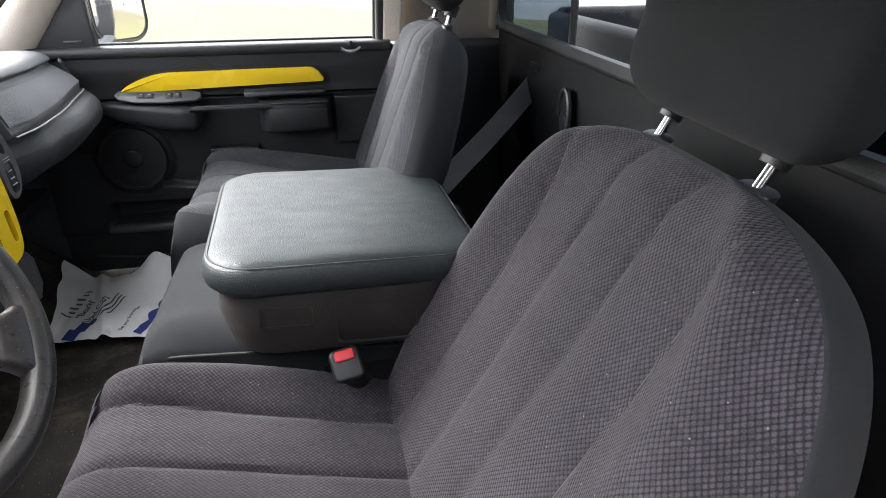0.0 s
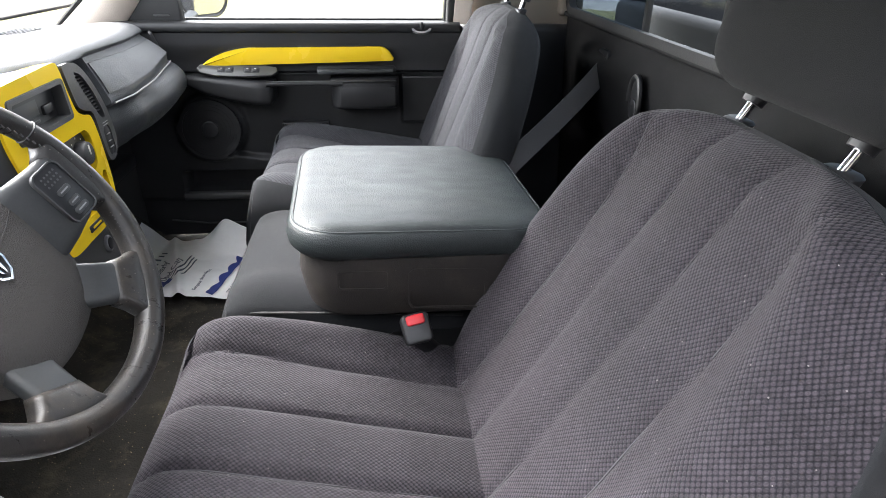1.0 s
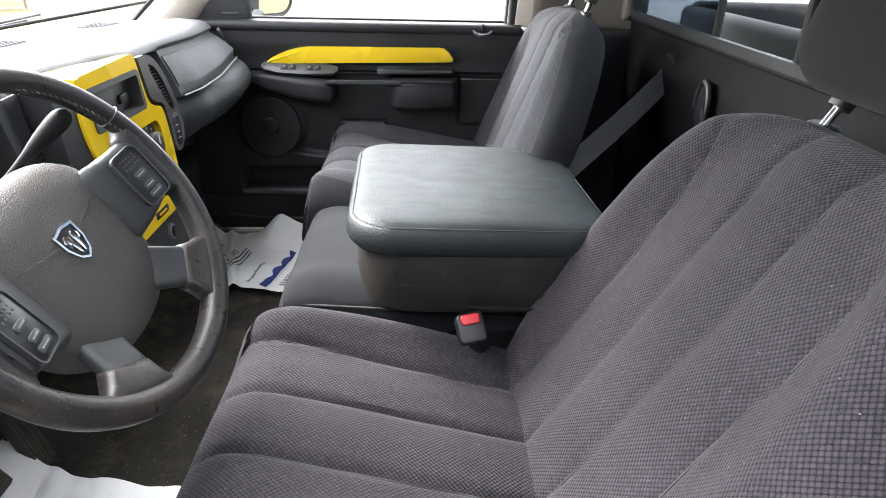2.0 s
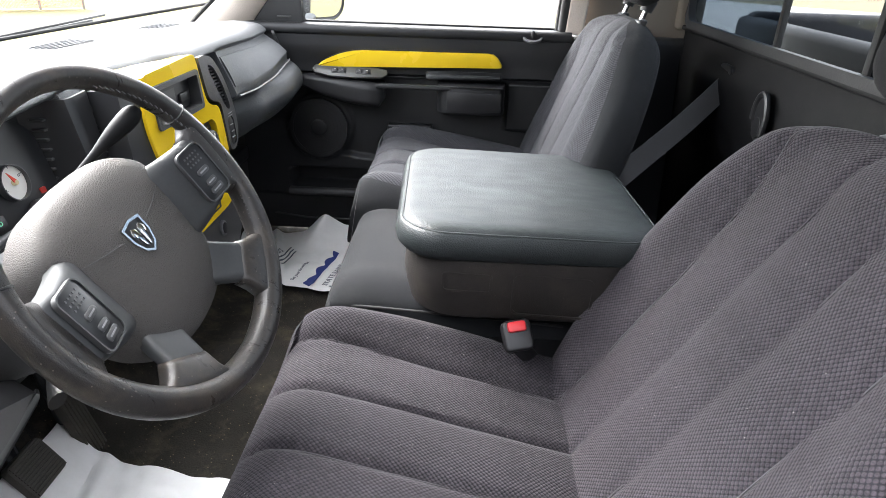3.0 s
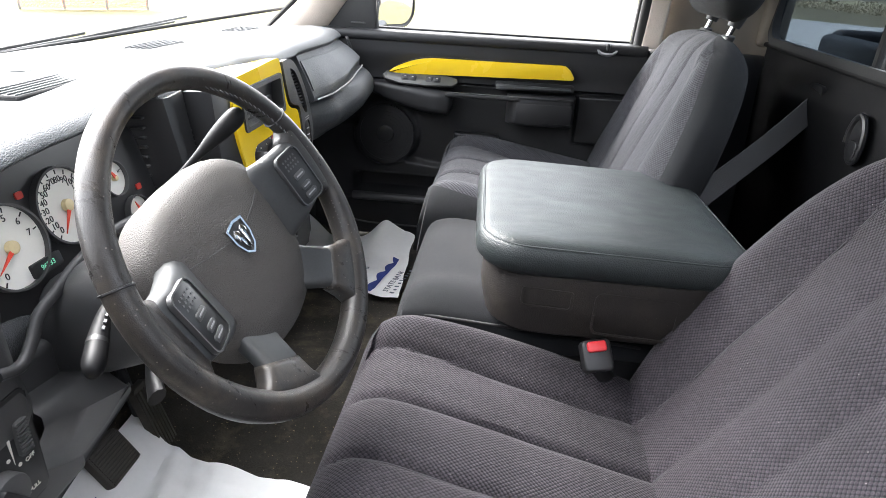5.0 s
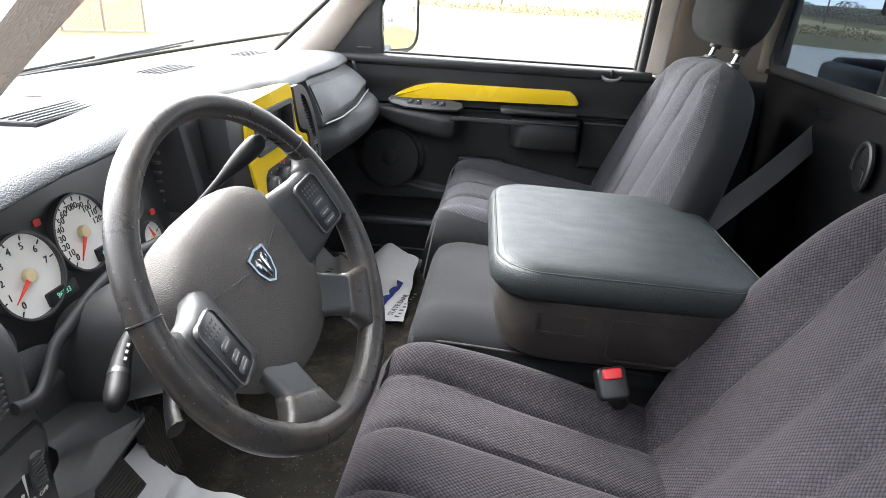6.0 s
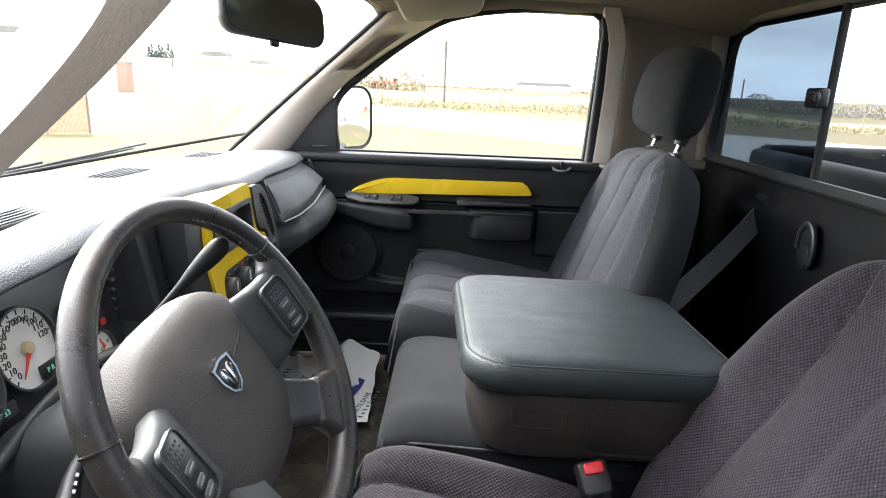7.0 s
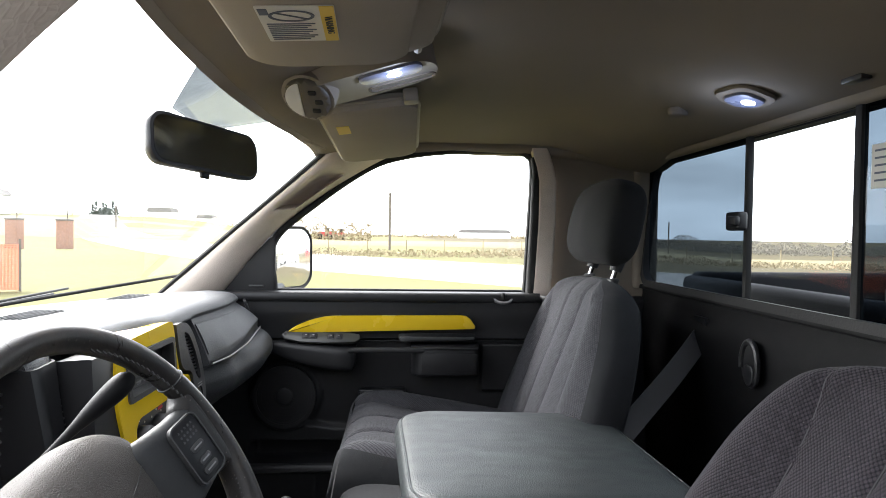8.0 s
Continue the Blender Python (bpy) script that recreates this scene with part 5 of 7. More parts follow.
dial(0.008, 0.002, 0.0445, ["0", "10", "20", "30", "40", "50", "60", "70", "80", "90", "100", "110", "120"], 232, (229, 8))
dial(-0.086, -0.010, 0.0445, ["0", "1", "2", "3", "4", "5", "6", "7"], 212, (234, 9))
dial(0.101, 0.004, 0.0225, ["L", "", "", "H"], 120, (200, 20))
dial(0.123, -0.052, 0.0225, ["C", "", "", "H"], 110, (200, 20))
dial(-0.160, 0.022, 0.024, ["8", "", "18"], 100, (200, 20))
dial(-0.158, -0.055, 0.0215, ["E", "", "F"], 155, (200, 20))
for cx, cy, word in ((0.036, -0.032, "P R N D"), (-0.055, -0.045, "96933")):
    scr = part("readout", prism(rounded(0.044, 0.016, 0.002, 3, cx, cy), cl_m @ Matrix.Translation((0, 0, 0.007)), 0.004, 0.0005), M_BLACK, cluster, "black readout window")
    part("digits", text_mesh(word, 0.0085, cl_m @ Matrix.Translation((cx, cy, 0.0114))), M_GREEN, scr, "green digits")
part("warning_lamp", prism(rounded(0.010, 0.008, 0.002, 3, -0.044, 0.034), cl_m @ Matrix.Translation((0, 0, 0.004)), 0.002, 0), mat("red_lamp", (0.45, 0.03, 0.02), 0.4), cluster, "red warning lamp")
part("warning_lamp", prism(rounded(0.010, 0.008, 0.002, 3, 0.146, -0.022), cl_m @ Matrix.Translation((0, 0, 0.004)), 0.002, 0), mat("red_lamp", (0.45, 0.03, 0.02), 0.4), cluster, "red warning lamp")

# lip round the instruments, driver's end of the dash with the headlamp switch
part("cluster_lip", tube(smooth_line([(-0.243, 0.700, 0.572), (-0.243, 0.655, 0.580), (-0.246, 0.600, 0.580), (-0.248, 0.545, 0.570), (-0.248, 0.502, 0.554), (-0.246, 0.475, 0.546), (-0.240, 0.452, 0.530), (-0.233, 0.425, 0.520), (-0.230, 0.395, 0.530)], 5), 0.005, 10, flat=1.3), M_DOOR, cluster, "moulded lip under the dials")
end_line = smooth_line([(-0.30, 0, 0.70), (-0.235, 0, 0.672), (-0.215, 0, 0.640), (-0.211, 0, 0.58), (-0.207, 0, 0.525), (-0.235, 0, 0.455), (-0.285, 0, 0.36), (-0.335, 0, 0.265)], 6)
rings = []
for y, dx, k in ((0.10, 0.0, 1.0), (0.20, 0.0, 1.0), (0.30, 0.0, 1.0), (0.352, 0.0, 1.0), (0.362, -0.003, 1.0), (0.367, -0.014, 1.0), (0.368, -0.06, 1.0)):
    rings.append([Vector((p.x + dx, y, p.z)) for p in end_line])
knee = finish("trim_dash_end", loft(rings, caps=False, closed=False), M_PLASTIC, angle=50)
tagged(knee, "grained driver's end of the dashboard", "panel", kind="structure")
rings = []
for a, b in (((-0.26, 0.362, 0.520), (-0.26, 0.452, 0.505)), ((-0.215, 0.365, 0.522), (-0.218, 0.455, 0.510)), ((-0.206, 0.366, 0.515), (-0.205, 0.462, 0.505)), ((-0.207, 0.366, 0.500), (-0.176, 0.458, 0.488)), ((-0.24, 0.366, 0.44), (-0.205, 0.448, 0.44)), ((-0.335, 0.366, 0.265), (-0.335, 0.428, 0.262))):
    rings.append([Vector(a).lerp(Vector(b), k / 8) for k in range(9)])
knee2 = finish("trim_knee_panel", loft(rings, caps=False, closed=False), M_PLASTIC, angle=60)
tagged(knee2, "grained knee panel beside the steering column", "panel", kind="structure")
# Light reflected on the lower trim is put into this paler return edge.
M_RETURN = mat("lit_grey_return", (0.080, 0.080, 0.081), 0.45, vary=0.2, dirt=(0.14, 0.13, 0.12), dirt_amount=0.3)
kick = finish("trim_kick_panel", sheet(lambda u, v: Vector((-0.174, 0.456, 0.488)).lerp(Vector((-0.335, 0.427, 0.262)), u).lerp(Vector((-0.186, 0.466, 0.462)).lerp(Vector((-0.335, 0.440, 0.240)), u), v) + Vector((0, 0.006 * math.sin(math.pi * v), 0)), 14, 6, (-0.006, 0.008, 0)), M_RETURN)
tagged(kick, "return edge under the knee panel, paler for the light on it", "panel", kind="structure")
recess = finish("trim_column_recess", box(-0.34, -0.246, 0.362, 0.452, 0.36, 0.552, 0.010, 3), M_PLASTIC)
tagged(recess, "smooth dark panel beside the steering column", "panel", kind="structure")
lower = finish("trim_lower_dash", sheet(lambda u, v: Vector((-0.285 - 0.10 * v, 0.44 + 0.40 * u, 0.52 - 0.20 * v)), 14, 8, (-0.03, 0, -0.01)), M_PLASTIC)
tagged(lower, "dark lower dash behind the steering column", "panel", kind="structure")

for ob in (knee, knee2, kick, recess, lower):
    ob.location = (-0.022, 0.060, -0.059)
lamp_m = basis((-0.239, 0.373, 0.440), (0.0, 1, 0), (0.02, 0, 1))
hl = thing("headlamp_switch", "black headlamp switch panel with white marks", "switch panel", (-0.235, 0.373, 0.38))
part("panel", prism(rounded(0.090, 0.130, 0.008, 5), lamp_m, 0.008, 0.002, 2), M_BLACK, hl, "black panel")
part("wheel_switch", prism(rounded(0.014, 0.042, 0.004, 4, 0.026, 0.016), lamp_m @ Matrix.Translation((0, 0, 0.007)), 0.006, 0.002), M_PLASTIC, hl, "ribbed dimmer wheel")
for j in range(9):
    part("rib", box(0.0195, 0.0325, -0.002 + j * 0.0045, 0.0 + j * 0.0045, 0.012, 0.0145, 0, 1, m=lamp_m), M_PLASTIC2, hl)
knob = part("rotary_knob", prism(circle(0.024, 32, -0.012, -0.024), lamp_m @ Matrix.Translation((0, 0, 0.007)), 0.016, 0.004), M_PLASTIC, hl, "rotary headlamp knob")
part("knob_grip", prism(rounded(0.010, 0.044, 0.004, 4), lamp_m @ Matrix.Translation((-0.012, -0.024, 0.020)) @ Matrix.Rotation(radians(35), 4, "Z"), 0.008, 0.002), M_BLACK, knob, "raised grip")
for w_, px, py in (("CARGO", 0.020, 0.052), ("DOME", 0.020, 0.044), ("OFF", 0.030, -0.014), ("PULL", 0.026, -0.050)):
    part("lettering", text_mesh(w_, 0.0068, lamp_m @ Matrix.Translation((px, py, 0.0084))), M_LABEL, hl, "white lettering")
part("wedge_mark", prism([(0.010, 0.030), (0.014, 0.030), (0.0125, -0.008)], lamp_m @ Matrix.Translation((0, 0, 0.0075)), 0.0012, 0), M_LABEL, hl, "white wedge mark")
for j in range(5):
    a = radians(150 - 32 * j)
    part("mark", prism(circle(0.0022, 8, -0.012 + 0.032 * math.cos(a), -0.024 + 0.032 * math.sin(a)), lamp_m @ Matrix.Translation((0, 0, 0.0075)), 0.0012, 0), M_LABEL, hl, "white mark")
dv_m = basis((-0.240, 0.345, 0.552), (0, 1, 0), (0.05, 0, 1))
dvent = part("side_air_vent", prism(rounded(0.10, 0.048, 0.008, 4), dv_m, 0.010, 0.003, 2), M_BLACK, hl, "black slatted vent above the switch")
for j in range(6):
    part("slat", box(-0.044, 0.044, -0.019 + j * 0.0068, -0.016 + j * 0.0068, 0.009, 0.013, 0, 1, m=dv_m), M_PLASTIC2, dvent)

# pedals
for name, lab, yp, zp, xp, wp, hp, n_rib, flat in (("brake_pedal", "wide worn rubber brake pedal", 0.645, 0.165, -0.358, 0.074, 0.066, 11, True), ("accelerator_pedal", "narrow worn ribbed accelerator pedal", 0.752, 0.158, -0.355, 0.042, 0.138, 6, False)):
    pd = thing(name, lab, "pedal", (xp, yp, zp), "pedals")
    pm = basis((xp, yp, zp), (0, 1, 0), (-0.25 if not flat else -0.6, 0, 0.9))
    part("pad", prism(rounded(wp, hp, 0.008, 4), pm, 0.014, 0.004, 2), M_PEDAL, pd, "worn rubber pad")
    for j in range(n_rib):
        c = -0.42 + 0.84 * j / (n_rib - 1)
        if flat:
            part("rib", box(-wp * 0.44, wp * 0.44, c * hp - 0.0016, c * hp + 0.0016, 0.012, 0.0165, 0, 1, m=pm), M_PEDAL, pd)
        else:
            part("rib", box(c * wp - 0.0018, c * wp + 0.0018, -hp * 0.44, hp * 0.44, 0.012, 0.0165, 0, 1, m=pm), M_PEDAL, pd)
    part("arm", tube([(xp - 0.02, yp, zp), (xp - 0.06, yp + 0.01, 0.36), (xp - 0.07, yp + 0.01, 0.46)], 0.009, 8), M_BLACK, pd, "black steel arm")

# ---------------------------------------------------------------- steering wheel and column
WC, WR, WA = Vector((-0.0443, 0.5523, 0.6192)), 0.1765, 0.497
wm = basis(WC, (0.144, 0.99, 0), (-math.sin(WA), 0.144 * math.sin(WA), math.cos(WA)))
wheel = thing("steering_wheel", "worn grey leather steering wheel with four spokes", "steering wheel", WC)
turn = wm @ Matrix.Rotation(radians(13), 4, "Z")
rim = bmesh.new()
rings = []
for k in range(96):
    a = 2 * math.pi * k / 96
    thick = 0.0134 + 0.0036 * smoothstep(0.2, -0.6, math.cos(a))
    rings.append([turn @ Vector(((WR + thick * 0.95 * math.cos(b)) * math.sin(a), (WR + thick * 0.95 * math.cos(b)) * math.cos(a), thick * 1.05 * math.sin(b))) for b in (2 * math.pi * j / 16 for j in range(16))])
rings.append(rings[0])
loft(rings, caps=False, bm=rim)
bmesh.ops.remove_doubles(rim, verts=rim.verts, dist=1e-5)
rim_ob = part("rim", rim, M_LEATHER, wheel, "worn grey leather rim", angle=70)
for hour in (2.25, 9.75):
    a = radians(hour * 30)
    part("seam", tube([turn @ Vector(((WR + 0.0130 * math.cos(b)) * math.sin(a), (WR + 0.0130 * math.cos(b)) * math.cos(a), 0.0144 * math.sin(b))) for b in (2 * math.pi * j / 20 for j in range(21))], 0.0012, 5), M_BLACK, rim_ob, "dark joint in the leather")
for h0, h1 in ((3.7, 5.0), (7.0, 8.3), (1.0, 2.75)):
    for j in range(22):
        a = radians((h0 + (h1 - h0) * j / 21) * 30)
        r0 = WR - 0.0134
        part("stitch", box(-0.0008, 0.0008, -0.0022, 0.0022, -0.0008, 0.0008, 0, 1, m=turn @ Matrix.Translation((r0 * math.sin(a), r0 * math.cos(a), 0.006)) @ Matrix.Rotation(-a + radians(60), 4, "Z")), M_PLASTIC2, rim_ob)
# hub
hub_shape = [(0.0, 0.088), (0.055, 0.083), (0.095, 0.058), (0.104, 0.020), (0.100, -0.03), (0.090, -0.075), (0.062, -0.108), (0.0, -0.120)]
outline = [p for p in hub_shape] + [(-x, y) for x, y in hub_shape[-2:0:-1]]
outline = [(p.x, p.y) for p in smooth_line([(x, y, 0) for x, y in outline + outline[:1]], 5)][:-1]
rings = []
for s, z in ((0.96, -0.078), (1.0, -0.058), (1.0, -0.044), (0.985, -0.034), (0.95, -0.027), (0.85, -0.021), (0.65, -0.016), (0.35, -0.013), (0.1, -0.012)):
    rings.append([turn @ Vector((x * s, y * s - (1 - s) * 0.01, z)) for x, y in outline])
hub = part("hub", loft(rings), M_HUB, wheel, "pebbled grey airbag cover", angle=60)
part("hub_line", tube([turn @ Vector((x, y, z)) for x, y, z in ((-0.090, 0.028, -0.0205), (-0.05, 0.018, -0.0132), (-0.022, 0.012, -0.0115))], 0.0005, 5), M_PLASTIC, hub, "moulded line")
part("hub_line", tube([turn @ Vector((-x, y, z)) for x, y, z in ((-0.090, 0.028, -0.0205), (-0.05, 0.018, -0.0132), (-0.022, 0.012, -0.0115))], 0.0005, 5), M_PLASTIC, hub, "moulded line")
# badge: a plain shield with blank bright shapes
shield = [(-0.021, 0.023), (0.0, 0.027), (0.021, 0.023), (0.020, 0.0), (0.012, -0.018), (0.0, -0.026), (-0.012, -0.018), (-0.020, 0.0)]
bd_m = turn @ Matrix.Translation((0, 0.004, -0.0135)) @ Matrix.Scale(0.80, 4)
badge = part("badge", prism(shield, bd_m, 0.003, 0.001), M_BLACK, hub, "small dark shield badge")
part("badge_rim", ring_prism(shield, [(x * 0.84, y * 0.86) for x, y in shield], bd_m, 0.0045), M_CHROME, badge, "chrome rim")
for sx in (-1, 1):
    part("badge_shape", prism([(sx * 0.002, 0.012), (sx * 0.009, 0.016), (sx * 0.014, 0.008), (sx * 0.011, -0.002), (sx * 0.008, 0.006), (sx * 0.006, -0.010), (sx * 0.002, -0.017)], bd_m, 0.0055, 0.0005), M_CHROME, badge, "blank chrome shape")
# side spokes with switch pads; leather flares where they meet the rim
for sx in (-1, 1):
    sp = part("spoke", loft([[turn @ Vector((sx * x, y0 + b, z + c)) for b, c in rounded(h, 0.030 * th, 0.012 * th, 6)] for x, y0, h, z, th in ((0.070, -0.006, 0.100, -0.040, 1.2), (0.090, -0.004, 0.098, -0.030, 1.2), (0.104, -0.003, 0.092, -0.020, 1.1), (0.130, 0.0, 0.082, -0.008, 1.0), (0.150, 0.002, 0.076, -0.007, 0.9), (0.158, 0.002, 0.074, -0.008, 0.7))]), M_SPOKE, wheel, "satin gunmetal plastic spoke", angle=75)
    part("grip_flare", loft([[turn @ Vector((sx * x, y0 + b, z + c)) for b, c in rounded(h, 0.028 * th, 0.012 * th, 6)] for x, y0, h, z, th in ((0.146, 0.002, 0.082, -0.008, 0.75), (0.152, 0.002, 0.086, -0.007, 0.95), (0.158, 0.002, 0.098, -0.005, 1.0), (0.163, 0.002, 0.112, -0.002, 0.9), (0.167, 0.0, 0.118, 0.0, 0.7))]), M_LEATHER, wheel, "leather flare into the rim", angle=75)
    pm = turn @ Matrix.Translation((sx * 0.126, 0.0, 0.0035)) @ Matrix.Rotation(sx * radians(-14), 4, "Y")
    padk = part("switch_pad", prism(rounded(0.040, 0.066, 0.008, 5), pm, 0.004, 0.0015, 2), M_BLACK, sp, "black switch pad")
    part("pad_ring", ring_prism(rounded(0.043, 0.069, 0.009, 5), rounded(0.0395, 0.0655, 0.008, 5), pm, 0.0052), M_PLASTIC, padk, "dark edge")
    for py, ww in ((0.002, 0.020), (-0.013, 0.018), (-0.024, 0.022)):
        part("switch_button", prism(rounded(ww, 0.008, 0.0035, 3, 0, py), pm @ Matrix.Translation((0, 0, 0.0035)), 0.002, 0.0008), M_PLASTIC, padk, "dark button")
        part("button_mark", box(-ww * 0.32, ww * 0.32, py - 0.0008, py + 0.0008, 0.0050, 0.0058, 0, 1, m=pm), M_SATIN, padk, "grey mark")
    for a in range(5):
        for b in range(3):
            part("dimple", prism(circle(0.0014, 6, -0.0105 + 0.0052 * a, 0.014 + 0.0055 * b), pm @ Matrix.Translation((0, 0, 0.0036)), 0.0009, 0), M_PLASTIC2, padk)
# lower spokes
for sx in (-1, 1):
    a = radians(180 - sx * 37)
    d = Vector((math.sin(a), math.cos(a), 0))
    n = Vector((d.y, -d.x, 0))
    part("lower_spoke", loft([[turn @ (d * r + n * b + Vector((0, 0, z + c))) for b, c in rounded(w, 0.024 * th, 0.010 * th, 6)] for r, w, z, th in ((0.075, 0.066, -0.048, 1.0), (0.105, 0.056, -0.030, 1.0), (0.130, 0.052, -0.012, 1.0), (0.140, 0.052, -0.010, 0.8))]), M_SPOKE, wheel, "grey worn lower spoke", angle=75)
    part("grip_flare", loft([[turn @ (d * r + n * b + Vector((0, 0, z + c))) for b, c in rounded(w, 0.026 * th, 0.011 * th, 6)] for r, w, z, th in ((0.132, 0.056, -0.011, 0.85), (0.138, 0.060, -0.009, 1.0), (0.150, 0.072, -0.005, 1.0), (0.160, 0.090, -0.001, 0.9), (0.166, 0.098, 0.0, 0.7))]), M_LEATHER, wheel, "leather flare into the rim", angle=75)

column = thing("steering_column", "dark plastic steering column shroud", "steering column", (-0.16, 0.515, 0.58))
axis = turn @ Vector((0, 0, -1)) - WC
axis.normalize()
part("shroud", loft([[WC + axis * l + wm.to_3x3() @ Vector((a * s, b * s * 0.9 - 0.014, 0)) for a, b in rounded(0.178, 0.160, 0.055, 6)] for l, s in ((0.045, 0.55), (0.06, 0.85), (0.09, 0.95), (0.16, 0.95), (0.24, 0.90), (0.32, 0.90))]), M_PLASTIC, column, "dark shroud")
CS = Vector((-0.024, 0.036, -0.058))
part("tilt_lever", tube([Vector(q) + CS for q in ((-0.12, 0.46, 0.57), (-0.10, 0.425, 0.55), (-0.085, 0.405, 0.545))], [0.008, 0.010, 0.012], 10, flat=0.6), M_BLACK, column, "black tilt lever")
stalk = part("turn_stalk", tube(smooth_line([Vector(q) + CS for q in ((-0.135, 0.455, 0.640), (-0.128, 0.415, 0.632), (-0.118, 0.388, 0.626), (-0.108, 0.366, 0.620), (-0.098, 0.345, 0.615))], 4), [0.006, 0.006, 0.006, 0.0065, 0.007, 0.0075, 0.008, 0.0085, 0.009, 0.0095, 0.0098, 0.010, 0.0102, 0.0104, 0.0100, 0.0085, 0.005], 16), M_STALK, column, "black multi-function stalk", angle=75)
for k in range(3):
    part("stalk_mark", box(-0.002, 0.002, -0.0012, 0.0012, -0.001, 0.0006, 0, 1, m=basis(Vector((-0.112 - 0.004 * k, 0.388 + 0.009 * k, 0.6345 + 0.001 * k)) + CS, (-0.3, 1, 0.2), (-1, 0, 0.5))), M_SATIN, stalk, "pale symbol bar")
part("stalk_ring", tube([Vector((-0.1145, 0.380, 0.6238)) + CS, Vector((-0.1125, 0.375, 0.6226)) + CS], 0.0100, 16), M_BLACK, stalk, "grey ring")
part("gear_lever", tube(smooth_line([Vector(q) + CS for q in ((-0.155, 0.552, 0.67), (-0.128, 0.566, 0.712), (-0.106, 0.592, 0.742), (-0.084, 0.617, 0.768), (-0.072, 0.630, 0.782))], 4), [0.0042] * 7 + [0.0046, 0.0056, 0.0075, 0.0092, 0.0105, 0.0112, 0.0114, 0.011, 0.0095, 0.005], 14), M_STALK, column, "glossy black gear lever")


# ---------------------------------------------------------------- paper mats
def paper_mat(label, corners, base, lift, seed):
    """A thin printed sheet on the carpet between four corners, with curls and creases given by height over the plan."""
    t = thing("paper_mat", label, "paper mat", (corners[0][0], corners[0][1], base), "paper floor mats")
    c = [Vector((x, y, 0)) for x, y in corners]

    def height(x, y):
        q = Vector((x * 9, y * 9, seed))
        return max(base, floor_z(x, y) + 0.012) + 0.010 * noise.noise(q) + 0.006 * abs(noise.noise(q * 2.7)) + lift(x, y)

    def fn(u, v):
        p = (c[0] * (1 - u) + c[1] * u) * (1 - v) + (c[3] * (1 - u) + c[2] * u) * v
        p += 0.008 * Vector((noise.noise(p * 14), noise.noise(p * 14 + Vector((9, 0, 0))), 0)) * (1 if min(u, v, 1 - u, 1 - v) < 0.02 else 0.4)
        return Vector((p.x, p.y, height(p.x, p.y)))

    part("sheet", sheet(fn, 60, 60, (0, 0, 0.0005)), M_PAPER, t, "white paper, slightly soiled")
    return t, height


def lay(owner, name, bm, height, at, right, ink, lab=""):
    """Puts flat shapes on a sheet: local x runs along right, and every point follows the paper."""
    r = Vector((right[0], right[1], 0)).normalized()
    up = Vector((-r.y, r.x, 0))
    for v in bm.verts:
        p = Vector((at[0], at[1], 0)) + r * v.co.x + up * v.co.y
        v.co = Vector((p.x, p.y, height(p.x, p.y) + 0.0022 + v.co.z))
    part(name, bm, ink, owner, lab)


def words_on(owner, height, words, at, right, size, ink, lab):
    bm = text_mesh(words, size, Matrix.Identity(4))
    bmesh.ops.subdivide_edges(bm, edges=[e for e in bm.edges if e.calc_length() > 0.012], cuts=2)
    lay(owner, "print", bm, height, at, right, ink, lab)


def bar_on(owner, height, x0, x1, y0, y1, at, right, ink, slant=0.0):
    lay(owner, "print_bar", sheet(lambda a, b: Vector((x0 + (x1 - x0) * a + slant * b, y0 + (y1 - y0) * b, 0)), 6, 2, (0, 0, 0.0004)), height, at, right, ink)


pz = FLOOR + 0.02
pass_mat, ph = paper_mat("crumpled white printed paper mat in the passenger footwell", [(-0.315, 1.355), (-0.030, 1.335), (-0.045, 1.655), (-0.378, 1.69)], pz,
                         lambda x, y: 0.075 * math.exp(-((x + 0.13) / 0.05) ** 2) * smoothstep(1.56, 1.68, y) + 0.03 * smoothstep(-0.12, -0.05, x) * smoothstep(1.50, 1.66, y) + 0.012 * smoothstep(0.02, 0.0, abs(x + 0.22 + 0.3 * (y - 1.45))), 4.0)
R1, R2 = (0.16, 0.99), (0.21, 0.98)


def letter_bars(owner, height, n, step, tall, at, right, ink, slant=0.0):
    """A row of plain upright bars, the size of letters."""
    for k in range(n):
        x = (k - (n - 1) / 2) * step
        h = tall * (1.0 if k in (0, 2, 4) else 0.72)
        bar_on(owner, height, x - step * 0.17, x + step * 0.17, -tall / 2, -tall / 2 + h, at, right, ink, slant)


letter_bars(pass_mat, ph, 7, 0.019, 0.021, (-0.305, 1.531), R1, M_INKG)
words_on(pass_mat, ph, "\"Bearly\"", (-0.278, 1.506), R1, 0.024, M_INKG, "grey print")
words_on(pass_mat, ph, "Used Cars", (-0.246, 1.487), R1, 0.027, M_INKG, "grey print")
for k in range(3):
    bar_on(pass_mat, ph, -0.070 + 0.012 * k, 0.070 - 0.010 * k, -0.002, 0.002, (-0.226 + 0.011 * k, 1.500), R1, M_INKG)
for x0, x1, y0, y1 in ((-0.045, -0.005, -0.012, 0.020), (-0.010, 0.028, -0.022, 0.006), (0.020, 0.046, -0.026, -0.012)):
    bar_on(pass_mat, ph, x0, x1, y0, y1, (-0.262, 1.395), R1, M_INK, 0.008)
words_on(pass_mat, ph, "Get your financing at", (-0.152, 1.426), R1, 0.013, M_INKG, "small grey print")
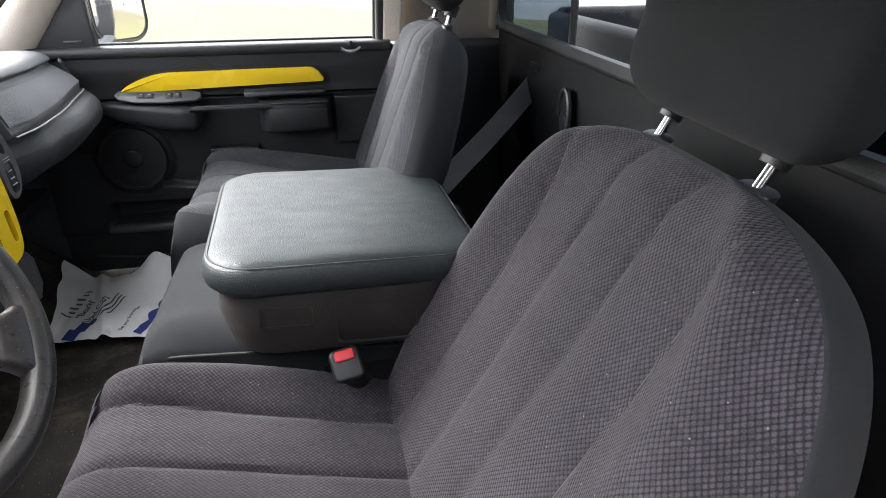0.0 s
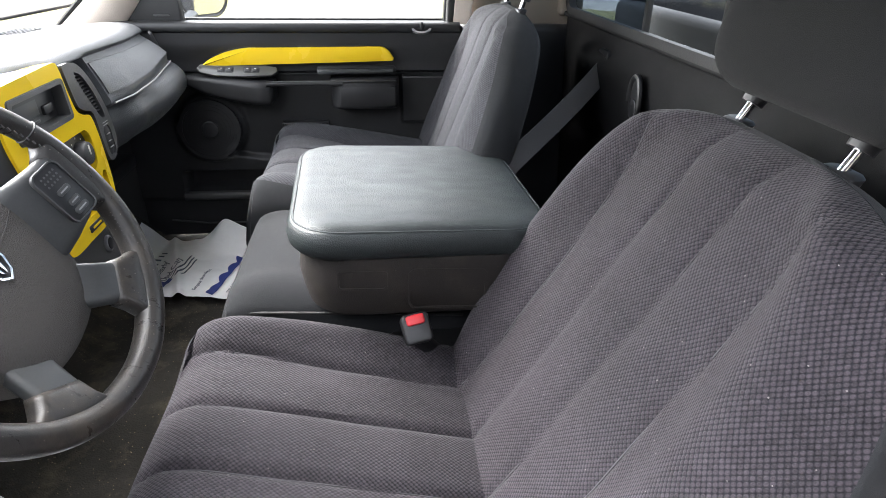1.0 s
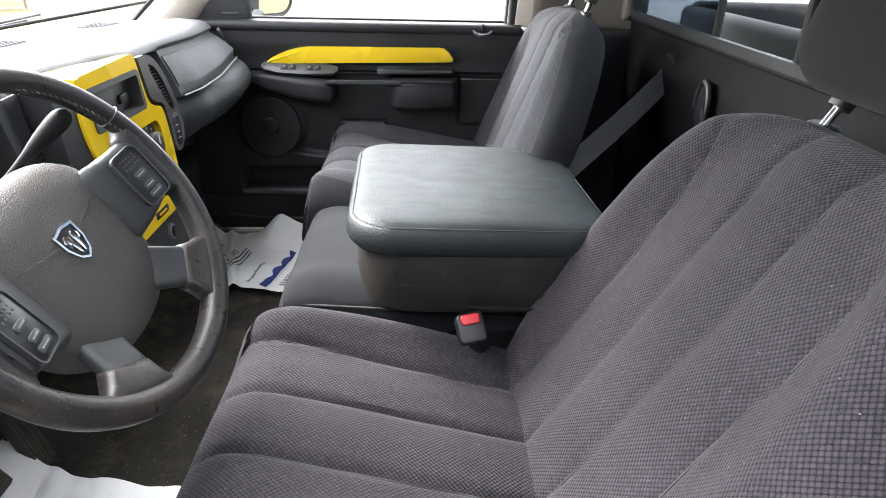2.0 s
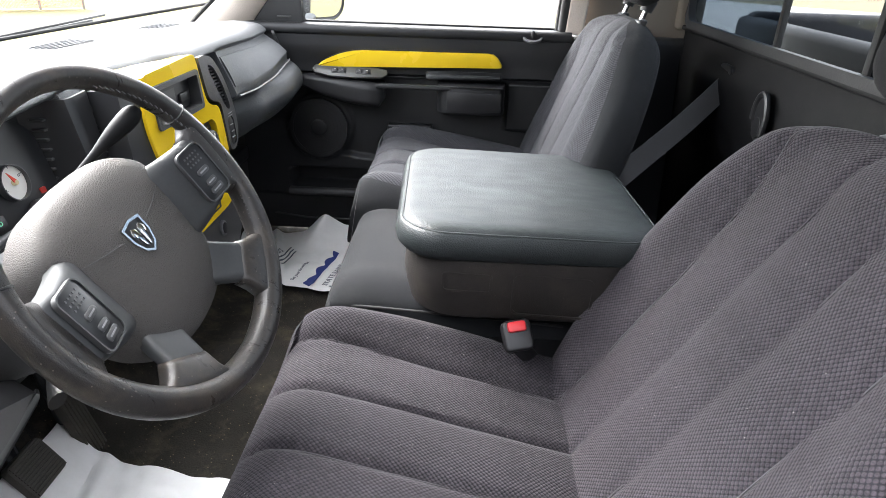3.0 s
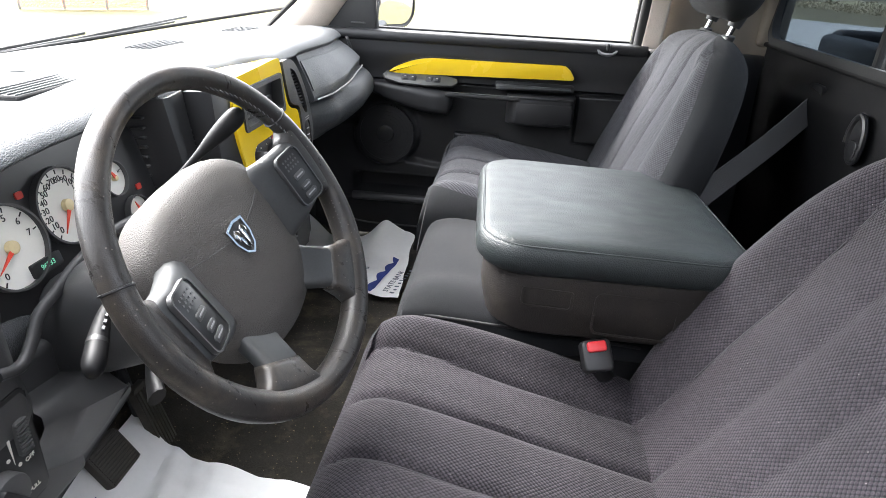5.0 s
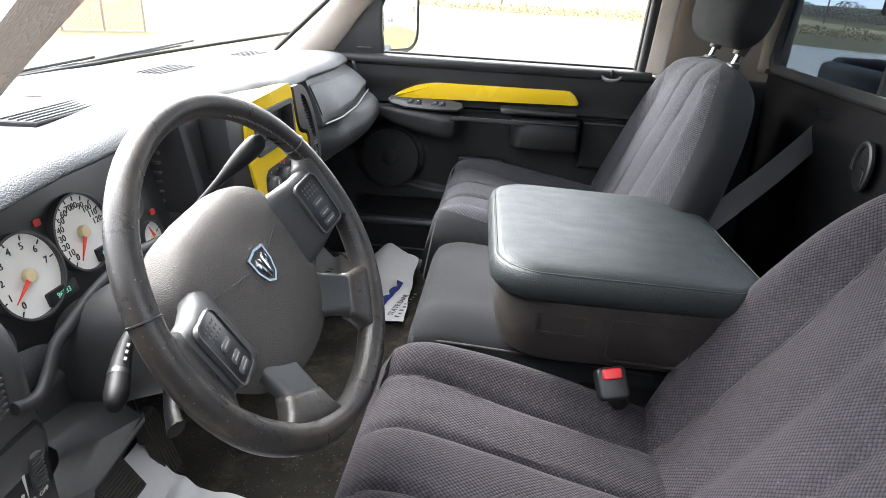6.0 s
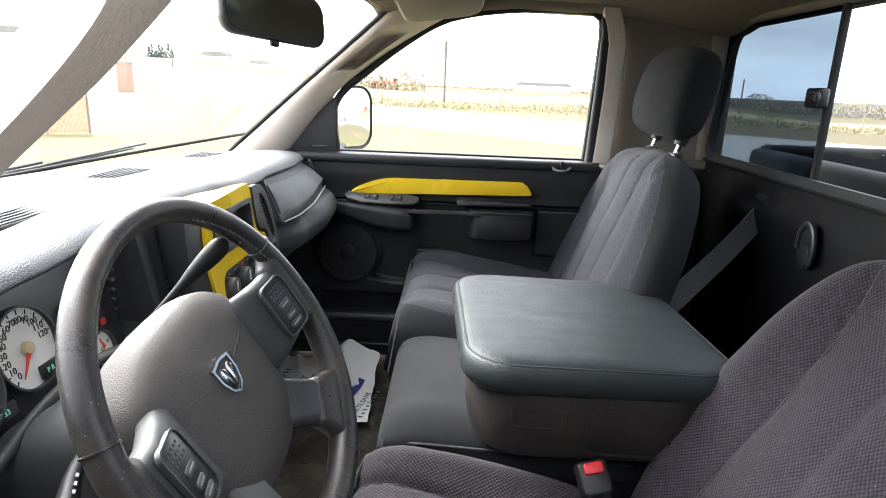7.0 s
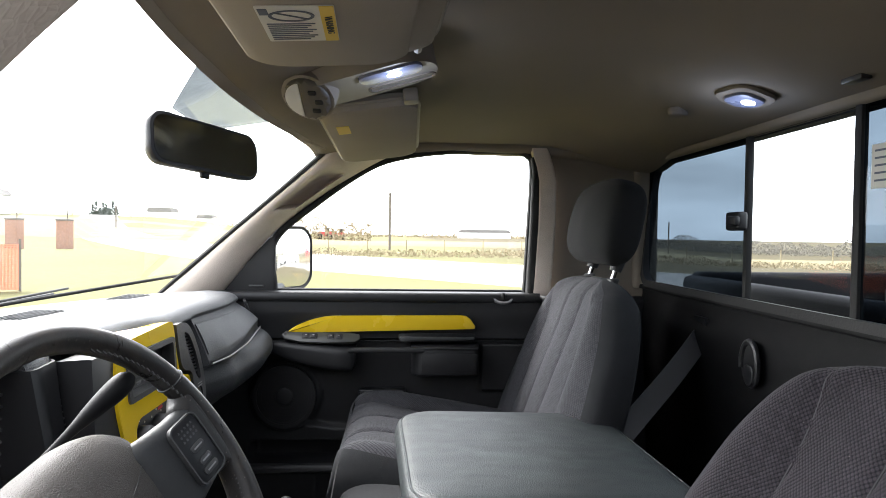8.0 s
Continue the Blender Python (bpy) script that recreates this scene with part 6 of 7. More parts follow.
lay(pass_mat, "print_shape", sheet(lambda a, b: Vector((-0.098 + 0.196 * a + 0.010 * b, -0.012 + b * (0.010 + 0.012 * abs(math.sin(11 * a)) + 0.012 * smoothstep(0.12, 0.0, a)), 0)), 48, 2, (0, 0, 0.0004)), ph, (-0.100, 1.447), R2, M_INK, "blue script as a plain shape")
words_on(pass_mat, ph, "STATE BANK", (-0.060, 1.425), R2, 0.021, M_INKG, "grey print")
letter_bars(pass_mat, ph, 9, 0.016, 0.012, (-0.040, 1.425), R2, M_INKG)
drv_mat, dh = paper_mat("creased white printed paper mat under the steering wheel", [(-0.40, 0.40), (0.02, 0.38), (0.0, 0.68), (-0.385, 0.745)], pz,
                        lambda x, y: 0.014 * smoothstep(0.025, 0.0, abs(x + 0.26 + 0.2 * (y - 0.55))) * smoothstep(0.5, 0.6, y) + 0.010 * math.sin(x * 23) ** 2, 9.0)
letter_bars(drv_mat, dh, 7, 0.027, 0.032, (-0.362, 0.51), (0.2, 0.98), M_INK)
words_on(drv_mat, dh, "\"Bearly\"", (-0.315, 0.51), (0.2, 0.98), 0.034, M_INKG, "grey print")
words_on(drv_mat, dh, "Used Cars", (-0.275, 0.51), (0.2, 0.98), 0.036, M_INKG, "grey print")

# ---------------------------------------------------------------- under the roof
mat_led = glow_mat("white_bulb", (0.75, 0.85, 1.0), 12.0)
mirror = thing("rear_view_mirror", "black rear-view mirror on the windscreen", "mirror", (-0.15, 0.95, 1.0))
mm = basis((-0.118, 0.965, 0.991), (0.55, 1, -0.06), (-0.10, 0.08, 1))
part("shell", loft([[mm @ Vector((a * s, b * s, z)) for a, b in rounded(0.205, 0.074, 0.024, 6)] for s, z in ((0.70, -0.030), (0.92, -0.018), (1.0, -0.004), (1.0, 0.002), (0.985, 0.004))]), M_BLACK, mirror, "black shell")
part("mirror_glass", prism(rounded(0.193, 0.064, 0.020, 6), mm @ Matrix.Translation((0, 0, 0.003)), 0.002, 0), M_DIMMIR, mirror, "dark dipped glass")
part("dip_lever", box(-0.008, 0.008, -0.044, -0.034, -0.012, -0.004, 0.002, 1, m=mm), M_BLACK, mirror, "small dip lever")
part("stem", tube([mm @ Vector((-0.02, 0.0, -0.025)), mm @ Vector((-0.03, 0.03, -0.05)), Vector((-0.175, 0.965, 1.036))], 0.0025, 8), M_BLACK, mirror, "stem")
part("mount", box(-0.198, -0.168, 0.955, 0.972, 1.034, 1.042, 0.002), M_BLACK, mirror, "glued mount")

roof_console = thing("overhead_console", "beige overhead console with lit map lamp and lens", "overhead console", (0.1, YC, ROOF))
om = Matrix.Translation((0.108, 0.945, 1.118)) @ Matrix.Rotation(radians(-14), 4, "Z") @ Matrix.Rotation(radians(-13), 4, "Y") @ Matrix.Rotation(math.pi, 4, "X")
part("housing", prism(rounded(0.215, 0.112, 0.054, 10), om, 0.034, 0.016, 5), M_BEIGE, roof_console, "beige plastic housing")
part("lit_lens", prism(rounded(0.092, 0.040, 0.014, 6, 0.045, 0.028), om @ Matrix.Translation((0, 0, 0.030)), 0.008, 0.003, 2), M_LENS, roof_console, "milky lamp lens")
part("lamp_glow", prism(circle(0.011, 20, 0.050, 0.028), om @ Matrix.Translation((0, 0, 0.0365)), 0.003, 0.001), M_LED, roof_console, "lit bulb")
part("groove", ring_prism(rounded(0.105, 0.026, 0.011, 6, 0.048, -0.028), rounded(0.098, 0.020, 0.009, 6, 0.048, -0.028), om @ Matrix.Translation((0, 0, 0.033)), 0.003), M_HEAD, roof_console, "button outline")
cm = om @ Matrix.Translation((-0.078, 0.030, 0.036)) @ Matrix.Rotation(radians(-16), 4, "Y") @ Matrix.Rotation(radians(-40), 4, "X")
ball = part("display_dial", prism(circle(0.034, 36), cm @ Matrix.Translation((0, 0, -0.02)), 0.032, 0.006, 3), mat("brown_dial", (0.13, 0.115, 0.095), 0.45, vary=0.1), roof_console, "round brown display dial")
# The window mirrored in the dial is drawn as a pale half-disc.
part("dial_reflection", prism([(0.028 * math.cos(radians(a)) - 0.003, 0.029 * math.sin(radians(a))) for a in range(95, 256, 10)], cm @ Matrix.Translation((0, 0, 0.0115)), 0.0015, 0.0005), M_DIAL, ball, "window reflection laid on the dial as a pale half")
part("dial_rim", ring_prism(circle(0.039, 36), circle(0.034, 36), cm @ Matrix.Translation((0, 0, -0.02)), 0.026), M_BEIGE, ball, "beige rim")
for px, py in ((0.012, 0.014), (0.018, -0.002), (0.011, -0.017)):
    part("button", prism(rounded(0.012, 0.007, 0.002, 3, px, py), cm @ Matrix.Translation((0, 0, 0.0115)), 0.003, 0.001), M_BLACK, ball, "small dark button")


def visor(label, m, w, h, flip):
    v = thing("sun_visor", label, "sun visor", m @ Vector((0, 0, 0)), "sun visors")
    part("blade", loft([[m @ Vector((a * s, b * s, z)) for a, b in rounded(w, h, 0.045, 8)] for s, z in ((0.93, -0.016), (0.98, -0.012), (1.0, 0.0), (0.98, 0.012), (0.93, 0.016))]), M_VISOR, v, "padded cloth blade")
    part("edge_seam", tube([m @ Vector((a, b, 0.0)) for a, b in rounded(w + 0.004, h + 0.004, 0.046, 8)] + [m @ Vector((w / 2 + 0.002, h / 2 - 0.048, 0.0))], 0.0035, 6), M_BEIGE, v, "sewn edge")
    part("hinge_rod", tube([m @ Vector((-w / 2 + 0.02, h / 2 - 0.012, 0.0)), m @ Vector((w / 2 + 0.035, h / 2 - 0.012, -0.004)), m @ Vector((w / 2 + 0.05, h / 2 - 0.012, 0.02 * flip))], 0.006, 8), M_BEIGE, v, "beige hinge rod")
    part("clip", box(-w / 2 - 0.018, -w / 2 + 0.012, h / 2 - 0.026, h / 2, -0.012, 0.012, 0.004, 2, m=m), M_BEIGE, v, "beige clip")
    return v


pv = Matrix.Translation((0.108, 1.335, 1.082)) @ Matrix.Rotation(radians(-8), 4, "Y") @ Matrix.Rotation(radians(-5), 4, "X") @ Matrix.Rotation(math.pi / 2, 4, "Z") @ Matrix.Rotation(math.pi, 4, "X")
pass_visor = visor("folded taupe cloth sun visor over the passenger seat", pv, 0.42, 0.18, -1)
part("sticker", prism(rounded(0.055, 0.024, 0.002, 2, -0.10, -0.055), pv @ Matrix.Translation((0, 0, 0.0158)), 0.001, 0), M_LABELY, pass_visor, "small yellow label")
dv = Matrix.Translation((0.112, 0.528, 1.080)) @ Matrix.Rotation(radians(3), 4, "Z") @ Matrix.Rotation(radians(-4), 4, "Y") @ Matrix.Rotation(math.pi / 2, 4, "Z") @ Matrix.Rotation(math.pi, 4, "X")
drv_visor = visor("lowered taupe cloth sun visor with a warning label over the driver", dv, 0.42, 0.20, -1)
part("flap", loft([[dv @ Vector((a * s, b * s - 0.012, z + 0.022)) for a, b in rounded(0.39, 0.165, 0.045, 8)] for s, z in ((0.95, -0.008), (0.99, -0.005), (1.0, 0.0), (0.99, 0.005), (0.95, 0.008))]), M_VISOR, drv_visor, "second folded flap")
lab_m = dv @ Matrix.Translation((0.052, -0.030, 0.0302)) @ Matrix.Scale(0.74, 4)
lb = part("label", prism(rounded(0.118, 0.085, 0.002, 2), lab_m, 0.001, 0), M_LABEL, drv_visor, "white warning label")
part("label_band", prism(rounded(0.116, 0.016, 0.001, 2, 0, 0.034), lab_m, 0.0016, 0), M_LABELY, lb, "yellow band")
part("label_word", text_mesh("WARNING", 0.012, lab_m @ Matrix.Translation((0, 0.034, 0.0022))), M_BLACK, lb, "black word")
for r in range(9):
    part("label_line", box(-0.006 + r * 0.0068, -0.0035 + r * 0.0068, -0.037, 0.018 - 0.005 * (r % 3), 0.001, 0.0016, 0, 1, m=lab_m), M_INKG, lb)
part("label_sign", ring_prism(circle(0.017, 24, -0.030, -0.006, 1.5), circle(0.0145, 24, -0.030, -0.006, 1.5), lab_m, 0.0018), M_INKG, lb, "dark crossed ring")
part("label_sign", box(-0.022, 0.022, -0.0012, 0.0012, 0.001, 0.0018, 0, 1, m=lab_m @ Matrix.Translation((-0.030, -0.006, 0)) @ Matrix.Rotation(radians(60), 4, "Z")), M_INKG, lb, "dark stroke")
part("label_code", box(-0.052, -0.034, -0.040, -0.030, 0.001, 0.0016, 0, 1, m=lab_m), M_INKG, lb, "dark printed block")

dome = thing("dome_lamp", "lit oval dome lamp in the headliner", "ceiling lamp", (0.76, 1.0, ROOF - 0.02))
dm = Matrix.Translation((0.735, 1.025, roof_z(0.735, 1.025) - 0.002)) @ Matrix.Rotation(radians(16), 4, "Y") @ Matrix.Rotation(radians(8), 4, "Z") @ Matrix.Rotation(math.pi, 4, "X")
part("surround", prism(rounded(0.078, 0.088, 0.026, 8), dm, 0.006, 0.004, 2), M_HEAD, dome, "taupe surround")
part("lens", prism(rounded(0.050, 0.060, 0.016, 8), dm @ Matrix.Translation((0, 0, 0.005)), 0.006, 0.003, 3), M_LENS, dome, "milky lens")
part("bulb", prism(circle(0.011, 20, 0.006, 0.004), dm @ Matrix.Translation((0, 0, 0.0105)), 0.002, 0.001), mat_led, dome, "lit bulb")
dl = bpy.data.lights.new("dome_light", "POINT")
dl.energy, dl.color, dl.shadow_soft_size = 0.13, (0.62, 0.74, 1.0), 0.02
dome_light = new("dome_light", dl)
dome_light.location = dm @ Vector((0, 0, 0.05))
ml_ = bpy.data.lights.new("map_light", "POINT")
ml_.energy, ml_.color, ml_.shadow_soft_size = 0.10, (0.62, 0.74, 1.0), 0.015
map_light = new("map_light", ml_)
map_light.location = om @ Vector((0.050, 0.028, 0.06))
for x, y, lab in ((0.800, 0.860, "small dark slot in the headliner"),):
    sl = thing("headliner_slot", lab, "vent", (x, y, ROOF))
    part("slot", box(x - 0.009, x + 0.009, y - 0.020, y + 0.020, roof_z(x, y) - 0.006, roof_z(x, y) + 0.01, 0.003, 2), M_BLACK, sl)
btn = thing("headliner_hook", "small beige hook in the headliner", "hook", (0.70, 1.20, ROOF - 0.03))
part("hook", prism(rounded(0.045, 0.028, 0.013, 5), Matrix.Translation((0.70, 1.20, roof_z(0.70, 1.20) + 0.002)) @ Matrix.Rotation(radians(35), 4, "Z") @ Matrix.Rotation(math.pi, 4, "X"), 0.014, 0.006, 3), M_HEAD, btn)


# ---------------------------------------------------------------- outside
GZ = -0.72
M_GRASS = mat("dry_grass", (0.112, 0.108, 0.052), 1.0, scale=6.0, vary=0.35, blot=0.05, spec=0.05, dirt=(0.12, 0.14, 0.05), dirt_amount=0.5)
M_GRAVEL = mat("pale_gravel", (0.22, 0.21, 0.195), 1.0, scale=14.0, vary=0.12, blot=0.2, spec=0.05)
M_FIELD = mat("stubble_field", (0.175, 0.15, 0.09), 1.0, scale=1.0, vary=0.2, blot=0.01, spec=0.05)
M_WOOD = mat("bare_twigs", (0.12, 0.10, 0.08), 0.9, vary=0.2)
M_BRICK = mat("brick_red", (0.30, 0.17, 0.12), 0.85, vary=0.25, scale=40)
M_ORANGE = mat("orange_mesh", (0.85, 0.22, 0.12), 0.7, vary=0.1)
M_WHITE = mat("white_paint", (0.78, 0.78, 0.78), 0.35, vary=0.03)
M_FIR = mat("dark_fir", (0.08, 0.10, 0.08), 0.9, vary=0.3)
M_SCRUB = mat("grey_scrub", (0.13, 0.12, 0.10), 0.95, vary=0.3)
M_WEED = mat("dry_weeds", (0.22, 0.18, 0.11), 0.95, vary=0.3)

# the grass turns to brown stubble behind the truck
gn, gl_ = M_GRASS.node_tree.nodes, M_GRASS.node_tree.links
gb = gn["Principled BSDF"]
g_from = gb.inputs["Base Color"].links[0].from_socket
gco, gsep, grange, gmix = gn.new("ShaderNodeTexCoord"), gn.new("ShaderNodeSeparateXYZ"), gn.new("ShaderNodeMapRange"), gn.new("ShaderNodeMix")
gmix.data_type = "RGBA"
grange.inputs["From Min"].default_value, grange.inputs["From Max"].default_value = 4.0, 14.0
gl_.new(gco.outputs["Object"], gsep.inputs[0])
gl_.new(gsep.outputs[0], grange.inputs["Value"])
gl_.new(grange.outputs[0], gmix.inputs[0])
gl_.new(g_from, gmix.inputs[6])
gmix.inputs[7].default_value = (0.080, 0.068, 0.042, 1)
gl_.new(gmix.outputs[2], gb.inputs["Base Color"])


def ground_z(x, y):
    d = math.hypot(x, y)
    az = math.degrees(math.atan2(x, y))
    hill = 8.0 * smoothstep(55, 300, d) * smoothstep(-4, -24, az) * smoothstep(-110, -70, az) - 3.0 * smoothstep(20, 160, d) * smoothstep(16, 30, az)
    return GZ + hill - 0.0005 * max(0.0, d - 3.0) + 0.25 * noise.noise(Vector((x * 0.02, y * 0.02, 0))) * smoothstep(15, 80, d)


bm = bmesh.new()
radii = [0.0] + [1.5 * 1.17 ** k for k in range(48)]
rows = [[bm.verts.new((r * math.sin(2 * math.pi * a / 96), r * math.cos(2 * math.pi * a / 96), ground_z(r * math.sin(2 * math.pi * a / 96), r * math.cos(2 * math.pi * a / 96)))) for a in range(96)] for r in radii[1:]]
c0 = bm.verts.new((0, 0, GZ))
for a in range(96):
    bm.faces.new((c0, rows[0][a], rows[0][(a + 1) % 96]))
for r0, r1 in zip(rows, rows[1:]):
    for a in range(96):
        bm.faces.new((r0[a], r1[a], r1[(a + 1) % 96], r0[(a + 1) % 96]))
ground = finish("ground", bm, M_GRASS, angle=180)
tagged(ground, "dry yellow-green grass running to fields", "ground", kind="structure")


def ribbon(points, width, lift):
    bm = bmesh.new()
    pts = smooth_line(points, 14)
    rows = []
    for i, p in enumerate(pts):
        d = (pts[min(i + 1, len(pts) - 1)] - pts[max(i - 1, 0)])
        n = Vector((d.y, -d.x, 0)).normalized()
        w = width(i / (len(pts) - 1))
        rows.append([bm.verts.new((q.x, q.y, ground_z(q.x, q.y) + lift)) for q in (p + n * w * s for s in (-0.5, -0.49, 0, 0.49, 0.5))])
        for k in (0, 4):
            rows[-1][k].co.z -= lift + 0.05
    for a, b in zip(rows, rows[1:]):
        for k in range(4):
            bm.faces.new((a[k], a[k + 1], b[k + 1], b[k]))
    return bm


road = finish("road", ribbon([(60, -14, 0), (34, 4, 0), (16, 16, 0), (5, 26, 0), (-5, 37, 0), (-22, 62, 0), (-60, 125, 0), (-120, 250, 0)], lambda t: 13 - 3 * t, 0.06), M_GRAVEL, angle=180)
tagged(road, "pale gravel road beside the grass", "road", kind="structure")
lot = finish("pavement", ribbon([(-30, -6, 0), (-10, -3, 0), (0, -2.0, 0), (15, -3, 0), (40, -6, 0)], lambda t: 8.0, 0.05), M_GRAVEL, angle=180)
tagged(lot, "pale gravel lot beside the truck", "lot", kind="structure")
field = finish("backdrop_field", ribbon([(-120, 150, 0), (-40, 120, 0), (20, 110, 0), (100, 90, 0), (180, 20, 0)], lambda t: 70, 0.12), M_FIELD, angle=180)
tagged(field, "straw-coloured stubble field beyond the road", "field", kind="structure")


def clumps(n, place, size, rng):
    """Many small leaf-like flakes, for far scrub and woods."""
    bm = bmesh.new()
    for _ in range(n):
        c, s = place(rng), size * rng.uniform(0.5, 1.3)
        m = Matrix.Translation(c) @ Euler((rng.uniform(0, 6), rng.uniform(0, 6), rng.uniform(0, 6))).to_matrix().to_4x4()
        vs = [bm.verts.new(m @ Vector((s * a, s * b, 0))) for a, b in ((-0.5, -0.3), (0.5, -0.2), (0.3, 0.4), (-0.4, 0.3))]
        bm.faces.new(vs)
    return bm


rng = random.Random(5)


def polar(az, dist, up=0.0):
    a = radians(az)
    x, y = dist * math.sin(a), dist * math.cos(a)
    return Vector((x, y, ground_z(x, y) + up))


def wood_line(az0, az1, dist, h, n, size, material, label):
    def place(r):
        az = r.uniform(az0, az1)
        hh = h * (0.45 + 0.55 * abs(noise.noise(Vector((az * 0.6, dist * 0.01, 0)))) * 1.6)
        return polar(az, dist * r.uniform(0.90, 1.10), r.random() ** 1.4 * hh)
    ob = finish("tree_line", clumps(n, place, size, rng), material, angle=180)
    return tagged(ob, label, "trees", kind="stuff")


wood_line(18, 66, 230, 5.5, 26000, 0.42, M_SCRUB, "bare brown wood beyond the fields")
wood_line(-60, 20, 420, 4, 6500, 1.1, M_WEED, "thin far line of bare trees")
wood_line(-14, 45, 48, 0.55, 9500, 0.13, M_WEED, "dry roadside weeds along the field edge")
wood_line(-13, -3, 150, 6.5, 3600, 0.45, M_WEED, "bare grey hedge beyond the road")
fir = finish("tree_line", clumps(2600, lambda r: (lambda h, k: polar(-26.2 + 0.24 * k + r.gauss(0, 0.17) * (1 - 0.85 * h), 300 + 4 * (k % 3), (5.2 + 1.6 * math.sin(k * 2.3)) * h))(r.random() ** 1.2, r.randrange(8)), 0.6, rng), M_FIR, angle=180)
tagged(fir, "small clump of dark firs on the horizon", "trees", kind="stuff")


def bare_tree(at, h, label):
    t = thing("bare_tree", label, "tree", at)
    bm = tube([at, at + Vector((0.03, 0, h * 0.5)), at + Vector((0.0, 0.04, h))], [0.035, 0.025, 0.008], 8)
    part("trunk", bm, M_WOOD, t, "thin grey trunk")
    bm = bmesh.new()
    for _ in range(34):
        z = rng.uniform(0.35, 0.95) * h
        a = rng.uniform(0, 6.28)
        l = (1.05 - z / h) * h * rng.uniform(0.3, 0.6)
        o = at + Vector((0, 0, z))
        tip = o + Vector((math.cos(a) * l * 0.6, math.sin(a) * l * 0.6, l * 0.8))
        tube([o, o.lerp(tip, 0.5) + Vector((0, 0, -0.03)), tip], [0.010, 0.007, 0.003], 5, bm=bm)
    part("limbs", bm, M_WOOD, t, "bare limbs")
    return t


# brick gate piers, temporary fence, poles
for az, w in ((-31.3, 0.47), (-28.0, 0.47)):
    o = polar(az, 60)
    p = thing("gate_pier", "square brick gate pier with a pale cap", "pier", o, "gate piers")
    part("shaft", box(o.x - w, o.x + w, o.y - w, o.y + w, o.z - 0.3, o.z + 2.35, 0.03), M_BRICK, p, "brick shaft")
    part("cap", box(o.x - w * 1.1, o.x + w * 1.1, o.y - w * 1.1, o.y + w * 1.1, o.z + 2.35, o.z + 2.5, 0.05), M_GRAVEL, p, "pale stone cap")
    part("flag_pole", tube([o + Vector((0.2, 0, 2.5)), o + Vector((0.2, 0, 4.6))], 0.04, 8), M_WOOD, p, "thin post")
fence = thing("construction_fence", "orange plastic mesh fence on posts", "fence", polar(-36, 19))
for k in range(4):
    q = polar(-39.3 + 2.9 * k, 19)
    part("post", tube([q, q + Vector((0, 0, 1.35))], 0.03, 8), M_WOOD, fence, "thin post")
bm = bmesh.new()
for k in range(3):
    a, b = polar(-39.3 + 2.9 * k, 19), polar(-39.3 + 2.9 * (k + 1), 19)
    for j in range(26):
        z = 0.05 + 1.15 * j / 25
        tube([a + Vector((0, 0, z)), b + Vector((0, 0, z))], 0.014, 4, bm=bm)
    for j in range(34):
        q = a.lerp(b, j / 33)
        tube([q + Vector((0, 0, 0.05)), q + Vector((0, 0, 1.2))], 0.010, 4, bm=bm)
part("mesh", bm, M_ORANGE, fence, "orange mesh")
bare_tree(polar(-34.4, 21), 2.3, "young bare tree by the fence")
for az, dist, h in ((-1.2, 60, 5.6), (-24.5, 140, 8.5), (-32.4, 150, 9.0), (24, 120, 6.0)):
    q = polar(az, dist)
    up = thing("utility_pole", "thin grey utility pole beside the road", "pole", q, "utility poles")
    part("pole", tube([q, q + Vector((0, 0, h))], 0.12, 8), M_WOOD, up)
for k in range(18):
    q = polar(-14 + 3.6 * k, 48)
    fp = thing("fence_post", "weathered field fence post", "post", q, "fence posts")
    part("post", tube([q, q + Vector((0, 0, 1.2))], 0.04, 6), M_WEED, fp)
for az, dist, w, h, c in ((-21.0, 290, 5, 2.6, M_WHITE), (-17.5, 330, 4, 2.4, M_WHITE), (-34.5, 230, 11, 5.5, M_WHITE), (7.5, 380, 16, 3.5, M_WHITE)):
    q = polar(az, dist)
    hb = thing("far_building", "low pale farm building on the horizon", "building", q, "far buildings")
    part("wall", box(q.x - w, q.x + w, q.y - 4, q.y + 4, q.z - 1, q.z + h, 0.05), c, hb, "white walls")
    part("roof", prism([(-w * 1.05, 0), (w * 1.05, 0), (w * 0.9, 1.8), (-w * 0.9, 1.8)], basis(q + Vector((0, -4.4, h)), (1, 0, 0), (0, 0, 1)), -8.8, 0), M_GRAVEL, hb, "pale grey roof")
for az, dist, s in ((-7.2, 150, 1.5), (-5.9, 158, 1.3)):
    q = polar(az, dist)
    tr = thing("farm_machine", "red farm machine parked beyond the road", "machine", q, "farm machines")
    part("body", box(q.x - s, q.x + s, q.y - 1, q.y + 1, q.z + 0.6, q.z + 1.9, 0.15, 3), M_RED, tr, "red body")
    part("cab", box(q.x - s * 0.1, q.x + s * 0.6, q.y - 0.8, q.y + 0.8, q.z + 1.9, q.z + 2.9, 0.15, 3), M_BLACK, tr, "dark cab")
    for dx in (-0.7, 0.7):
        part("wheel", prism(circle(0.75, 20), basis(q + Vector((dx * s, -1.25, 0.75)), (1, 0, 0), (0, 0, 1)), 0.4, 0.05), M_RUBBER, tr, "black wheel")

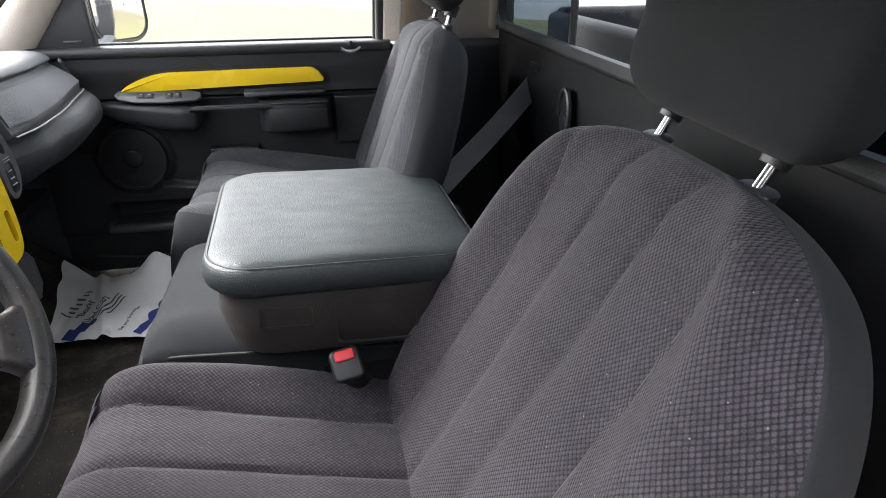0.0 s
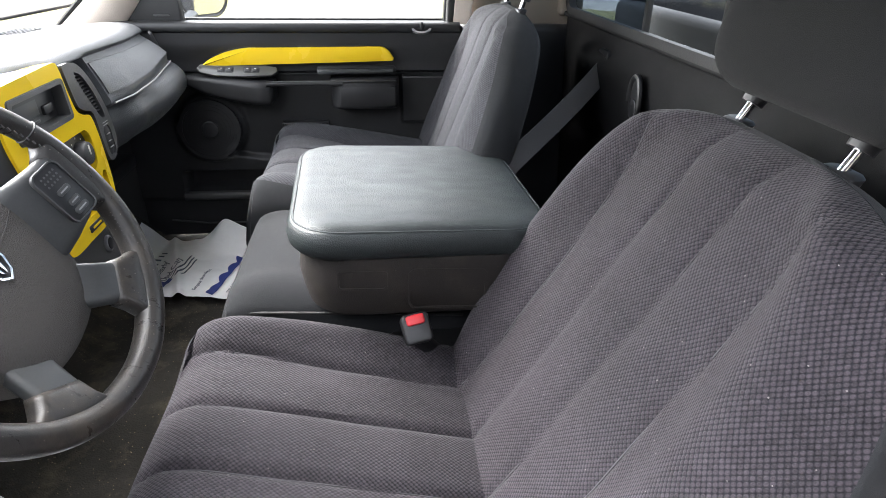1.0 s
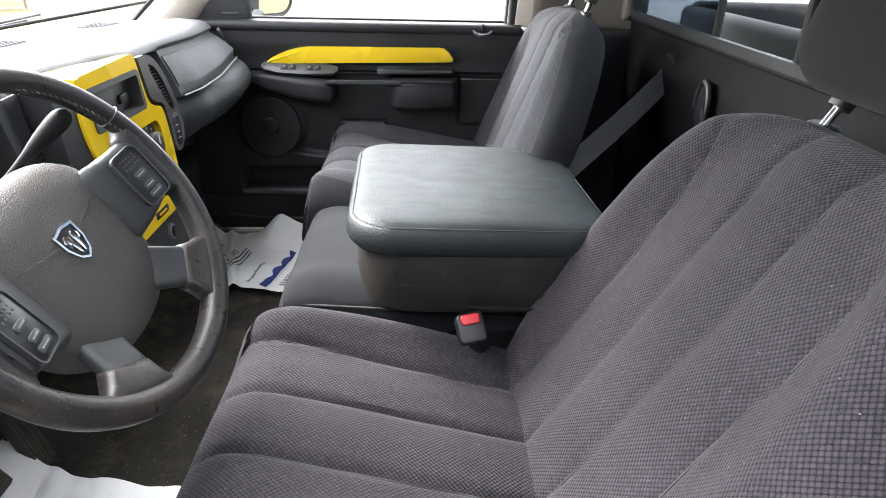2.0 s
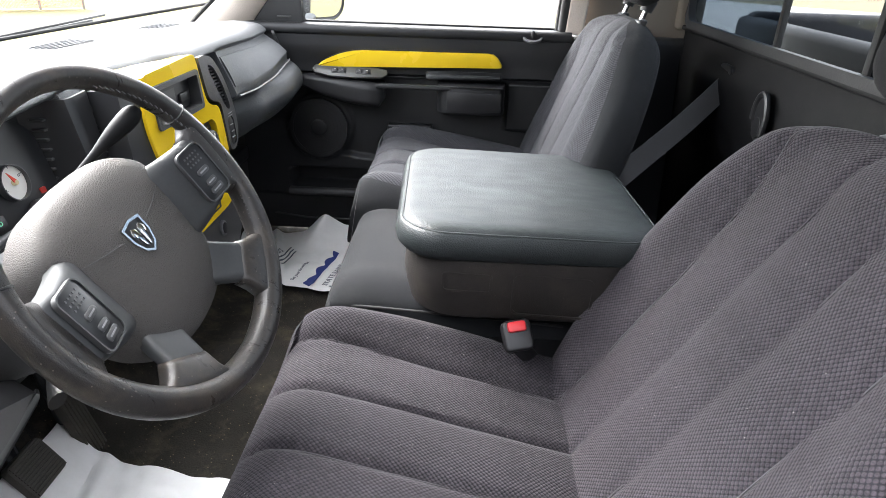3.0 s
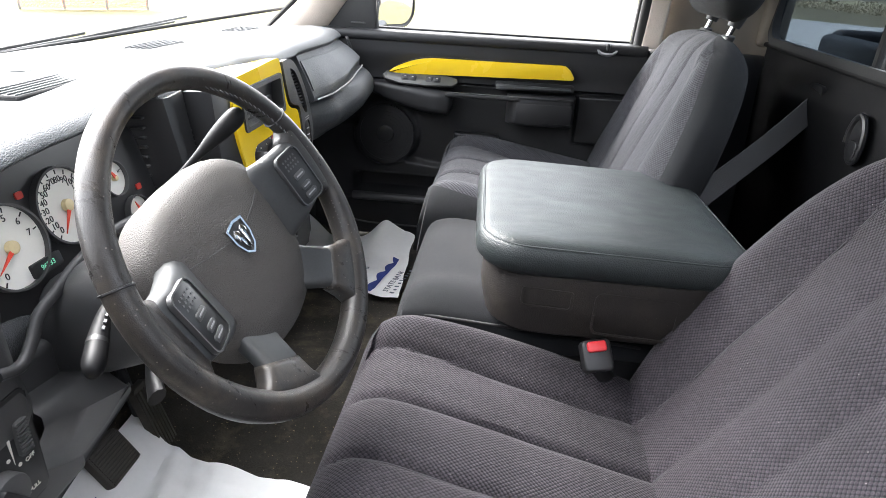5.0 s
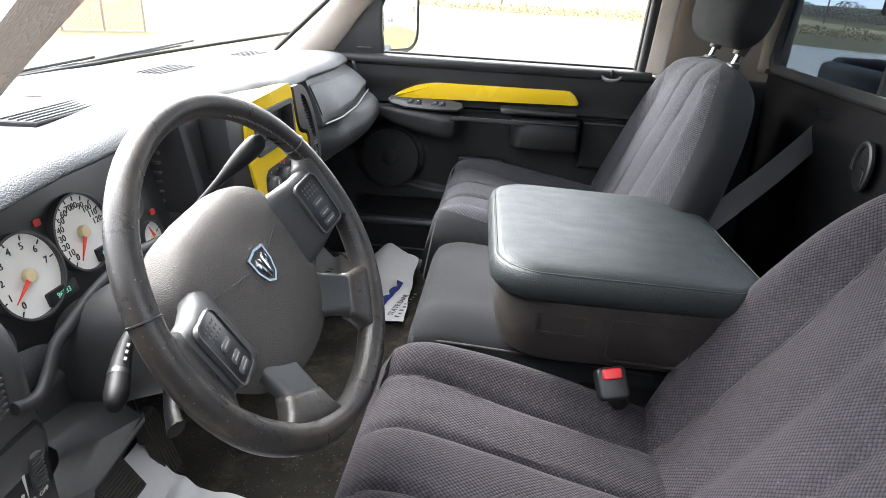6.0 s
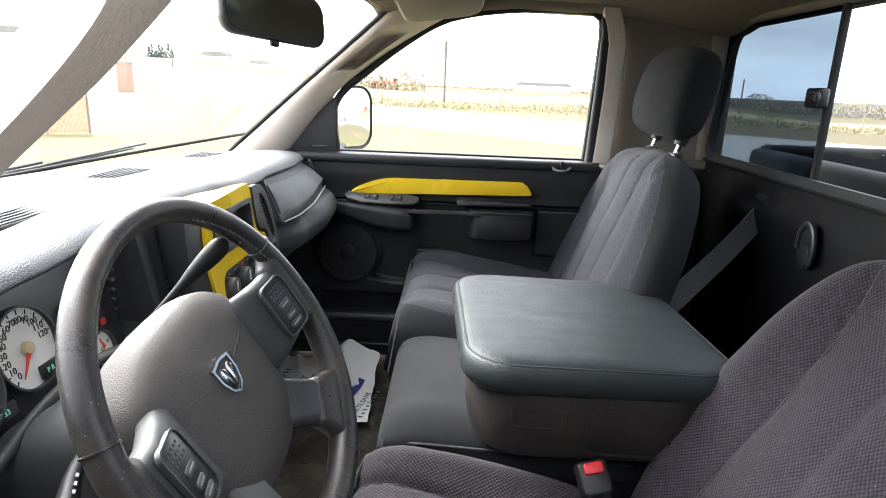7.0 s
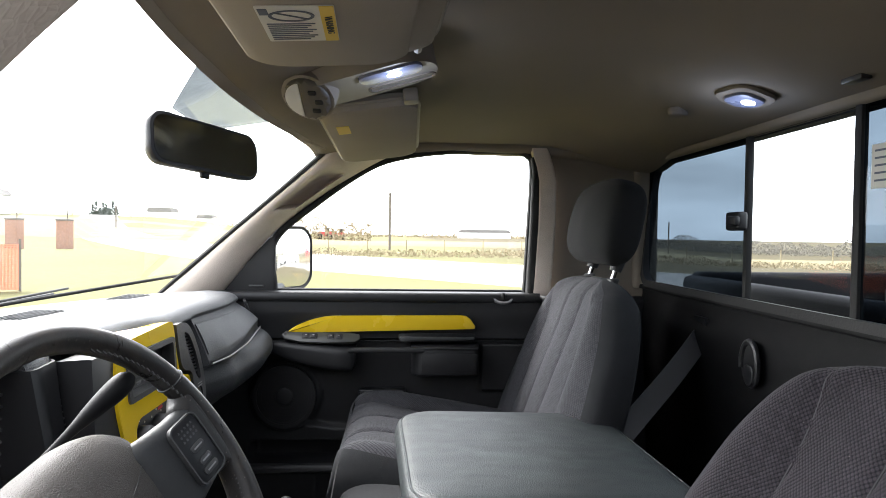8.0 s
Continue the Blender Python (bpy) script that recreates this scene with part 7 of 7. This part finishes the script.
# ---------------------------------------------------------------- the truck's own outside
cowl = thing("cowl", "black cowl under the windscreen with wipers", "cowl", (-0.95, YC, 0.8))
part("panel", sheet(lambda u, v: Vector((-0.98 + 0.33 * v + 0.20 * (2 * u - 1) ** 2, 0.12 + 1.70 * u, 0.600 + 0.050 * v)), 20, 6, (0, 0, -0.03)), M_BLACK, cowl, "black plastic cowl")
for y0, y1 in ((0.62, 1.20), (1.05, 1.62)):
    w = part("wiper", tube([(-0.725, y0, 0.690), (-0.73, (y0 + y1) / 2, 0.698), (-0.70, y1, 0.708)], [0.004, 0.0035, 0.003], 8), M_BLACK, cowl, "black wiper arm")
    part("blade", tube([(-0.700, y0 - 0.08, 0.700), (-0.705, (y0 + y1) / 2, 0.708), (-0.675, y1 + 0.02, 0.720)], 0.003, 6), M_RUBBER, w, "rubber blade")
bonnet = thing("bonnet", "yellow truck bonnet ahead of the windscreen", "bonnet", (-1.6, YC, 0.7))
part("panel", sheet(lambda u, v: Vector((-2.2 + 1.22 * v, 0.07 + 1.80 * u, 0.44 + 0.16 * v + 0.03 * math.sin(math.pi * u) + 0.02 * math.sin(math.pi * v))), 24, 16, (0, 0, -0.04)), M_YELLOW, bonnet, "yellow painted panel")

bed = thing("truck_bed", "dark covered truck bed behind the cab", "truck bed", (2.0, YC, 0.4))
part("front_rail", box(1.06, 1.12, -0.02, 1.94, 0.20, 0.752, 0.02, 3), M_BODY, bed, "bed front wall")
for y in (-0.02, 1.86):
    part("side_rail", box(1.08, 3.0, y, y + 0.07, 0.10, 0.765, 0.02, 3), M_BODY, bed, "bed side rail")
for y in (0.02, 1.74):
    rw = part("rear_wheel", prism(circle(0.38, 32), basis((2.1, y + 0.16, GZ + 0.36), (1, 0, 0), (0, 0, 1)), 0.24, 0.04, 3), M_RUBBER, bed, "black rear tyre")
    part("axle_stay", box(2.04, 2.16, y + 0.0, y + 0.1, GZ + 0.3, 0.12, 0.01), M_BLACK, bed, "black axle stay")
part("tailgate", box(2.95, 3.01, -0.02, 1.94, 0.10, 0.74, 0.02, 3), M_BODY, bed, "tailgate")
part("bed_floor", box(1.1, 2.96, 0.03, 1.90, 0.08, 0.14, 0.01), M_BODY, bed, "bed floor")

wing = thing("wing_mirror", "chrome-rimmed passenger wing mirror", "wing mirror", (-0.20, 1.96, 0.72))
sm = basis((-0.185, 1.985, 0.790), (0.589, 0.808, 0.0), (-0.010, 0.007, 1.000))
part("shell", loft([[sm @ Vector((a * s, b * s, z)) for a, b in rounded(0.185, 0.205, 0.055, 7)] for s, z in ((0.60, -0.085), (0.88, -0.060), (1.0, -0.020), (1.0, 0.004), (0.96, 0.010), (0.92, 0.006))]), M_BLACK, wing, "black mirror shell")
part("mirror_glass", loft([[sm @ Vector((a * k, b * k, 0.0105 - (a * a + b * b) * k * k / 2.7)) for a, b in rounded(0.160, 0.180, 0.046, 7)] for k in (1.0, 0.9, 0.8, 0.7, 0.6, 0.5, 0.4, 0.3, 0.2, 0.1, 0.02)]), M_MIRROR, wing, "silvered mirror glass")
part("foot", tube([(-0.23, 1.74, 0.680), (-0.22, 1.86, 0.685), (-0.21, 1.96, 0.702)], [0.020, 0.018, 0.016], 10), M_BLACK, wing, "mirror foot")


# ---------------------------------------------------------------- parked pickup and sign behind, seen in the wing mirror
pk = Vector((31.0, 5.2, ground_z(31.0, 5.2)))
pickup = thing("pickup_truck", "white pickup truck parked beyond the grass", "pickup", pk)
pkm = Matrix.Translation(pk) @ Matrix.Rotation(radians(62), 4, "Z")
part("body", loft([[pkm @ Vector((x, s * y, z)) for x, z in ((-2.7, 0.45), (-2.75, 0.95), (-1.5, 1.08), (-0.9, 1.10), (0.9, 1.10), (2.75, 1.08), (2.75, 0.5), (1.9, 0.4), (-1.6, 0.38))] for s, y in ((-1, 0.86), (-1, 0.93), (1, 0.93), (1, 0.86))]), M_WHITE, pickup, "white body")
part("cab", loft([[pkm @ Vector((x, s * y, z)) for x, z in ((-1.3, 1.05), (-0.65, 1.72), (0.75, 1.74), (1.0, 1.05))] for s, y in ((-1, 0.80), (-1, 0.86), (1, 0.86), (1, 0.80))]), M_WHITE, pickup, "white cab")
for x0, x1 in ((-0.95, -0.15), (-0.05, 0.72)):
    for s in (-1, 1):
        part("side_window", prism([(x0 + 0.12, 1.12), (x1, 1.12), (x1, 1.6), (x0 + 0.42, 1.6)], pkm @ Matrix.Translation((0, s * 0.87, 0)) @ Matrix.Rotation(radians(90), 4, "X"), 0.01, 0), M_BLACK, pickup, "dark window")
for x in (-1.75, 1.75):
    for s in (-0.95, 0.72):
        wl_ = part("wheel", prism(circle(0.40, 24), pkm @ Matrix.Translation((x, s + 0.23, 0.40)) @ Matrix.Rotation(radians(90), 4, "X"), 0.24, 0.05), M_RUBBER, pickup, "black tyre")
        part("rim", prism(circle(0.22, 16), pkm @ Matrix.Translation((x, s - 0.005, 0.40)) @ Matrix.Rotation(radians(90), 4, "X"), 0.02, 0), M_CHROME, wl_, "bright rim")
sg = Vector((24.0, 8.6, ground_z(24.0, 8.6)))
sign = thing("arrow_sign", "red arrow sign on a post", "sign", sg)
part("post", tube([sg, sg + Vector((0, 0, 1.3))], 0.05, 8), M_WOOD, sign, "thin post")
part("arrow", prism([(-0.25, 0.4), (0.25, 0.4), (0.25, 0.0), (0.55, 0.0), (0.0, -0.55), (-0.55, 0.0), (-0.25, 0.0)], basis(sg + Vector((-0.06, 0, 1.6)), (0, -1, 0), (0, 0, 1)), 0.05, 0.01), M_RED, sign, "red arrow")

# unseen plain dark wall, added to block sky light beside the open door
beside = finish("wall_light_block", box(-1.3, 3.2, -0.86, -0.76, GZ - 0.1, 1.45, 0.03), M_BODY)
tagged(beside, "unseen dark wall added to block light beside the open door", "wall", kind="structure")
